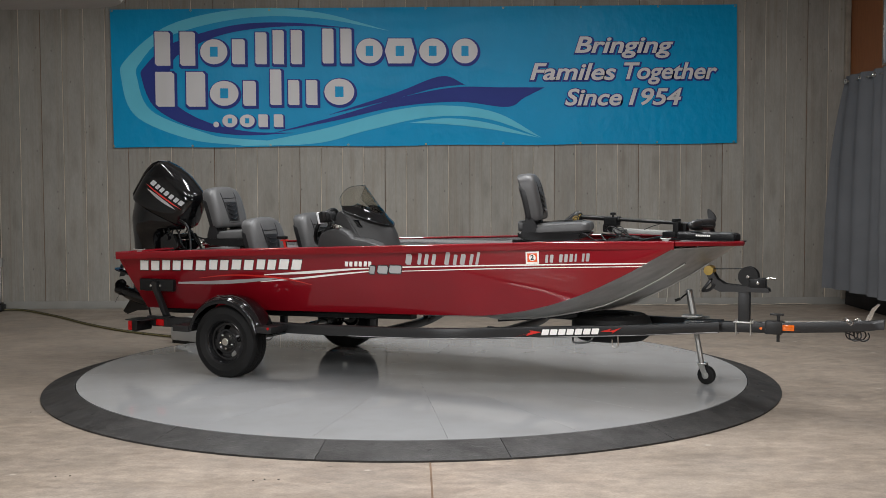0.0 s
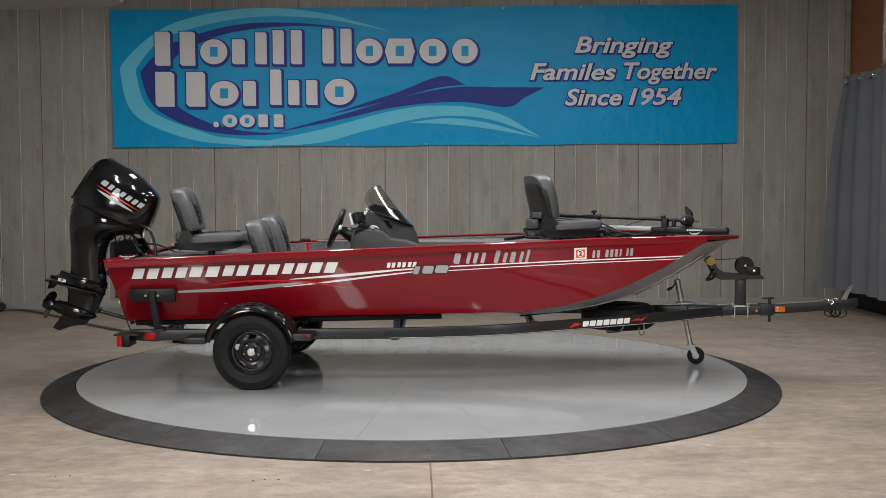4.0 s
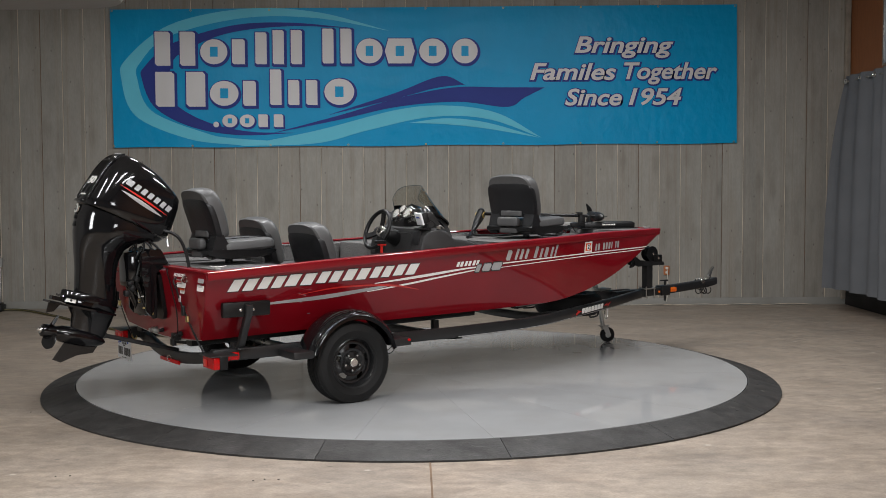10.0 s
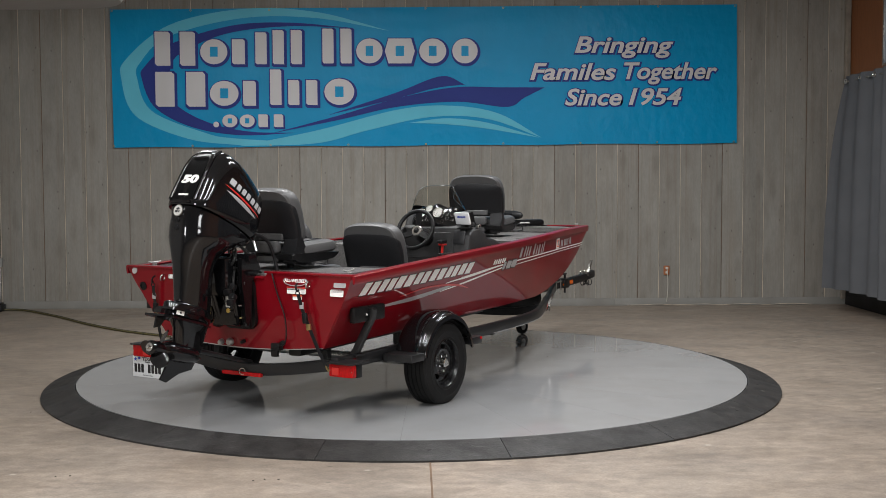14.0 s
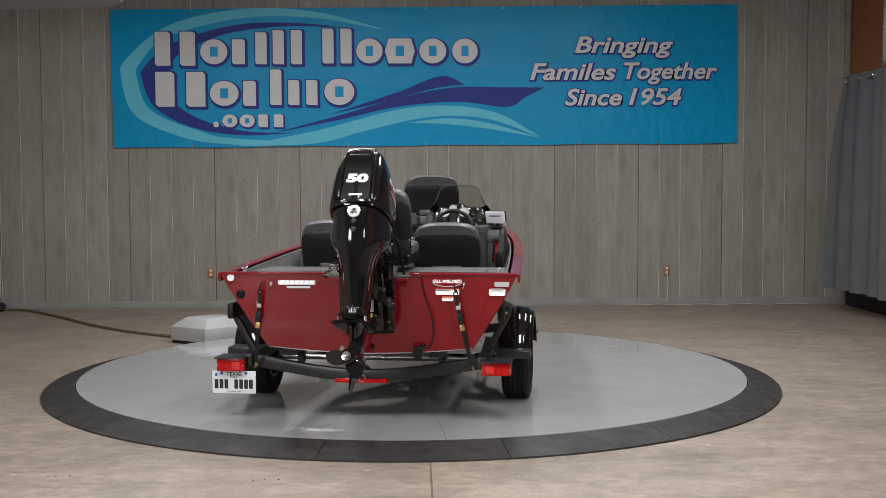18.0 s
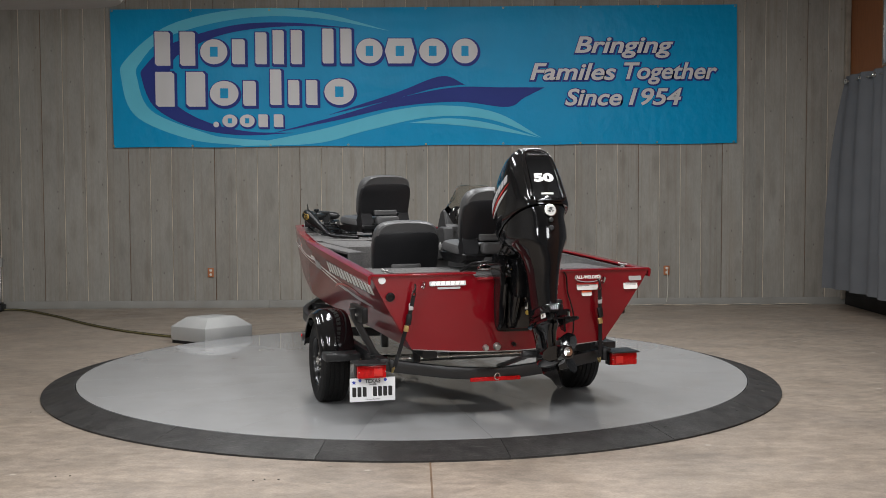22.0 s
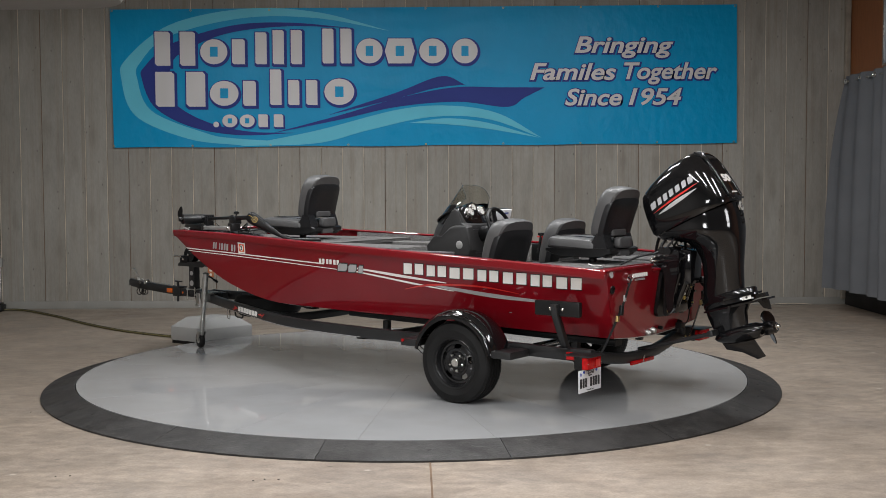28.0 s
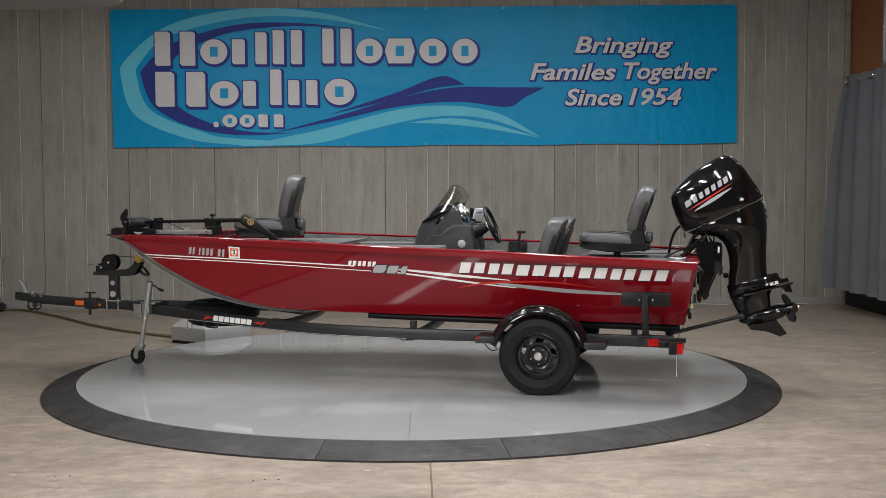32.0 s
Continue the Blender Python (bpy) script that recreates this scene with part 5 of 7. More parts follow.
# throttle box with a red lever
bm = bmesh.new()
box(bm, (-.80, -.775, .99), (.17, .06, .15), .02)
box(bm, (-.834, -.757, 1.150), (.085, .05, .026), .010)
cyl(bm, (-.80, -.728, .98), (-.826, -.738, 1.15), .012, n=12)
part("throttle", bm, SATINB, boat, "black throttle box beside the helm")
bm = bmesh.new()
tube(bm, [(-.80, -.74, .98), (-.812, -.745, 1.06), (-.82, -.755, 1.138)], .011, 10)
box(bm, (-.815, -.752, 1.128), (.055, .045, .014), .005)
part("red_lever", bm, REDDEC, boat, "red lever with a black grip")
bm = bmesh.new()
box(bm, (-.95, -.9, .99), (.17, .004, .045), .001)
part("label_plate", bm, WHITE, boat)

# ---------------------------------------------------------------- outboard motor
motor = thing("outboard_motor", "gloss black outboard motor with red and silver side graphics", "outboard motor")
ML = Matrix.Translation((-3.05, -.02, .55)) @ Matrix.Rotation(radians(15.5), 4, "Y")   # local x forward, z up the leg


def mring(a, b0, b1, w, p=2.8, n=36, slope=0.0):
    """Rounded section across the motor at height a."""
    return tilted((b0, a - slope * (b1 - b0) / 2), (b1, a + slope * (b1 - b0) / 2), w, p, n)


def tilted(r, f, w, p=3.2, n=40, rear=0.0):
    """Rounded section from the rear point r to the front point f, half width w."""
    out = []
    for k in range(n):
        t = k * math.tau / n
        c, s = math.cos(t), math.sin(t)
        u = math.copysign(abs(c) ** (2 / p), c)
        y = w * math.copysign(abs(s) ** (2 / p), s)
        q = (u + 1) / 2
        out.append(ML @ V(r[0] + (f[0] - r[0]) * q, y * (1 - .18 * max(0, u) - rear * max(0, -u) ** 1.3), r[1] + (f[1] - r[1]) * q))
    return out


# cowl sections: rear x, z, front x, z, half width
COWL = ((-.084, .930, .566, .822, .186), (-.088, .948, .588, .845, .194), (-.074, .995, .604, .915, .194), (-.056, 1.05, .613, .99, .190), (-.032, 1.12, .617, 1.065, .184), (-.004, 1.20, .610, 1.125, .173),
        (.028, 1.262, .580, 1.160, .159), (.058, 1.303, .525, 1.198, .146), (.088, 1.330, .445, 1.246, .130), (.115, 1.342, .365, 1.283, .108), (.150, 1.342, .300, 1.305, .066))
bm = bmesh.new()
loft(bm, [tilted(q[:2], q[2:4], q[4], 3.4 if i < 6 else 3.0) for i, q in enumerate(COWL)])
cowl = part("cowl", bm, GLOSSB, motor, "gloss black engine cowl", 50)
# spine down the back of the cowl
bm = bmesh.new()
sp = spline([ML @ V(b, 0, a) for b, a in ((.115, 1.343), (.062, 1.306), (.026, 1.258), (-.006, 1.19), (-.036, 1.10), (-.060, 1.03), (-.080, .965))], 5)
sweep(bm, sp, [(-.090, -.014), (-.084, .002), (.084, .002), (.090, -.014)], (-1, 0, .3))
part("rear_panel", bm, PANELB, motor)
half = [(-.074, .104, .963), (-.054, .103, 1.028), (-.030, .101, 1.098), (.000, .097, 1.188), (.030, .090, 1.252), (.052, .078, 1.288), (.068, .056, 1.308), (.074, .028, 1.315)]
rib = [ML @ V(*q) for q in half] + [ML @ V(.076, 0, 1.317)] + [ML @ V(a, -b, c) for a, b, c in reversed(half)]
bm = bmesh.new()
tube(bm, rib, .0135, 10, 5)
part("rear_rib", bm, GLOSSB, motor, "gloss black arched rib round the rear panel")
bm = bmesh.new()
box(bm, ML @ V(.030, 0, 1.272), (.012, .13, .024), .005, Matrix.Rotation(radians(-32), 4, "Y"))
part("grip_slot", bm, BLACKDEC, motor)
bm = bmesh.new()
loft(bm, [tilted(q[:2], q[2:4], q[4], 3.0, 40, .10 if q[1] > .9 else .36 if q[1] > .7 else .22) for q in ((-.080, .922, .560, .814, .183), (-.089, .87, .530, .790, .195), (-.085, .79, .425, .755, .195), (-.076, .725, .345, .722, .180), (-.062, .672, .300, .665, .135), (-.045, .61, .286, .60, .113),
                                                     (-.025, .546, .286, .54, .098), (.0, .46, .300, .45, .088), (.020, .37, .335, .36, .076), (.033, .31, .350, .30, .070))])
part("midsection", bm, GLOSSB, motor, "gloss black leg and lower cowl", 50)
bm = bmesh.new()
loft(bm, [mring(*r, 2.4) for r in ((.312, -.045, .355, .070), (.300, -.056, .362, .079), (.225, -.056, .362, .080), (.212, .0, .358, .062), (.15, .05, .35, .045), (.05, .07, .33, .034), (-.03, .08, .30, .03))])
part("lower_unit", bm, GLOSSB, motor, "gloss black lower unit", 50)
bm = bmesh.new()
for a, b0, b1, w in ((.205, -.142, .365, .105), (.262, -.066, .368, .090)):
    pl = [(b0, -w * .75), (b0 + .03, -w), (b1 - .16, -w), (b1, -w * .25), (b1, w * .25), (b1 - .16, w), (b0 + .03, w), (b0, w * .75)]
    slab(bm, pl, a - .007, a + .007, ML)
part("cavitation_plate", bm, GLOSSB, motor)
bm = bmesh.new()
slab(bm, [(-.12, -.03), (.0, -.03), (.0, .03), (-.12, .03)], .222, .25, ML)
part("trim_tab_block", bm, GLOSSB, motor)
bm = bmesh.new()
loft(bm, [[ML @ V(-.125 + dx, s, .213 + dz) for dx, dz in ((0, 0), (.09, 0), (.05, -.07), (.0, -.09))] for s in (-.006, .006)])
part("trim_tab", bm, GLOSSB, motor)
bm = bmesh.new()
lathe(bm, ML @ V(-.03, 0, 0), ML.to_3x3() @ V(1, 0, 0), [(.045, 0), (.058, .04), (.062, .12), (.06, .22), (.048, .30), (.025, .35), (.004, .37)], 26)
part("gearcase", bm, GLOSSB, motor)
bm = bmesh.new()
loft(bm, [[ML @ V(b, s * k, a) for b, a, k in ((.29, -.04, 1), (.06, -.04, 1), (.0, -.19, .5), (.06, -.20, .5), (.16, -.13, .7), (.27, -.09, .8))] for s in (-.009, .009)])
part("skeg", bm, GLOSSB, motor)
# propeller
bm = bmesh.new()
lathe(bm, ML @ V(-.03, 0, 0), ML.to_3x3() @ V(-1, 0, 0), [(.045, 0), (.05, .03), (.045, .09), (.035, .10)], 22)
prop = part("propeller", bm, GLOSSB, motor, "black three-blade propeller")
bm = bmesh.new()
lathe(bm, ML @ V(-.125, 0, 0), ML.to_3x3() @ V(-1, 0, 0), [(.028, 0), (.028, .012), (.014, .014), (.012, .03), (.004, .032)], 18)
part("prop_nut", bm, CHROME, prop)
for k in range(3):
    bm = bmesh.new()
    grid = []
    for i in range(9):
        r = .04 + .095 * i / 8
        wd = .055 * math.sin(math.pi * (i + 1.6) / 10.2) ** .7 + .006
        row = []
        for j in range(7):
            a = (j / 6 - .5) * 2 * wd
            row.append(ML @ (V(-.075, 0, 0) + Matrix.Rotation(math.tau * k / 3 + .5 + a / r * .75, 3, "X") @ V(-a * .55 + .01 * (i / 8), 0, r)))
        grid.append(row)
    sheet(bm, grid, (.004, 0, .0))
    part("blade", bm, GLOSSB, prop, "", 70)
# cowl graphics: name as plain white blocks, a red and a silver stroke


def on_cowl(x, a, sg, lift=.004):
    """A point on the cowl's side."""
    lo, hi = 0.0, len(COWL) - 1.001
    for _ in range(30):
        v = (lo + hi) / 2
        p, q = COWL[int(v)], COWL[int(v) + 1]
        r0, z0, r1, z1, w = (p[k] + (q[k] - p[k]) * (v - int(v)) for k in range(5))
        if z0 + (z1 - z0) * (x - r0) / (r1 - r0) < a:
            lo = v
        else:
            hi = v
    mid, hw = (r0 + r1) / 2, (r1 - r0) / 2
    c = max(-.995, min(.995, (x - mid) / hw))
    y = w * (1 - abs(c) ** 3.4) ** (1 / 3.4)
    y *= 1 - .18 * max(0, (x - mid) / (2 * hw)) * 2
    return ML @ V(x, sg * (y + lift), a)


def cowl_patch(name, poly, mat, sg, lift, parent):
    bm = bmesh.new()
    loft(bm, [[on_cowl(x, a, sg, lift - .003) for x, a in poly], [on_cowl(x, a, sg, lift) for x, a in poly]])
    return part(name, bm, mat, parent)


for sg in (-1, 1):
    ca, sa = math.cos(radians(-17.5)), math.sin(radians(-17.5))

    def turn(x, z):
        return (.145 + x * ca - z * sa, 1.155 + x * sa + z * ca)
    for k, w in enumerate((.066, .05, .05, .052, .052, .05, .054)):
        x = (0, .072, .128, .184, .242, .30, .352)[k]
        if sg > 0:
            x = .406 - x - w
        cowl_patch("letter_block", [turn(*q) for q in mark(x, -.026, w - .014, .046, -.28 if sg > 0 else .28, .12)], DECALS, sg, .004, cowl)
    for name, mt, z0, h, x0, x1 in (("silver_stroke", SILVER, -.082, .028, .0, .36), ("red_stroke", REDDEC, -.052, .014, -.03, .40)):
        n = 14
        top = [(x0 + (x1 - x0) * i / n, z0 + h * math.sin(math.pi * i / n) ** .8 * .5) for i in range(n + 1)]
        bot = [(x0 + (x1 - x0) * i / n, z0 - h * math.sin(math.pi * i / n) ** .8 * .5) for i in range(n + 1)]
        bm = bmesh.new()
        sheet(bm, [[on_cowl(*turn(*p), sg, .0042), on_cowl(*turn(*q), sg, .0042)] for p, q in zip(top, bot)], (0, -sg * .003, 0))
        part(name, bm, mt, cowl)
RB = ML @ Matrix.Translation((-.0375, 0, 1.108)) @ Matrix.Rotation(radians(19.5), 4, "Y") @ Matrix(((0, 0, -1, 0), (-1, 0, 0, 0), (0, 1, 0, 0), (0, 0, 0, 1)))
letters("power_number", "50", .080, WHITE, cowl, RB @ Matrix.Diagonal((1.62, 1, 1, 1)), 0.04, .0008, .0045)
bm = bmesh.new()
slab(bm, rect(.08, .011, .002), -.004, .003, RB @ Matrix.Translation((0, -.118, -.001)))
part("white_strip", bm, WHITE, cowl)
for k in range(7):
    bm = bmesh.new()
    slab(bm, mark(-.062 + k * .018, -.007, .014, .014, .2), -.001, .0015, ML @ Matrix.Translation((.092, 0, 1.339)) @ Matrix.Rotation(radians(60), 4, "Y") @ Matrix(((0, 0, -1, 0), (-1, 0, 0, 0), (0, 1, 0, 0), (0, 0, 0, 1))))
    part("letter_block", bm, SILVER, cowl)
for b, a, r, mt in ((-.108, .885, .040, CHROME), (-.109, .885, .034, DIAL), (-.105, .825, .015, SATINB), (-.099, .775, .017, SATINB)):
    bm = bmesh.new()
    lathe(bm, ML @ V(b + .018, 0, a), ML.to_3x3() @ V(-1, 0, .06), [(r, 0), (r, .008 if r > .03 else .0095), (r * .85, .0088 if r > .03 else .0105), (r * .3, .0085 if r > .03 else .0095)], 26)
    part("rear_emblem" if r > .02 else "rear_fitting", bm, mt, motor)
bm = bmesh.new()
em = ML @ Matrix.Translation((-.1020, 0, .8850)) @ Matrix(((0, 0, -1, 0), (-1, 0, 0, 0), (0, 1, 0, 0), (0, 0, 0, 1)))
for poly in ([(-.024, -.006), (-.006, -.014), (.004, -.008), (-.010, .002)], [(.008, -.016), (.022, -.006), (.012, .002)], [(-.016, .008), (.004, .006), (.020, .012), (.002, .020)], [(-.004, -.002), (.010, -.002), (.008, .004), (-.002, .004)]):
    slab(bm, poly, 0, .0012, em)
part("emblem_mark", bm, BLACKDEC, motor)
bm = bmesh.new()
box(bm, ML @ V(-.086, 0, .948), (.03, .17, .016), .004, Matrix.Rotation(radians(15.5), 4, "Y"))
part("cowl_latch", bm, GLOSSB, motor)
# white label on the plate
for sg in (-1, 1):
    bm = bmesh.new()
    box(bm, ML @ V(.0, sg * .0805, .243), (.07, .003, .03), .001, Matrix.Rotation(radians(15.5), 4, "Y"))
    lab = part("side_label", bm, WHITE, motor)
    bm = bmesh.new()
    cyl(bm, ML @ V(.0, sg * .081, .243), ML @ V(.0, sg * .0835, .243), .008, n=14)
    part("label_dot", bm, BLACKDEC, lab)
# clamp bracket
for sg in (-1, 1):
    bm = bmesh.new()
    pr = [(-2.51, 1.10), (-2.36, 1.13), (-2.30, 1.02), (-2.40, .95), (-2.415, .68), (-2.44, .64), (-2.475, .68), (-2.475, .82), (-2.51, .94)]
    loft(bm, [[V(x, -.02 + sg * (.16 + d), z) for x, z in pr] for d in (-.018, .018)])
    bmesh.ops.bevel(bm, geom=bm.edges[:], offset=.006, segments=2, affect="EDGES")
    br = part("clamp_bracket", bm, GLOSSB, motor, "black clamp bracket on the transom")
    for z in (.93, .66):
        bm = bmesh.new()
        lathe(bm, (-2.41, -.02 + sg * .145, z), (-1, 0, 0), [(.013, -.02), (.013, .006), (.009, .009), (.009, .02)], 12)
        part("clamp_bolt", bm, BRASS, br)
    bm = bmesh.new()
    box(bm, (-2.40, -.02 + sg * .125, .80), (.035, .085, .36), .025)
    part("mount_plate", bm, SATINB, motor)
bm = bmesh.new()
cyl(bm, (-2.43, -.22, 1.10), (-2.43, .18, 1.10), .028)
box(bm, (-2.50, -.02, .98), (.16, .20, .26), .04)
box(bm, (-2.43, -.02, .78), (.07, .22, .28), .02)
cyl(bm, (-2.43, .05, .66), (-2.53, .05, .90), .026)
cyl(bm, (-2.43, -.11, .66), (-2.50, -.11, .88), .018)
cyl(bm, (-2.43, .12, .68), (-2.50, .12, .94), .018)
part("swivel_bracket", bm, GLOSSB, motor)
bm = bmesh.new()
box(bm, (-2.470, -.045, .81), (.006, .035, .085), .001)
sl = part("bracket_label", bm, WHITE, motor)
bm = bmesh.new()
cyl(bm, (-2.462, -.045, .745), (-2.472, -.045, .745), .015, n=16)
part("yellow_dot", bm, YELLOW, sl)
for pts, r, mt in (([(-2.44, -.10, 1.25), (-2.33, -.15, 1.26), (-2.22, -.18, 1.21), (-2.17, -.20, 1.10), (-2.15, -.22, .97)], .012, SATINB),
                   ([(-2.45, .0, 1.26), (-2.36, .04, 1.18), (-2.30, .08, 1.06), (-2.26, .10, .98)], .010, SATINB),
                   ([(-2.47, -.06, 1.22), (-2.36, -.12, 1.14), (-2.31, -.14, 1.03), (-2.22, -.16, .97)], .009, SATINB),
                   ([(-2.40, .10, 1.13), (-2.33, .18, 1.08), (-2.25, .26, 1.06), (-2.12, .30, 1.0)], .008, SATINB),
                   ([(-2.44, -.05, 1.15), (-2.36, -.05, 1.23), (-2.28, -.09, 1.24), (-2.28, -.14, 1.14)], .008, CHROME),
                   ([(-2.46, -.14, 1.19), (-2.40, -.18, 1.10), (-2.43, -.17, 1.03), (-2.50, -.12, 1.04)], .008, SATINB),
                   ([(-2.46, .12, 1.19), (-2.41, .15, 1.10), (-2.44, .13, 1.02), (-2.52, .09, 1.05)], .008, SATINB)):
    bm = bmesh.new()
    tube(bm, pts, r, 8)
    part("cable", bm, mt, motor)
random.seed(21)
for k in range(14):
    y0, y1 = random.uniform(-.16, .12), random.uniform(-.17, .13)
    z0, z1 = random.uniform(1.02, 1.22), random.uniform(.78, 1.02)
    x0, x1 = random.uniform(-2.50, -2.38), random.uniform(-2.50, -2.43)
    bm = bmesh.new()
    tube(bm, [(x0, y0, z0), (x0 - random.uniform(.0, .05), y0 * 1.1, z0 - .08), (x1 - random.uniform(.02, .05), y1 * 1.15, z1 + .08), (x1, y1, z1)], random.choice((.005, .006, .009)), 8, 4)
    part("hose", bm, GLOSSB if k % 3 else SATINB, motor)
for k in range(10):
    bm = bmesh.new()
    c = V(random.uniform(-2.50, -2.47), random.choice((-1, 1)) * random.uniform(.05, .17) - .02, random.uniform(.70, 1.08))
    lathe(bm, c, (-1, random.uniform(-.3, .3), 0), [(.007, -.012), (.007, .006), (.004, .009)], 8)
    part("small_bolt", bm, CHROME if k % 2 else BRASS, motor)
bm = bmesh.new()
tube(bm, [(-2.36, .24, 1.06), (-2.36, .02, 1.07), (-2.40, -.02, 1.07)], .009, 8, 3)
tube(bm, [(-2.36, .24, 1.06), (-2.33, .25, 1.03), (-2.37, .22, 1.03), (-2.37, .1, 1.03)], .007, 8, 3)
part("steering_rod", bm, CHROME, motor)
bm = bmesh.new()
for k in range(9):
    s = k / 8
    a = V(-2.62, -.17, .82).lerp(V(-2.35, -.12, 1.06), s)
    box(bm, a + V(.02 * math.sin(k * 2.1), -.03 * math.cos(k * 1.3), 0), (.045, .05, .045), .015, Matrix.Rotation(k * .7, 4, "Y"))
part("linkage", bm, SATINB, motor)

bm = bmesh.new()
loft(bm, [[V(tx(.80) + dx - (z - .80) * .18, -.02 + y, z) for y, z in [(a * (.86 + .5 * (b + .185)), .79 + b) for a, b in rounded(.33, .37, .07)]] for dx in (-.034, -.006)])
part("transom_pad", bm, SATINB, motor, "black mounting pad on the transom")

# ---------------------------------------------------------------- bow trolling motor
troll = thing("trolling_motor", "black bow-mounted trolling motor stowed on its deck bracket", "trolling motor")
m = Matrix.Rotation(radians(-22.3), 4, "Z")
bm = bmesh.new()
o = Matrix.Translation((2.475, .195, 1.178)) @ m
loft(bm, [[o @ V(x * k, y * k2, z) for x, y in rect(.54, .105, .02)] for k, k2, z in ((.97, .95, -.032), (1.0, 1.0, -.02), (.99, .98, .012), (.95, .78, .026), (.90, .55, .030))])
base = part("deck_mount", bm, SATINB, troll, "black moulded deck mount")
bm = bmesh.new()
slab(bm, rect(.62, .14, .02), -.040, -.030, o)
part("mount_plate", bm, SATINB, base)
bm = bmesh.new()
box(bm, o @ V(.255, 0, -.004), (.035, .07, .05), .010, m)
part("end_latch", bm, SATINB, base)
for k in range(8):
    bm = bmesh.new()
    slab(bm, mark(-.06 + k * .017, -.006, .013, .014, .1), 0, .0016, o @ Matrix.Translation((-.02, -.0522, 0)) @ Matrix.Rotation(radians(90), 4, "X"))
    part("letter_block", bm, WHITE, base)
SA, SB = V(1.27, .695, 1.300), V(2.385, .240, 1.262)
sd = (SB - SA).normalized()
bm = bmesh.new()
cyl(bm, SA, SB, .0145)
part("shaft", bm, SATINB, troll)
bm = bmesh.new()
cyl(bm, SA, SA + sd * .42, .019)
lathe(bm, SA + sd * .41, sd, [(.019, 0), (.026, .004), (.026, .028), (.019, .034)], 18)
part("shaft_sleeve", bm, SATINB, troll)
for w in (-.036, .036):
    bm = bmesh.new()
    n = V(.379, .925, 0) * w
    sweep(bm, [V(1.556, .618, 1.196) + n, V(2.165, .372, 1.183) + n], rect(.012, .036, .004), (0, 0, 1))
    arm = part("bracket_arm", bm, ALU, troll, "grey aluminium bracket arm")
    for q in (V(1.585, .606, 1.196), V(2.14, .382, 1.183)):
        bm = bmesh.new()
        cyl(bm, q + n * 1.12, q + n * 1.36, .010, n=12)
        part("arm_bolt", bm, CHROME, arm)
bm = bmesh.new()
box(bm, (1.60, .555, 1.268), (.13, .075, .075), .016, m)
box(bm, (1.57, .60, 1.21), (.10, .09, .07), .014, m)
pivot = part("pivot_collar", bm, SATINB, troll)
bm = bmesh.new()
cyl(bm, (1.615, .525, 1.29), (1.615, .525, 1.325), .009, n=10)
lathe(bm, (1.615, .525, 1.322), (0, 0, 1), [(.012, 0), (.025, .004), (.025, .018), (.016, .024), (.004, .025)], 14)
part("depth_knob", bm, SATINB, pivot)
bm = bmesh.new()
box(bm, (2.215, .300, 1.222), (.055, .075, .12), .010, m)
box(bm, (2.20, .310, 1.290), (.035, .085, .028), .008, m)
box(bm, (2.285, .268, 1.235), (.03, .05, .07), .008, m)
box(bm, (2.17, .335, 1.178), (.13, .13, .045), .010, m)
part("rest_cradle", bm, SATINB, troll)
PN, pd = V(2.340, .128, 1.257), V(.350, .937, .005).normalized()
bm = bmesh.new()
lathe(bm, PN, pd, [(.004, 0), (.020, .010), (.033, .034), (.041, .075), (.045, .13), (.046, .20), (.046, .300), (.0475, .303), (.0475, .313), (.043, .318), (.016, .319)], 28)
pod = part("motor_pod", bm, FRAMEB, troll, "black motor pod with a rounded nose")
bm = bmesh.new()
torus(bm, PN + pd * .135, pd, .0455, .0022, 28, 6)
part("pod_seam", bm, SATINB, pod)
bm = bmesh.new()
lathe(bm, PN + pd * .319, pd, [(.024, 0), (.024, .016), (.018, .030), (.004, .033)], 16)
blades = part("propeller", bm, SATINB, troll, "black two-blade propeller")
for s2 in (.12, math.pi + .12):
    bm = bmesh.new()
    grid = []
    for i in range(9):
        f = i / 8
        r = .018 + .100 * f
        w2 = .030 * math.sin(math.pi * (.18 + .80 * f)) ** .8 + .002
        lead = pd.cross(V(0, 0, 1))
        grid.append([PN + pd * (.335 + a * .35 * w2) + Matrix.Rotation(s2, 3, pd) @ (V(0, 0, 1) * r + lead * (a * w2 - .050 * f * f)) for a in (-1, -.5, 0, .5, 1)])
    sheet(bm, grid, pd * .004)
    part("blade", bm, SATINB, blades, "", 70)
bm = bmesh.new()
loft(bm, [[PN + pd * x + sd * y + V(0, 0, z) for x, y in ((.09, .03), (.20, .03), (.185, .105), (.15, .11))] for z in (-.003, .003)])
part("skeg", bm, SATINB, troll)
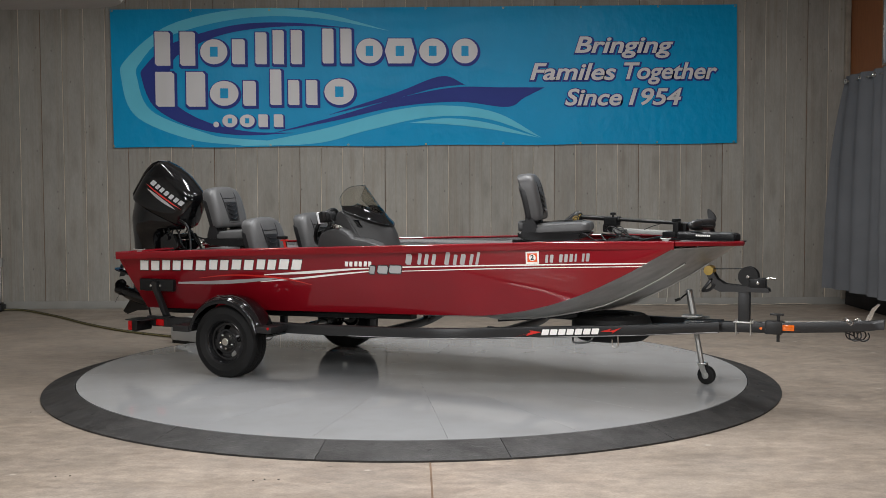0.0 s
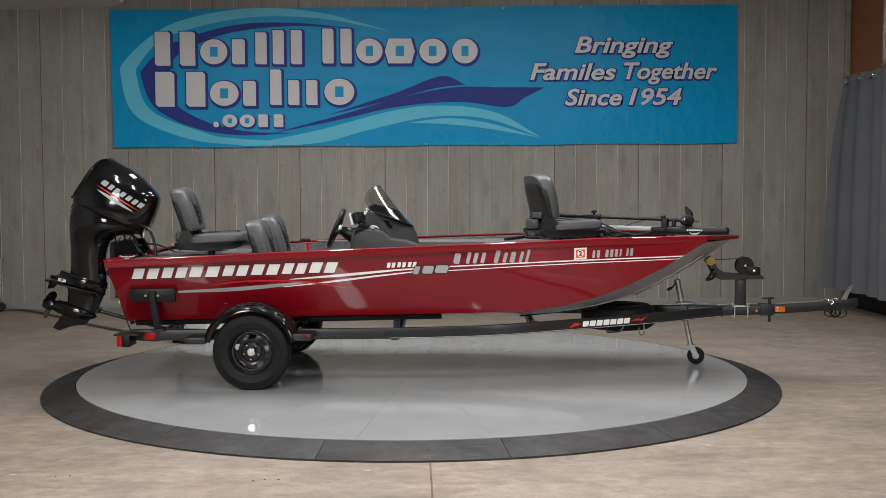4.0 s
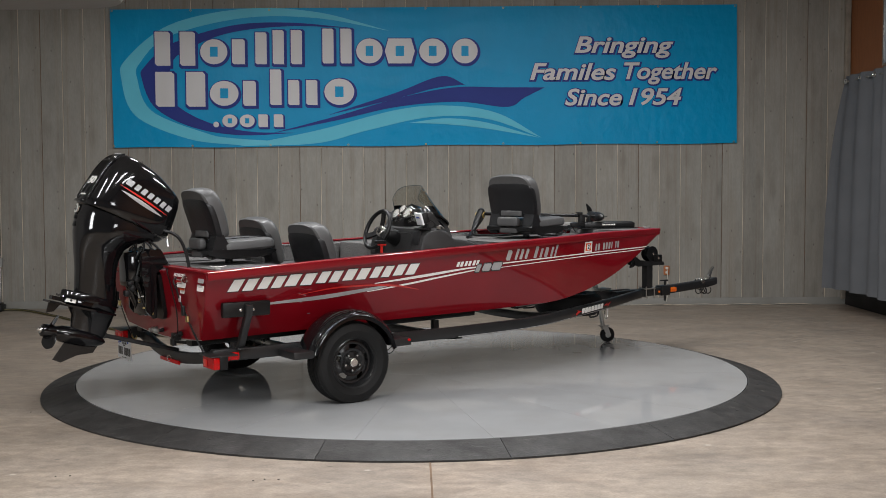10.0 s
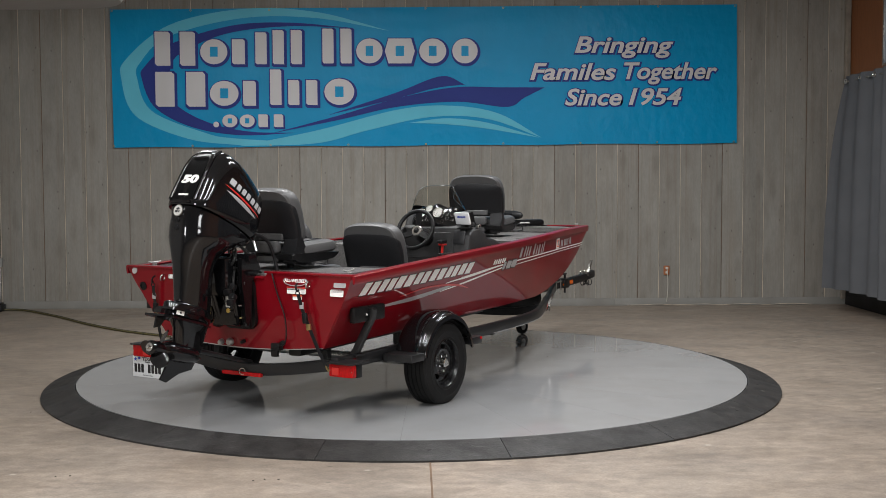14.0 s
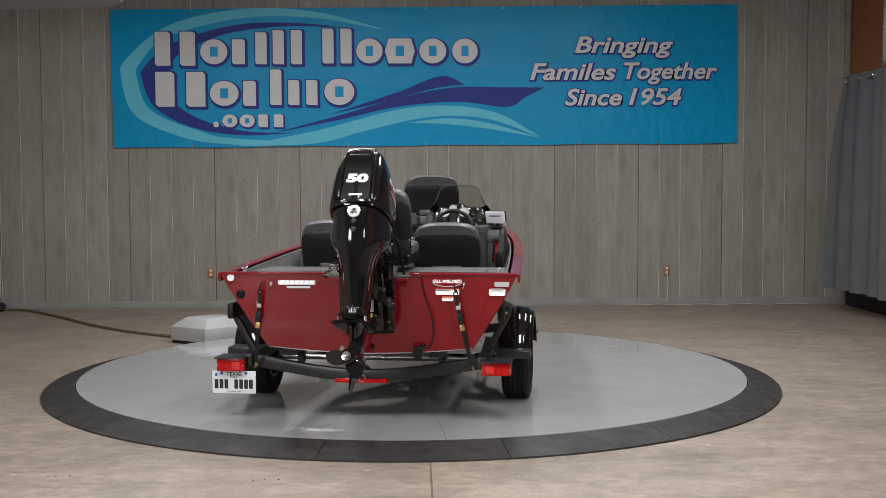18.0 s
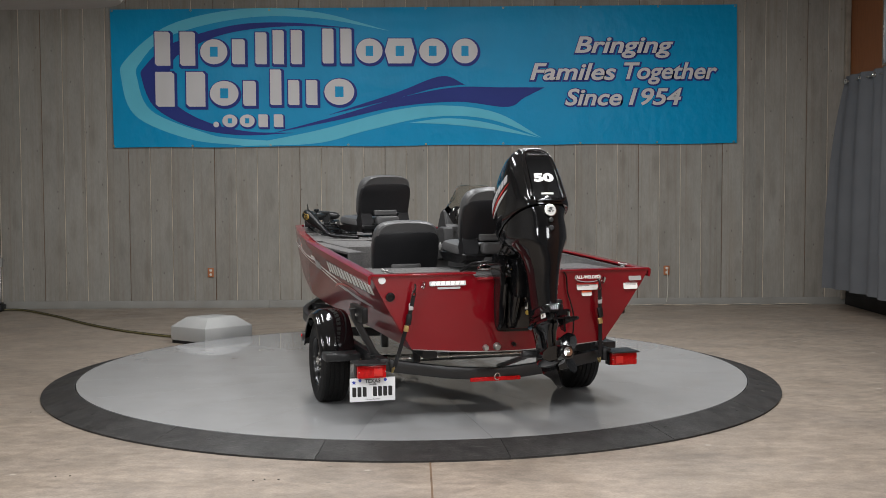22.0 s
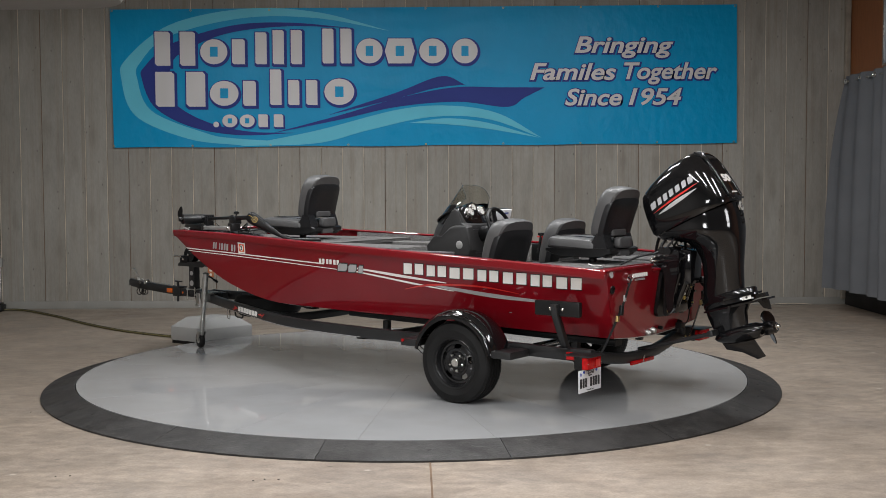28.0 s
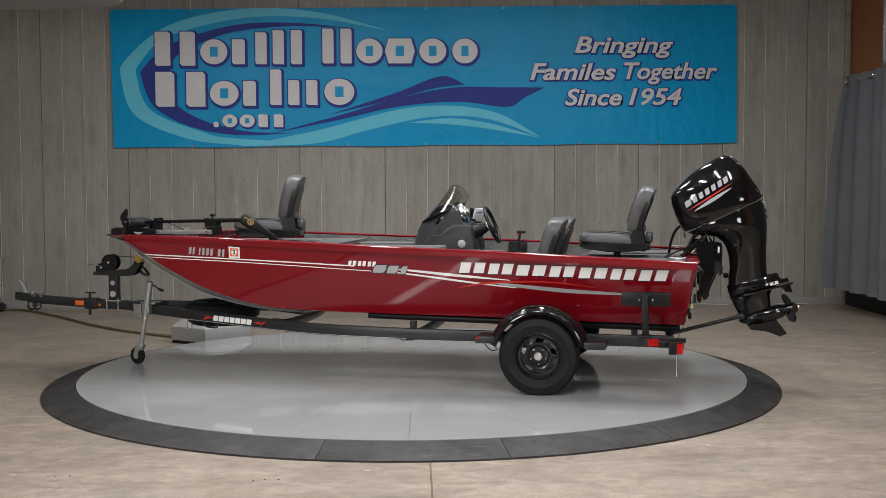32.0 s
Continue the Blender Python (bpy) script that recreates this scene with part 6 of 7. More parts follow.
# control head: deep at the top and narrowing into the cable sleeve
HT, HL = V(1.288, .708, 1.322), V(1.050, .548, 1.140)
hx = (HT - HL).normalized()
hy = V(-hx.y, hx.x, 0).normalized()
hz = hx.cross(hy)
bm = bmesh.new()
loft(bm, [[HL + hx * (f * (HT - HL).length) + hy * (a * b) + hz * (c * d) for a, c in rounded(2, 2, .75, 4)]
          for f, b, d in ((0, .016, .016), (.12, .022, .021), (.34, .029, .030), (.55, .034, .042), (.74, .036, .050), (.88, .036, .051), (.96, .031, .042), (1.0, .018, .024))])
head = part("control_head", bm, SATINB, troll, "black control head with a yellow round badge")
for sg in (-1, 1):
    bc = HL + hx * (.77 * (HT - HL).length) + hz * .004
    bm = bmesh.new()
    cyl(bm, bc + hy * sg * .034, bc + hy * sg * .0395, .027, n=26)
    badge = part("yellow_badge", bm, YELLOW, head)
    for q, r in ((bc, .019), (bc + hx * .003, .011)):
        bm = bmesh.new()
        torus(bm, q + hy * sg * .0397, hy, r, .0028, 22, 6)
        part("badge_mark", bm, BLACKDEC, badge)
    for k in (.040, .056):
        bm = bmesh.new()
        box(bm, bc + hx * k + hz * .006 + hy * sg * .0335, (.012, .008, .006), .002)
        part("indicator", bm, YELLOW, head)
bm = bmesh.new()
tube(bm, [HL + hx * .01, HL - hx * .06 + V(0, 0, .012), V(.96, .46, 1.107), V(.88, .38, 1.103), V(.80, .30, 1.10)], .014, 10)
part("cable_sleeve", bm, SATINB, head)
random.seed(9)
for k in range(7):
    y = .34 + .05 * k
    bm = bmesh.new()
    tube(bm, [(1.62 + .05 * math.sin(k * 2.1), y, 1.20), (1.72 + .05 * math.cos(k * 1.7), y - .10, 1.13 + .05 * (k % 3)), (1.86 + .06 * math.sin(k), y - .16, 1.11 + .03 * (k % 2)), (1.98, y - .14 + .04 * math.cos(k * 3), 1.14), (2.12, .33, 1.16)], random.choice((.004, .006, .008)), 6, 5)
    part("cable", bm, SATINB, troll)
for pts, r in (([(1.04, .51, 1.14), (1.0, .47, 1.11), (1.12, .45, 1.10), (1.25, .36, 1.10), (1.45, .42, 1.105), (1.60, .38, 1.12)], .012),
               ([(1.05, .52, 1.14), (1.04, .47, 1.11), (1.25, .48, 1.10), (1.5, .50, 1.105), (1.66, .46, 1.13)], .008),
               ([(1.62, -.05, 1.12), (1.52, -.12, 1.13), (1.58, -.22, 1.20), (1.68, -.20, 1.14), (1.75, -.12, 1.12)], .006),
               ([(1.74, .50, 1.20), (1.70, .30, 1.16), (1.64, .10, 1.18), (1.72, -.02, 1.12)], .007),
               ([(2.21, .36, 1.30), (1.98, .45, 1.24), (1.86, .48, 1.19)], .003)):
    bm = bmesh.new()
    tube(bm, pts, r, 8)
    part("cable", bm, SATINB, troll)
pedal = thing("foot_pedal", "black trolling motor foot pedal on the casting deck", "foot pedal")
o = Matrix.Translation((1.78, .255, 1.087)) @ Matrix.Rotation(radians(40), 4, "Z")
bm = bmesh.new()
loft(bm, [[o @ V(x * k, y * k, z) for x, y in rounded(.34, .17, .04)] for k, z in ((1, 0), (1.0, .016), (.95, .026), (.80, .028))])
part("pedal_base", bm, SATINB, pedal)
bm = bmesh.new()
pad(bm, o @ pose(.0, 0, .034, 0, -7, 0), .27, .125, .022, .03)
tread = part("tread", bm, SATINB, pedal)
for k in range(6):
    bm = bmesh.new()
    box(bm, o @ V(-.08 + .032 * k, 0, .058 + .0039 * k), (.006, .10, .005), .001, Matrix.Rotation(radians(40), 4, "Z"))
    part("tread_rib", bm, BLACKDEC, tread)
bm = bmesh.new()
cyl(bm, o @ V(-.06, .085, .030), o @ V(-.06, .12, .030), .026, n=16)
part("pedal_knob", bm, SATINB, pedal)

# ---------------------------------------------------------------- trailer
trailer = thing("boat_trailer", "black painted single-axle boat trailer with chromed jack", "boat trailer")
for sg in (-1, 1):
    path = spline([(-2.15, sg * .80, .395), (-1.2, sg * .81, .405), (-.4, sg * .84, .412), (.30, sg * .845, .425), (.75, sg * .80, .437), (1.20, sg * .645, .45), (1.55, sg * .505, .458), (1.93, sg * .355, .468), (2.30, sg * .20, .482), (2.62, sg * .075, .497)], 6)
    bm = bmesh.new()
    sweep(bm, path, rect(.05, .085, .008), (0, 0, 1))
    rail = part("side_rail", bm, FRAMEB, trailer, "black box-section side rail")
    bm = bmesh.new()
    sweep(bm, [q + V(0, sg * .0262, -.036) for q in path[14:]], rect(.0015, .004), (0, 0, 1))
    part("pinstripe", bm, SILVER, rail)
    # maker's decal on the rail: white blocks between red flashes
    a, b = (V(1.20, -.655, .452), V(1.93, -.362, .470)) if sg < 0 else (V(1.05, .707, .448), V(1.79, .421, .466))
    ex = (b - a).normalized()
    nrm = V(-ex.y, ex.x, 0) * sg if sg > 0 else V(ex.y, -ex.x, 0)
    nrm = V(nrm.x, nrm.y, 0).normalized()
    ez = V(0, 0, 1)
    xx = ex if sg < 0 else -ex
    o = (a if sg < 0 else b) + nrm * .0275
    mm = Matrix(((xx.x, 0, nrm.x, o.x), (xx.y, 0, nrm.y, o.y), (xx.z, 1, nrm.z, o.z), (0, 0, 0, 1)))
    for k in range(7):
        bm = bmesh.new()
        slab(bm, mark(.19 + k * .063, -.022, .053, .044, .25, .12), 0, .0018, mm)
        part("letter_block", bm, WHITE, rail)
    for p in ([(0, -.028), (.09, -.006), (.075, -.026), (.19, .002), (.10, .018), (.115, .002)], [(.64, -.002), (.72, .018), (.71, .0), (.80, .024), (.72, -.024), (.735, -.008)]):
        bm = bmesh.new()
        slab(bm, p, 0, .0014, mm)
        part("red_flash", bm, REDDEC, rail)
    # fender
    bm = bmesh.new()
    hub = V(-1.215, sg * .975, .295)
    rows = []
    for j in range(21):
        a = radians(166 - 152 * j / 20)
        R = .365
        e = V(math.cos(a), 0, math.sin(a))
        rows.append([hub + e * (R + dr) + V(0, sg * dy, 0) for dy, dr in ((-.118, -.012), (-.118, 0), (-.10, .012), (-.06, .020), (.0, .023), (.055, .020), (.085, .012), (.098, -.002), (.106, -.006), (.118, -.008), (.127, -.018), (.129, -.045), (.122, -.046), (.112, -.016), (.09, -.012), (.05, .008), (0, .012), (-.06, .008))])
    loft(bm, rows)
    fend = part("fender", bm, GLOSSB, trailer, "gloss black rolled steel fender", 50)
    bm = bmesh.new()
    box(bm, (-1.640, sg * .975, .388), (.165, .245, .055), .012)
    part("fender_step", bm, FRAMEB, fend, "black fender step")
    bm = bmesh.new()
    box(bm, (-.815, sg * .975, .415), (.15, .245, .055), .012)
    part("fender_step", bm, FRAMEB, fend, "black fender step")
    bm = bmesh.new()
    cyl(bm, (-.765, sg * 1.098, .43), (-.765, sg * 1.106, .43), .011, n=14)
    part("marker_lamp", bm, REDLENS, fend)
    bm = bmesh.new()
    tube(bm, [(-.80, sg * .98, .40), (-.86, sg * .98, .36), (-.89, sg * .97, .33), (-.84, sg * .96, .32), (-.78, sg * .97, .38)], .004, 6)
    part("lamp_wire", bm, SATINB, fend)
    # wheel
    bm = bmesh.new()
    ax = V(0, sg, 0)
    prof = [(.172, -.085), (.205, -.098), (.26, -.103), (.285, -.093), (.298, -.075), (.3005, -.056), (.295, -.055), (.295, -.050), (.301, -.049), (.302, -.022), (.296, -.021), (.296, -.016), (.302, -.015), (.302, .015), (.296, .016), (.296, .021), (.302, .022), (.301, .049), (.295, .050), (.295, .055), (.3005, .056), (.298, .075), (.288, .090), (.284, .0945), (.281, .0935), (.262, .102), (.240, .1035), (.236, .1055), (.231, .1035), (.205, .0985), (.193, .094), (.190, .096), (.186, .093), (.172, .085)]
    u, w = frame_of(ax)
    loft(bm, [[hub + ax * h + (u * math.cos(k * math.tau / 56) + w * math.sin(k * math.tau / 56)) * r for k in range(56)] for r, h in prof], False)
    tyre = part("tyre", bm, RUBBER, trailer, "black trailer tyre with a grooved tread", 30)
    bm = bmesh.new()
    for k in range(72):
        a = k * math.tau / 72
        for d0 in (-.068, -.036, 0, .036, .068):
            e = V(math.cos(a + d0), 0, math.sin(a + d0))
            t = V(-e.z, 0, e.x)
            c = hub + e * (.3005 if abs(d0) < .05 else .2965) + ax * d0
            f = [c + t * .0085 + ax * .011, c - t * .0085 + ax * .011, c - t * .0085 - ax * .011, c + t * .0085 - ax * .011]
            vs = [bm.verts.new(q - e * .004) for q in f] + [bm.verts.new(q + e * .0022) for q in f]
            for i in range(4):
                bm.faces.new((vs[i], vs[(i + 1) % 4], vs[4 + (i + 1) % 4], vs[4 + i]))
            bm.faces.new(vs[4:])
    part("tread", bm, RUBBER, tyre, kind="stuff")
    bm = bmesh.new()
    def ring_loft(bm, prof, n=64):
        loft(bm, [[hub + ax * h + (u * math.cos(k * math.tau / n) + w * math.sin(k * math.tau / n)) * r for k in range(n)] for r, h in prof + prof[:1]], False)
    ring_loft(bm, [(.176, -.088), (.178, .088), (.172, .092), (.163, .080), (.158, .05), (.156, -.088)])
    # wheel disc: outer ring, hub dome and five broad spokes with slots between
    ring_loft(bm, [(.157, .036), (.157, .052), (.146, .054), (.136, .052), (.136, .044), (.146, .040)])
    ring_loft(bm, [(.104, .058), (.100, .063), (.085, .060), (.070, .046), (.050, .044), (.035, .044), (.035, .036), (.075, .036), (.098, .050)])
    for k in range(5):
        sect = []
        for r, h, aw in ((.140, .046, .46), (.122, .055, .36), (.103, .058, .42)):
            row = []
            for da, dh in ((-aw, .0), (-aw * .5, .003), (0, .004), (aw * .5, .003), (aw, .0), (aw, -.010), (aw * .5, -.008), (0, -.007), (-aw * .5, -.008), (-aw, -.010)):
                a = k * math.tau / 5 + .2 + da + (.14 - r) * 3.0
                row.append(hub + ax * (h + dh) + (u * math.cos(a) + w * math.sin(a)) * r)
            sect.append(row)
        loft(bm, sect)
    rim = part("rim", bm, RIMB, tyre, "black steel rim with open slots", 30)
    for k in range(5):
        a = k * math.tau / 5 + .3
        e = V(math.cos(a + .6), 0, math.sin(a + .6))
        bm = bmesh.new()
        lathe(bm, hub + e * .060 + ax * .052, ax, [(.0095, 0), (.0095, .018), (.005, .022)], 6)
        part("lug_nut", bm, CHROME, rim)
    bm = bmesh.new()
    lathe(bm, hub + ax * -.02, ax, [(.034, 0), (.034, .092), (.032, .106), (.027, .110), (.026, .108), (.002, .108)], 28)
    part("hub_cap", bm, CHROME, rim)
    # rear guide
    bm = bmesh.new()
    sweep(bm, [(-2.0, sg * .80, .43), (-2.0, sg * .83, .47), (-2.0, sg * .955, .70), (-2.0, sg * .965, .76)], rect(.045, .05, .006), (1, 0, 0))
    box(bm, (-1.99, sg * .82, .44), (.10, .08, .012), .003)
    post = part("guide_post", bm, FRAMEB, trailer)
    bm = bmesh.new()
    box(bm, (-2.005, sg * .925, .728), (.36, .045, .105), .012)
    part("guide_pad", bm, SATINB, trailer, "black padded guide board")
    for dx in (-.05, .045):
        bm = bmesh.new()
        lathe(bm, (-2.005 + dx, sg * .945, .725), (0, sg, 0), [(.011, 0), (.011, .012), (.006, .016)], 10)
        part("guide_bolt", bm, CHROME, post)
    # tail lamp
    bm = bmesh.new()
    box(bm, (-2.20, sg * .90, .421), (.20, .21, .010), .003)
    box(bm, (-2.10, sg * .80, .40), (.22, .06, .085), .008)
    part("lamp_bracket", bm, FRAMEB, trailer)
    bm = bmesh.new()
    box(bm, (-2.205, sg * .90, .372), (.062, .200, .092), .008)
    lamp = part("tail_lamp", bm, SATINB, trailer, "rectangular tail lamp with a red lens")
    bm = bmesh.new()
    box(bm, (-2.256, sg * .90, .372), (.046, .192, .085), .010)
    part("lens", bm, REDLENS, lamp, "red lens")
    for dy in (-.088, .088):
        bm = bmesh.new()
        cyl(bm, (-2.277, sg * .90 + dy, .372), (-2.281, sg * .90 + dy, .372), .004, n=8)
        part("lens_screw", bm, CHROME, lamp)
    bm = bmesh.new()
    box(bm, (-2.283, sg * .86, .368), (.006, .055, .05), .002)
    part("reflector", bm, REDDEC, lamp)
    bm = bmesh.new()
    box(bm, (-2.06, sg * .835, .39), (.085, .006, .055), .004)
    part("side_reflector", bm, REDLENS, trailer)
    bm = bmesh.new()
    box(bm, (3.13, sg * .042, .512), (.085, .006, .045), .004)
    part("side_reflector", bm, AMBER, trailer, "amber side reflector")
    bm = bmesh.new()
    cyl(bm, (2.93, sg * .037, .50), (2.93, sg * .044, .50), .011, n=14)
    part("marker_lamp", bm, AMBER, trailer)
    # bunk board and its posts
    bm = bmesh.new()
    sweep(bm, [(-2.25, sg * .50, .462), (.25, sg * .50, .515)], rect(.10, .045, .01), (0, 0, 1))
    part("bunk", bm, SATINB, trailer, "black carpeted bunk board")
    bm = bmesh.new()
    sweep(bm, [(.9, sg * .26, .50), (1.55, sg * .20, .56)], rect(.09, .04, .01), (0, 0, 1))
    part("bunk", bm, SATINB, trailer, "black carpeted bow bunk")
    for x in (-1.9, -1.0, -.12):
        bm = bmesh.new()
        box(bm, (x, sg * .50, .39 + .02), (.05, .05, .13), .004)
        part("bunk_post", bm, FRAMEB, trailer)
    # tie-down strap from the transom to the frame
    bm = bmesh.new()
    pts = [V(-2.402, sg * .652, .875), V(-2.372, sg * .668, .76), V(-2.292, sg * .708, .54), V(-2.225, sg * .738, .385)]
    strap_path = spline(pts, 5)
    sweep(bm, strap_path, rect(.026, .004), (1, 0, 0))
    strap = part("tie_down_strap", bm, DARKV, trailer, "black webbing tie-down strap")
    bm = bmesh.new()
    tube(bm, [(-2.392, sg * .640, .945), (-2.412, sg * .642, .935), (-2.418, sg * .647, .915), (-2.408, sg * .652, .895), (-2.398, sg * .656, .905)], .006, 8)
    part("top_hook", bm, SATINB, strap)
    bm = bmesh.new()
    torus(bm, (-2.405, sg * .651, .882), (1, .2, .3), .014, .004, 14, 6)
    part("strap_ring", bm, SATINB, strap)
    bm = bmesh.new()
    box(bm, (-2.382, sg * .664, .800), (.010, .030, .045), .003)
    part("strap_label", bm, SILVER, strap)
    bm = bmesh.new()
    box(bm, (-2.362, sg * .675, .715), (.022, .036, .070), .006, Matrix.Rotation(radians(sg * 9), 4, "X"))
    part("ratchet_buckle", bm, SATINB, strap)
    bm = bmesh.new()
    box(bm, (-2.338, sg * .686, .655), (.018, .032, .042), .005, Matrix.Rotation(radians(sg * 9), 4, "X"))
    part("buckle_plate", bm, BRASS, strap, "brassy buckle plate")
    bm = bmesh.new()
    tube(bm, [(-2.225, sg * .738, .392), (-2.218, sg * .742, .368), (-2.205, sg * .748, .350), (-2.190, sg * .744, .355), (-2.185, sg * .738, .375)], .006, 8)
    part("strap_hook", bm, BRASS, strap, "brassy hook")

bm = bmesh.new()
sweep(bm, spline([(-2.12, .81, .395), (-2.13, .60, .36), (-2.15, .30, .318), (-2.16, 0, .30), (-2.15, -.30, .318), (-2.13, -.60, .36), (-2.12, -.81, .395)], 6), rect(.05, .082, .006), (0, 0, 1))
rear = part("rear_crossmember", bm, FRAMEB, trailer, "bowed black rear cross member")
bm = bmesh.new()
box(bm, (-2.19, 0.02, .268), (.02, .36, .028), .006)
part("light_bar", bm, REDLENS, rear, "red identification light bar")
bm = bmesh.new()
torus(bm, (-2.20, .01, .285), (1, .3, 0), .022, .004, 16, 6)
part("shackle", bm, CHROME, rear)
for x, z, w in ((-.12, .355, .85), (1.0, .42, .70)):
    bm = bmesh.new()
    sweep(bm, spline([(x, w, z + .04), (x, w * .6, z), (x, 0, z - .01), (x, -w * .6, z), (x, -w, z + .04)], 5), rect(.05, .07, .006), (0, 0, 1))
    part("crossmember", bm, FRAMEB, trailer)
bm = bmesh.new()
cyl(bm, (-1.215, -.86, .285), (-1.215, .86, .285), .03)
part("axle", bm, CHROME, trailer, "bare steel axle tube")
for sg in (-1, 1):
    bm = bmesh.new()
    sweep(bm, spline([(-1.62, sg * .72, .37), (-1.40, sg * .72, .33), (-1.215, sg * .72, .315), (-1.0, sg * .72, .335), (-.80, sg * .72, .38)], 5), rect(.045, .025), (0, 0, 1))
    part("leaf_spring", bm, FRAMEB, trailer)
bm = bmesh.new()
sweep(bm, [(2.35, 0, .488), (2.98, 0, .506), (3.25, 0, .52), (3.66, 0, .547)], rect(.075, .08, .008), (0, 0, 1))
tongue = part("tongue", bm, FRAMEB, trailer, "black box-section tongue")
bm = bmesh.new()
loft(bm, [[V(x, y * w, z + dz) for y, z in ((-1, -.03), (1, -.03), (1, .02), (.6, .04), (-.6, .04), (-1, .02))] for x, w, dz in ((3.60, .045, .545), (3.70, .045, .55), (3.755, .038, .558), (3.795, .026, .56))])
part("coupler", bm, FRAMEB, tongue, "black ball coupler")
bm = bmesh.new()
loft(bm, [[V(x, s, z) for x, z in ((3.66, .58), (3.70, .585), (3.73, .66), (3.765, .71), (3.75, .715), (3.705, .675))] for s in (-.012, .012)])
part("coupler_latch", bm, CHROME, tongue, "bright latch lever")
bm = bmesh.new()
box(bm, (3.02, 0, .507), (.12, .09, .10), .008)
cyl(bm, (3.05, 0, .40), (3.05, 0, .61), .012, n=12)
box(bm, (3.04, 0, .605), (.10, .02, .016), .005)
part("swing_hinge", bm, FRAMEB, tongue)
bm = bmesh.new()
sweep(bm, [(3.10, .0, .557), (3.50, .0, .578)], rect(.03, .006), (0, 0, 1))
part("bright_strip", bm, CHROME, tongue)
bm = bmesh.new()
for k in range(10):
    a = k * .9
    torus(bm, (3.52 + .012 * k, .035 * math.cos(a), .575 + .012 * math.sin(a)), (math.sin(a), math.cos(a), .4), .016, .0045, 14, 6)
part("safety_chain", bm, CHROME, tongue)
bm = bmesh.new()
pts = [V(3.55 + .004 * k + .035 * math.cos(k * .9), .03 * math.sin(k * .4), .475 + .035 * math.sin(k * .9)) for k in range(30)]
tube(bm, [(3.46, .03, .52)] + pts, .005, 6, 3)
part("coiled_cable", bm, SATINB, tongue)
# jack
bm = bmesh.new()
JT, JB = V(2.312, .282, .727), V(2.434, .236, .13)
cyl(bm, JT, JT.lerp(JB, .55), .027)
cyl(bm, JT.lerp(JB, .5), JB, .021)
lathe(bm, JT, (JT - JB), [(.03, -.01), (.03, .01), (.01, .018)], 18)
jack = part("jack", bm, GALV, trailer, "bright plated tongue jack")
bm = bmesh.new()
tube(bm, [JT + V(0, 0, -.015), JT + V(-.025, -.03, -.025), JT + V(-.055, -.055, -.055)], .007, 8, 3)
cyl(bm, JT + V(-.055, -.055, -.055), JT + V(-.098, -.058, -.072), .012, n=10)
part("crank", bm, SATINB, jack)
bm = bmesh.new()
box(bm, (2.362, .22, .50), (.07, .12, .08), .01)
box(bm, (2.36, .18, .545), (.14, .12, .014), .004)
part("swivel_mount", bm, GALV, jack)
bm = bmesh.new()
box(bm, (2.44, .272, .475), (.10, .008, .13), .003, Matrix.Rotation(radians(-24), 4, "Z"))
for dz in (-.045, .045):
    for dx in (-.03, .03):
        cyl(bm, V(2.44 + dx, .27 - dx * .44, .475 + dz), V(2.445 + dx, .287 - dx * .44, .475 + dz), .007, n=8)
part("mount_plate", bm, GALV, jack)
bm = bmesh.new()
jx = V(-.30, -.954, 0).normalized()
jf = V(jx.y, -jx.x, 0) * -1
JW = V(2.470, .222, .076)
lathe(bm, JW - jx * .022, jx, [(.030, 0), (.058, 0), (.072, .005), (.0755, .016), (.0755, .028), (.072, .039), (.058, .044), (.030, .044)], 32)
caster = part("jack_wheel", bm, RUBBER, jack)
bm = bmesh.new()
lathe(bm, JW - jx * .024, jx, [(.030, 0), (.030, .048), (.010, .052), (.010, .060), (.001, .061)], 18)
part("wheel_hub", bm, GALV, caster)
bm = bmesh.new()
foot = V(JB.x, JB.y, .165)
for w in (-.030, .030):
    loft(bm, [[q + jx * (w + d) for q in (foot + V(0, 0, .0) - jf * .030, foot + jf * .030, JW + jf * .022 + V(0, 0, .012), JW + jf * .010 - V(0, 0, .020), JW - jf * .016 - V(0, 0, .004))] for d in (-.0025, .0025)])
box(bm, foot, (.075, .075, .010), .002)
part("wheel_fork", bm, GALV, jack)
# winch stand
bm = bmesh.new()
box(bm, (2.80, 0, .655), (.085, .07, .30), .008)
stand = part("winch_post", bm, FRAMEB, trailer, "black winch post")
for z, r in ((.60, .028), (.70, .022)):
    bm = bmesh.new()
    cyl(bm, (2.80, .0355, z), (2.80, .038, z), r, n=22)
    part("round_sticker", bm, SILVER, stand)
bm = bmesh.new()
box(bm, (2.80, 0, .538), (.15, .10, .012), .003)
for x in (2.745, 2.855):
    for y in (-.045, .045):
        cyl(bm, (x, y, .44), (x, y, .56), .006, n=8)
part("u_bolts", bm, CHROME, stand)
bm = bmesh.new()
pr = [(2.50, .94), (2.56, .93), (2.60, .86), (2.66, .825), (2.98, .80), (2.99, .77), (2.62, .765), (2.57, .79), (2.53, .87)]
for s in (-.045, .045):
    loft(bm, [[V(x, s + d, z) for x, z in pr] for d in (-.004, .004)])
box(bm, (2.80, 0, .79), (.35, .09, .03), .006)
part("winch_arm", bm, FRAMEB, stand)
bm = bmesh.new()
lathe(bm, (2.83, -.04, .885), (0, 1, 0), [(.075, 0), (.075, .008), (.055, .010), (.055, .07), (.075, .072), (.075, .08)], 32)
box(bm, (2.90, 0, .835), (.12, .10, .08), .012)
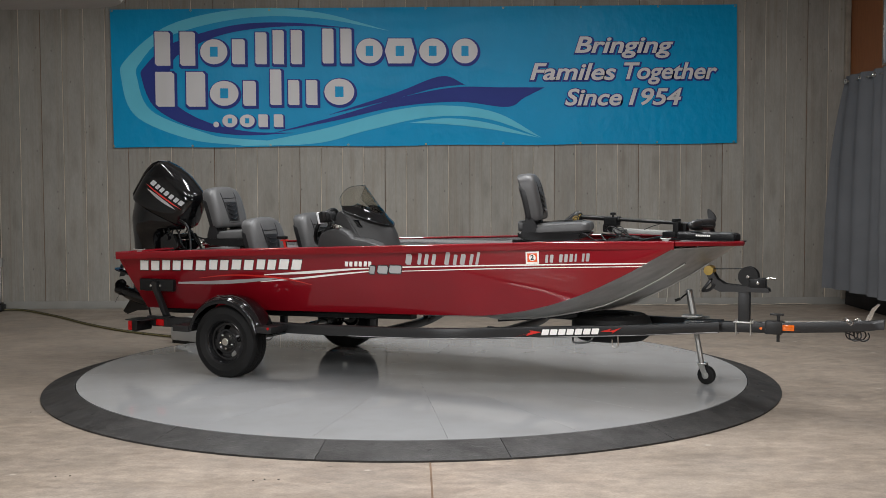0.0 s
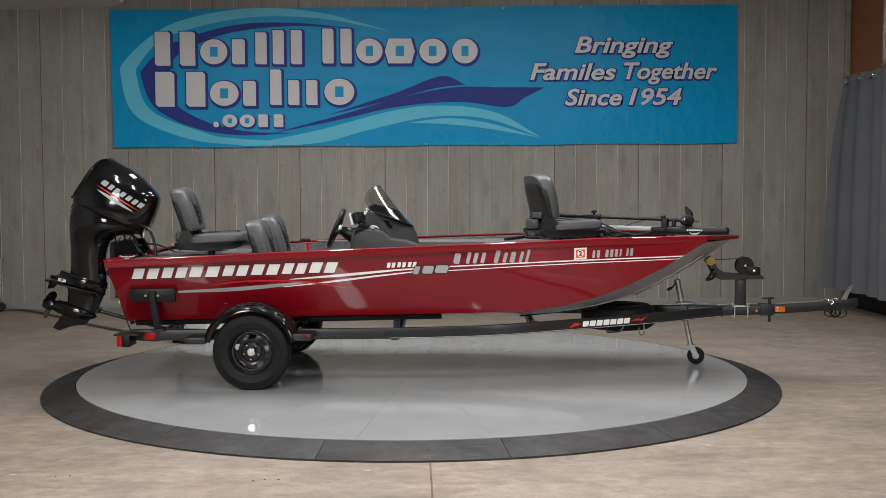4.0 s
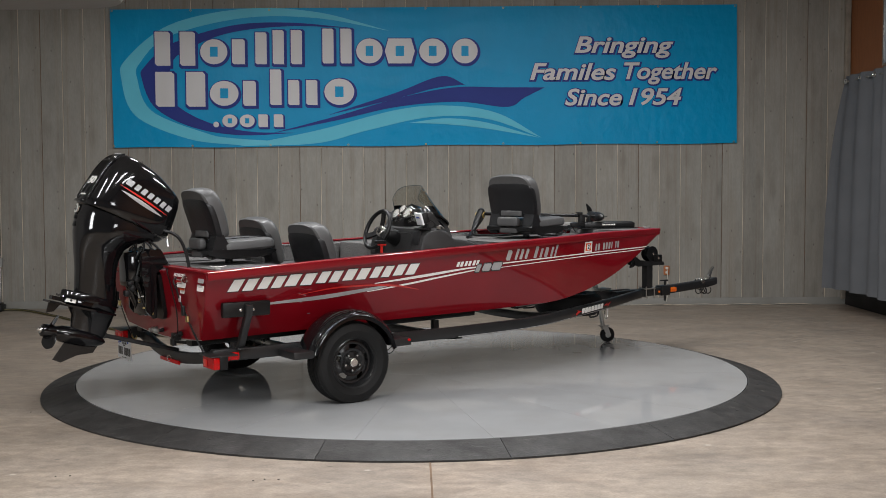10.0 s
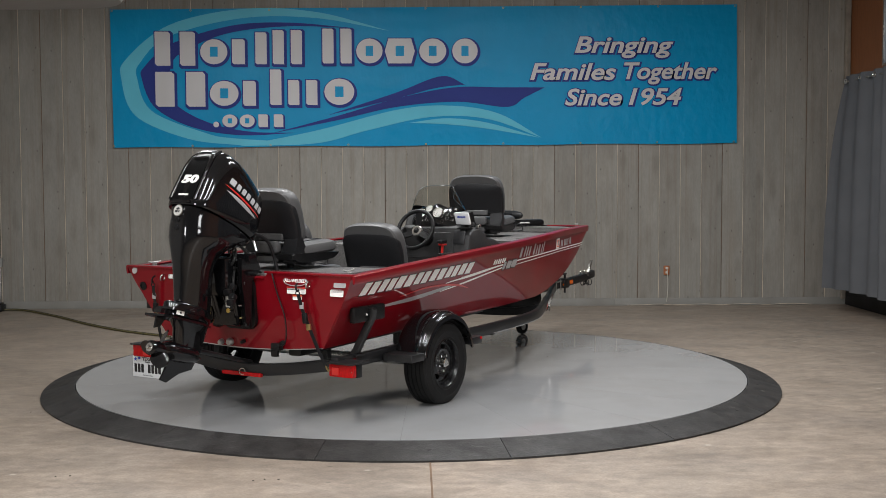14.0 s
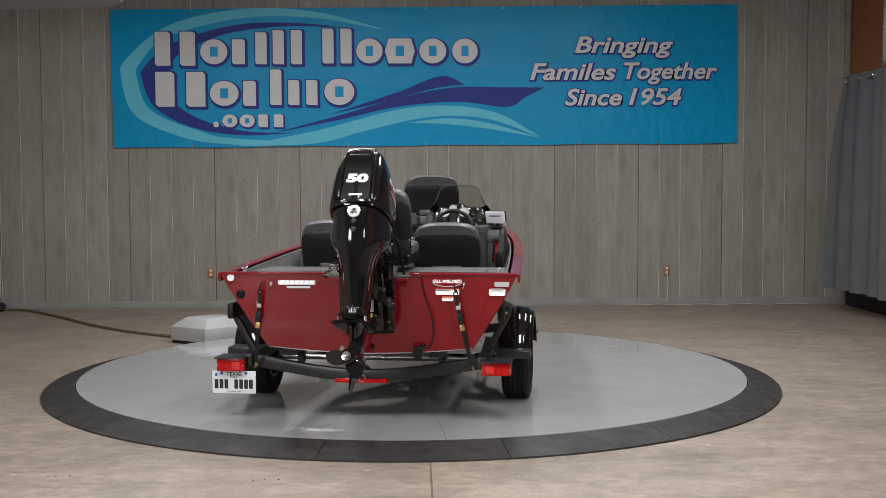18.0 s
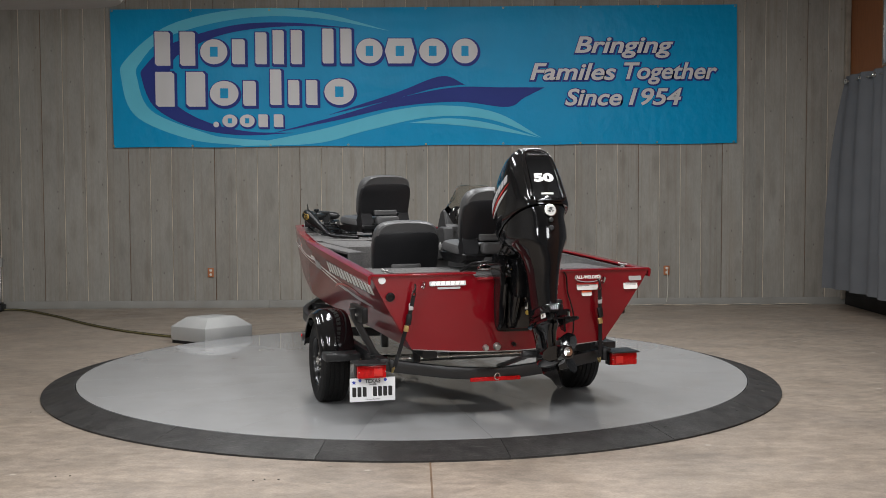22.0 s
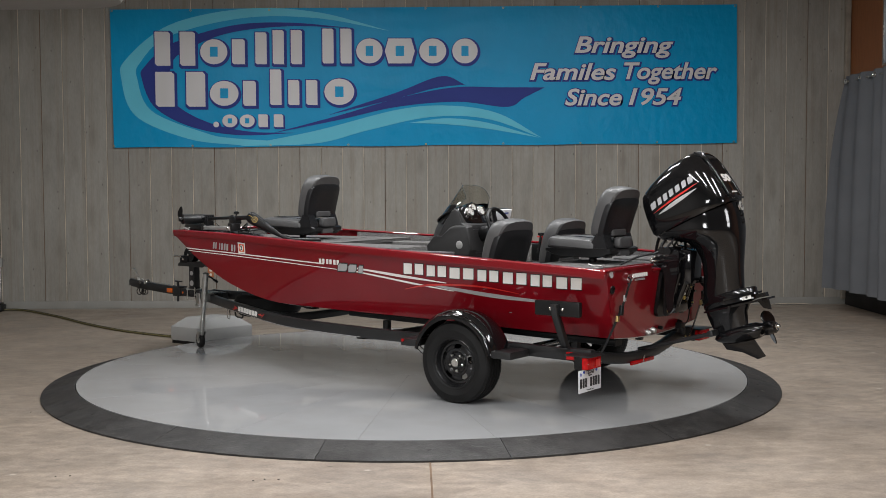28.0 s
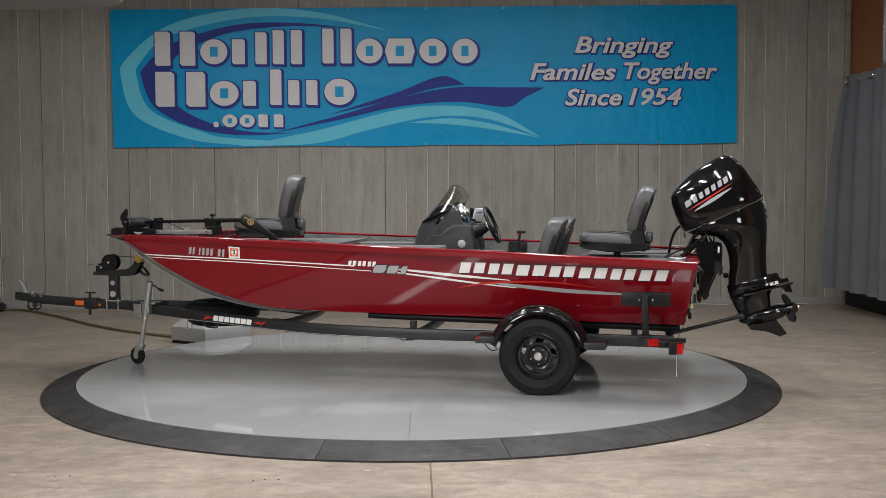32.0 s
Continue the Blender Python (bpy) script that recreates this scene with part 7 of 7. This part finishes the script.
winch = part("winch", bm, SATINB, stand, "black hand winch drum")
for y in (-.048, .048):
    for x, z in ((2.83, .885), (2.905, .84)):
        bm = bmesh.new()
        lathe(bm, (x, y, z), (0, math.copysign(1, y), 0), [(.012, -.005), (.012, .008), (.006, .012)], 12)
        part("bolt", bm, CHROME, winch)
bm = bmesh.new()
tube(bm, [(2.90, .055, .85), (2.97, .065, .87), (3.02, .07, .865)], .008, 8, 3)
part("winch_handle", bm, CHROME, winch)
bm = bmesh.new()
sweep(bm, [(2.83, 0, .945), (2.60, 0, .935), (2.52, 0, .945)], rect(.045, .004), (0, 0, 1))
part("winch_strap", bm, DARKV, winch)
bm = bmesh.new()
lathe(bm, (2.535, -.06, .925), (0, 1, 0), [(.012, 0), (.036, .003), (.038, .02), (.030, .06), (.038, .10), (.036, .117), (.012, .12)], 26)
part("bow_roller", bm, YELLOW, stand, "yellow bow roller")
bm = bmesh.new()
tube(bm, [(2.56, -.05, .86), (2.52, -.08, .80), (2.50, -.07, .77), (2.55, -.06, .78), (2.58, -.05, .82)], .012, 6)
part("spare_strap", bm, DARKV, stand)
# spare wheel lying on the frame
bm = bmesh.new()
lathe(bm, (1.76, 0, .355), (0, 0, 1), [(.17, .0), (.26, .0), (.30, .03), (.318, .07), (.318, .13), (.30, .175), (.26, .20), (.18, .195), (.17, .17)], 48)
spare = part("spare_tyre", bm, RUBBER, trailer, "black spare tyre lying flat under the bow", 30)
bm = bmesh.new()
lathe(bm, (1.76, 0, .37), (0, 0, 1), [(.172, .0), (.172, .16), (.16, .17), (.11, .13), (.03, .13), (.001, .13)], 36)
part("rim", bm, RIMB, spare)
for y in (-.62, .62):
    bm = bmesh.new()
    s = math.copysign(1, y)
    tube(bm, [(1.60, s * .48, .43), (1.60, s * .48, .385), (1.62, s * .48, .375), (1.71, s * .455, .38), (1.74, s * .44, .41), (1.74, s * .43, .44)], .008, 8, 4)
    part("step_loop", bm, FRAMEB, trailer)
    bm = bmesh.new()
    tube(bm, [(1.88, s * .38, .43), (1.88, s * .38, .345), (1.92, s * .37, .345), (1.92, s * .37, .43)], .005, 8, 3)
    part("wire_clip", bm, CHROME, trailer)
# support bar from the frame to the motor's leg
bm = bmesh.new()
cyl(bm, (-2.14, -.02, .345), (-2.72, -.03, .505), .016, n=14)
box(bm, (-2.73, -.03, .51), (.05, .13, .045), .012, Matrix.Rotation(radians(15), 4, "Y"))
part("motor_support_bar", bm, FRAMEB, trailer, "black support bar that holds up the motor")
# number plate, its number as plain bars
bm = bmesh.new()
box(bm, (-2.235, .888, .250), (.004, .305, .155), .0015)
nplate = part("number_plate", bm, PLATEW, trailer, "white trailer number plate")
NP = Matrix(((0, 0, -1, -2.2380), (-1, 0, 0, .888), (0, 1, 0, .250), (0, 0, 0, 1)))
letters("plate_word", "TEXAS", .036, BLACKDEC, nplate, NP @ Matrix.Translation((0, .055, 0)), 0, .0006, .001)
letters("plate_word", "TRAILER", .014, BLACKDEC, nplate, NP @ Matrix.Translation((0, .033, 0)), 0, .0006, .0003)
letters("plate_word", "The Lone Star State", .012, BLACKDEC, nplate, NP @ Matrix.Translation((0, -.064, 0)), 0, .0006, 0)
for k in range(8):
    if k == 3:
        continue
    bm = bmesh.new()
    slab(bm, mark(-.136 + k * .0345, -.045, .026, .064, 0, .2), -.0008, .0008, NP)
    part("number_bar", bm, BLACKDEC, nplate)
for x in (-.085, .085):
    bm = bmesh.new()
    cyl(bm, NP @ V(x, .062, -.002), NP @ V(x, .062, .004), .010, n=14)
    part("plate_bolt", bm, BLUE, nplate)
bm = bmesh.new()
star = [((.016 if k % 2 == 0 else .007) * math.sin(k * math.pi / 5) - .125, (.016 if k % 2 == 0 else .007) * math.cos(k * math.pi / 5) + .05) for k in range(10)]
slab(bm, star, -.0008, .0008, NP)
part("star", bm, BLUE, nplate)

# ---------------------------------------------------------------- boards of the wall
random.seed(4)
x, k = -6.6575, 0
while x < X1 - 0.07:
    w = 0.2855
    jit = (k * 7 % 5) * 0.0007
    bm = bmesh.new()
    box(bm, (0, 0, 0), (w - 0.006 - jit, 0.024, TOP + 0.02), 0.0015, None, 1)
    ob = part("plank", bm, PLANK, wall_back)
    ob.location = (x + w / 2, WALL + 0.012 + (k * 3 % 4) * 0.0015, TOP / 2 - 0.02)
    bm = bmesh.new()
    box(bm, (0, 0, 0), (0.0048, 0.028, TOP + 0.01))
    ob = part("raw_edge", bm, JOINT if k % 4 == 1 else PALEWOOD, wall_back)
    ob.location = (x + w - 0.001, WALL + (0.0165 if k % 4 == 1 else 0.0130), TOP / 2 - 0.02)
    x += w
    k += 1


# ---------------------------------------------------------------- movement
def motions():
    def deg(t):
        s = t / 32
        return -26.426 + 6.02892 * t - 5.3646 * s * s + 5.3534 * s ** 3

    times = list(range(0, 33))
    rig = [(t, pose(0, 0, 0, 0, 0, deg(t) + 0.9) @ pose(0, -0.012, 0)) for t in times]
    for ob in (boat, motor, troll, pedal):
        walk(ob, rig)
    walk(trailer, [(t, m @ pose(0, 0.018, 0, 0, 0, -1.0)) for t, m in rig])
    walk(table, [(t, pose(0, 0, 0, 0, 0, deg(t))) for t in times])


motions()
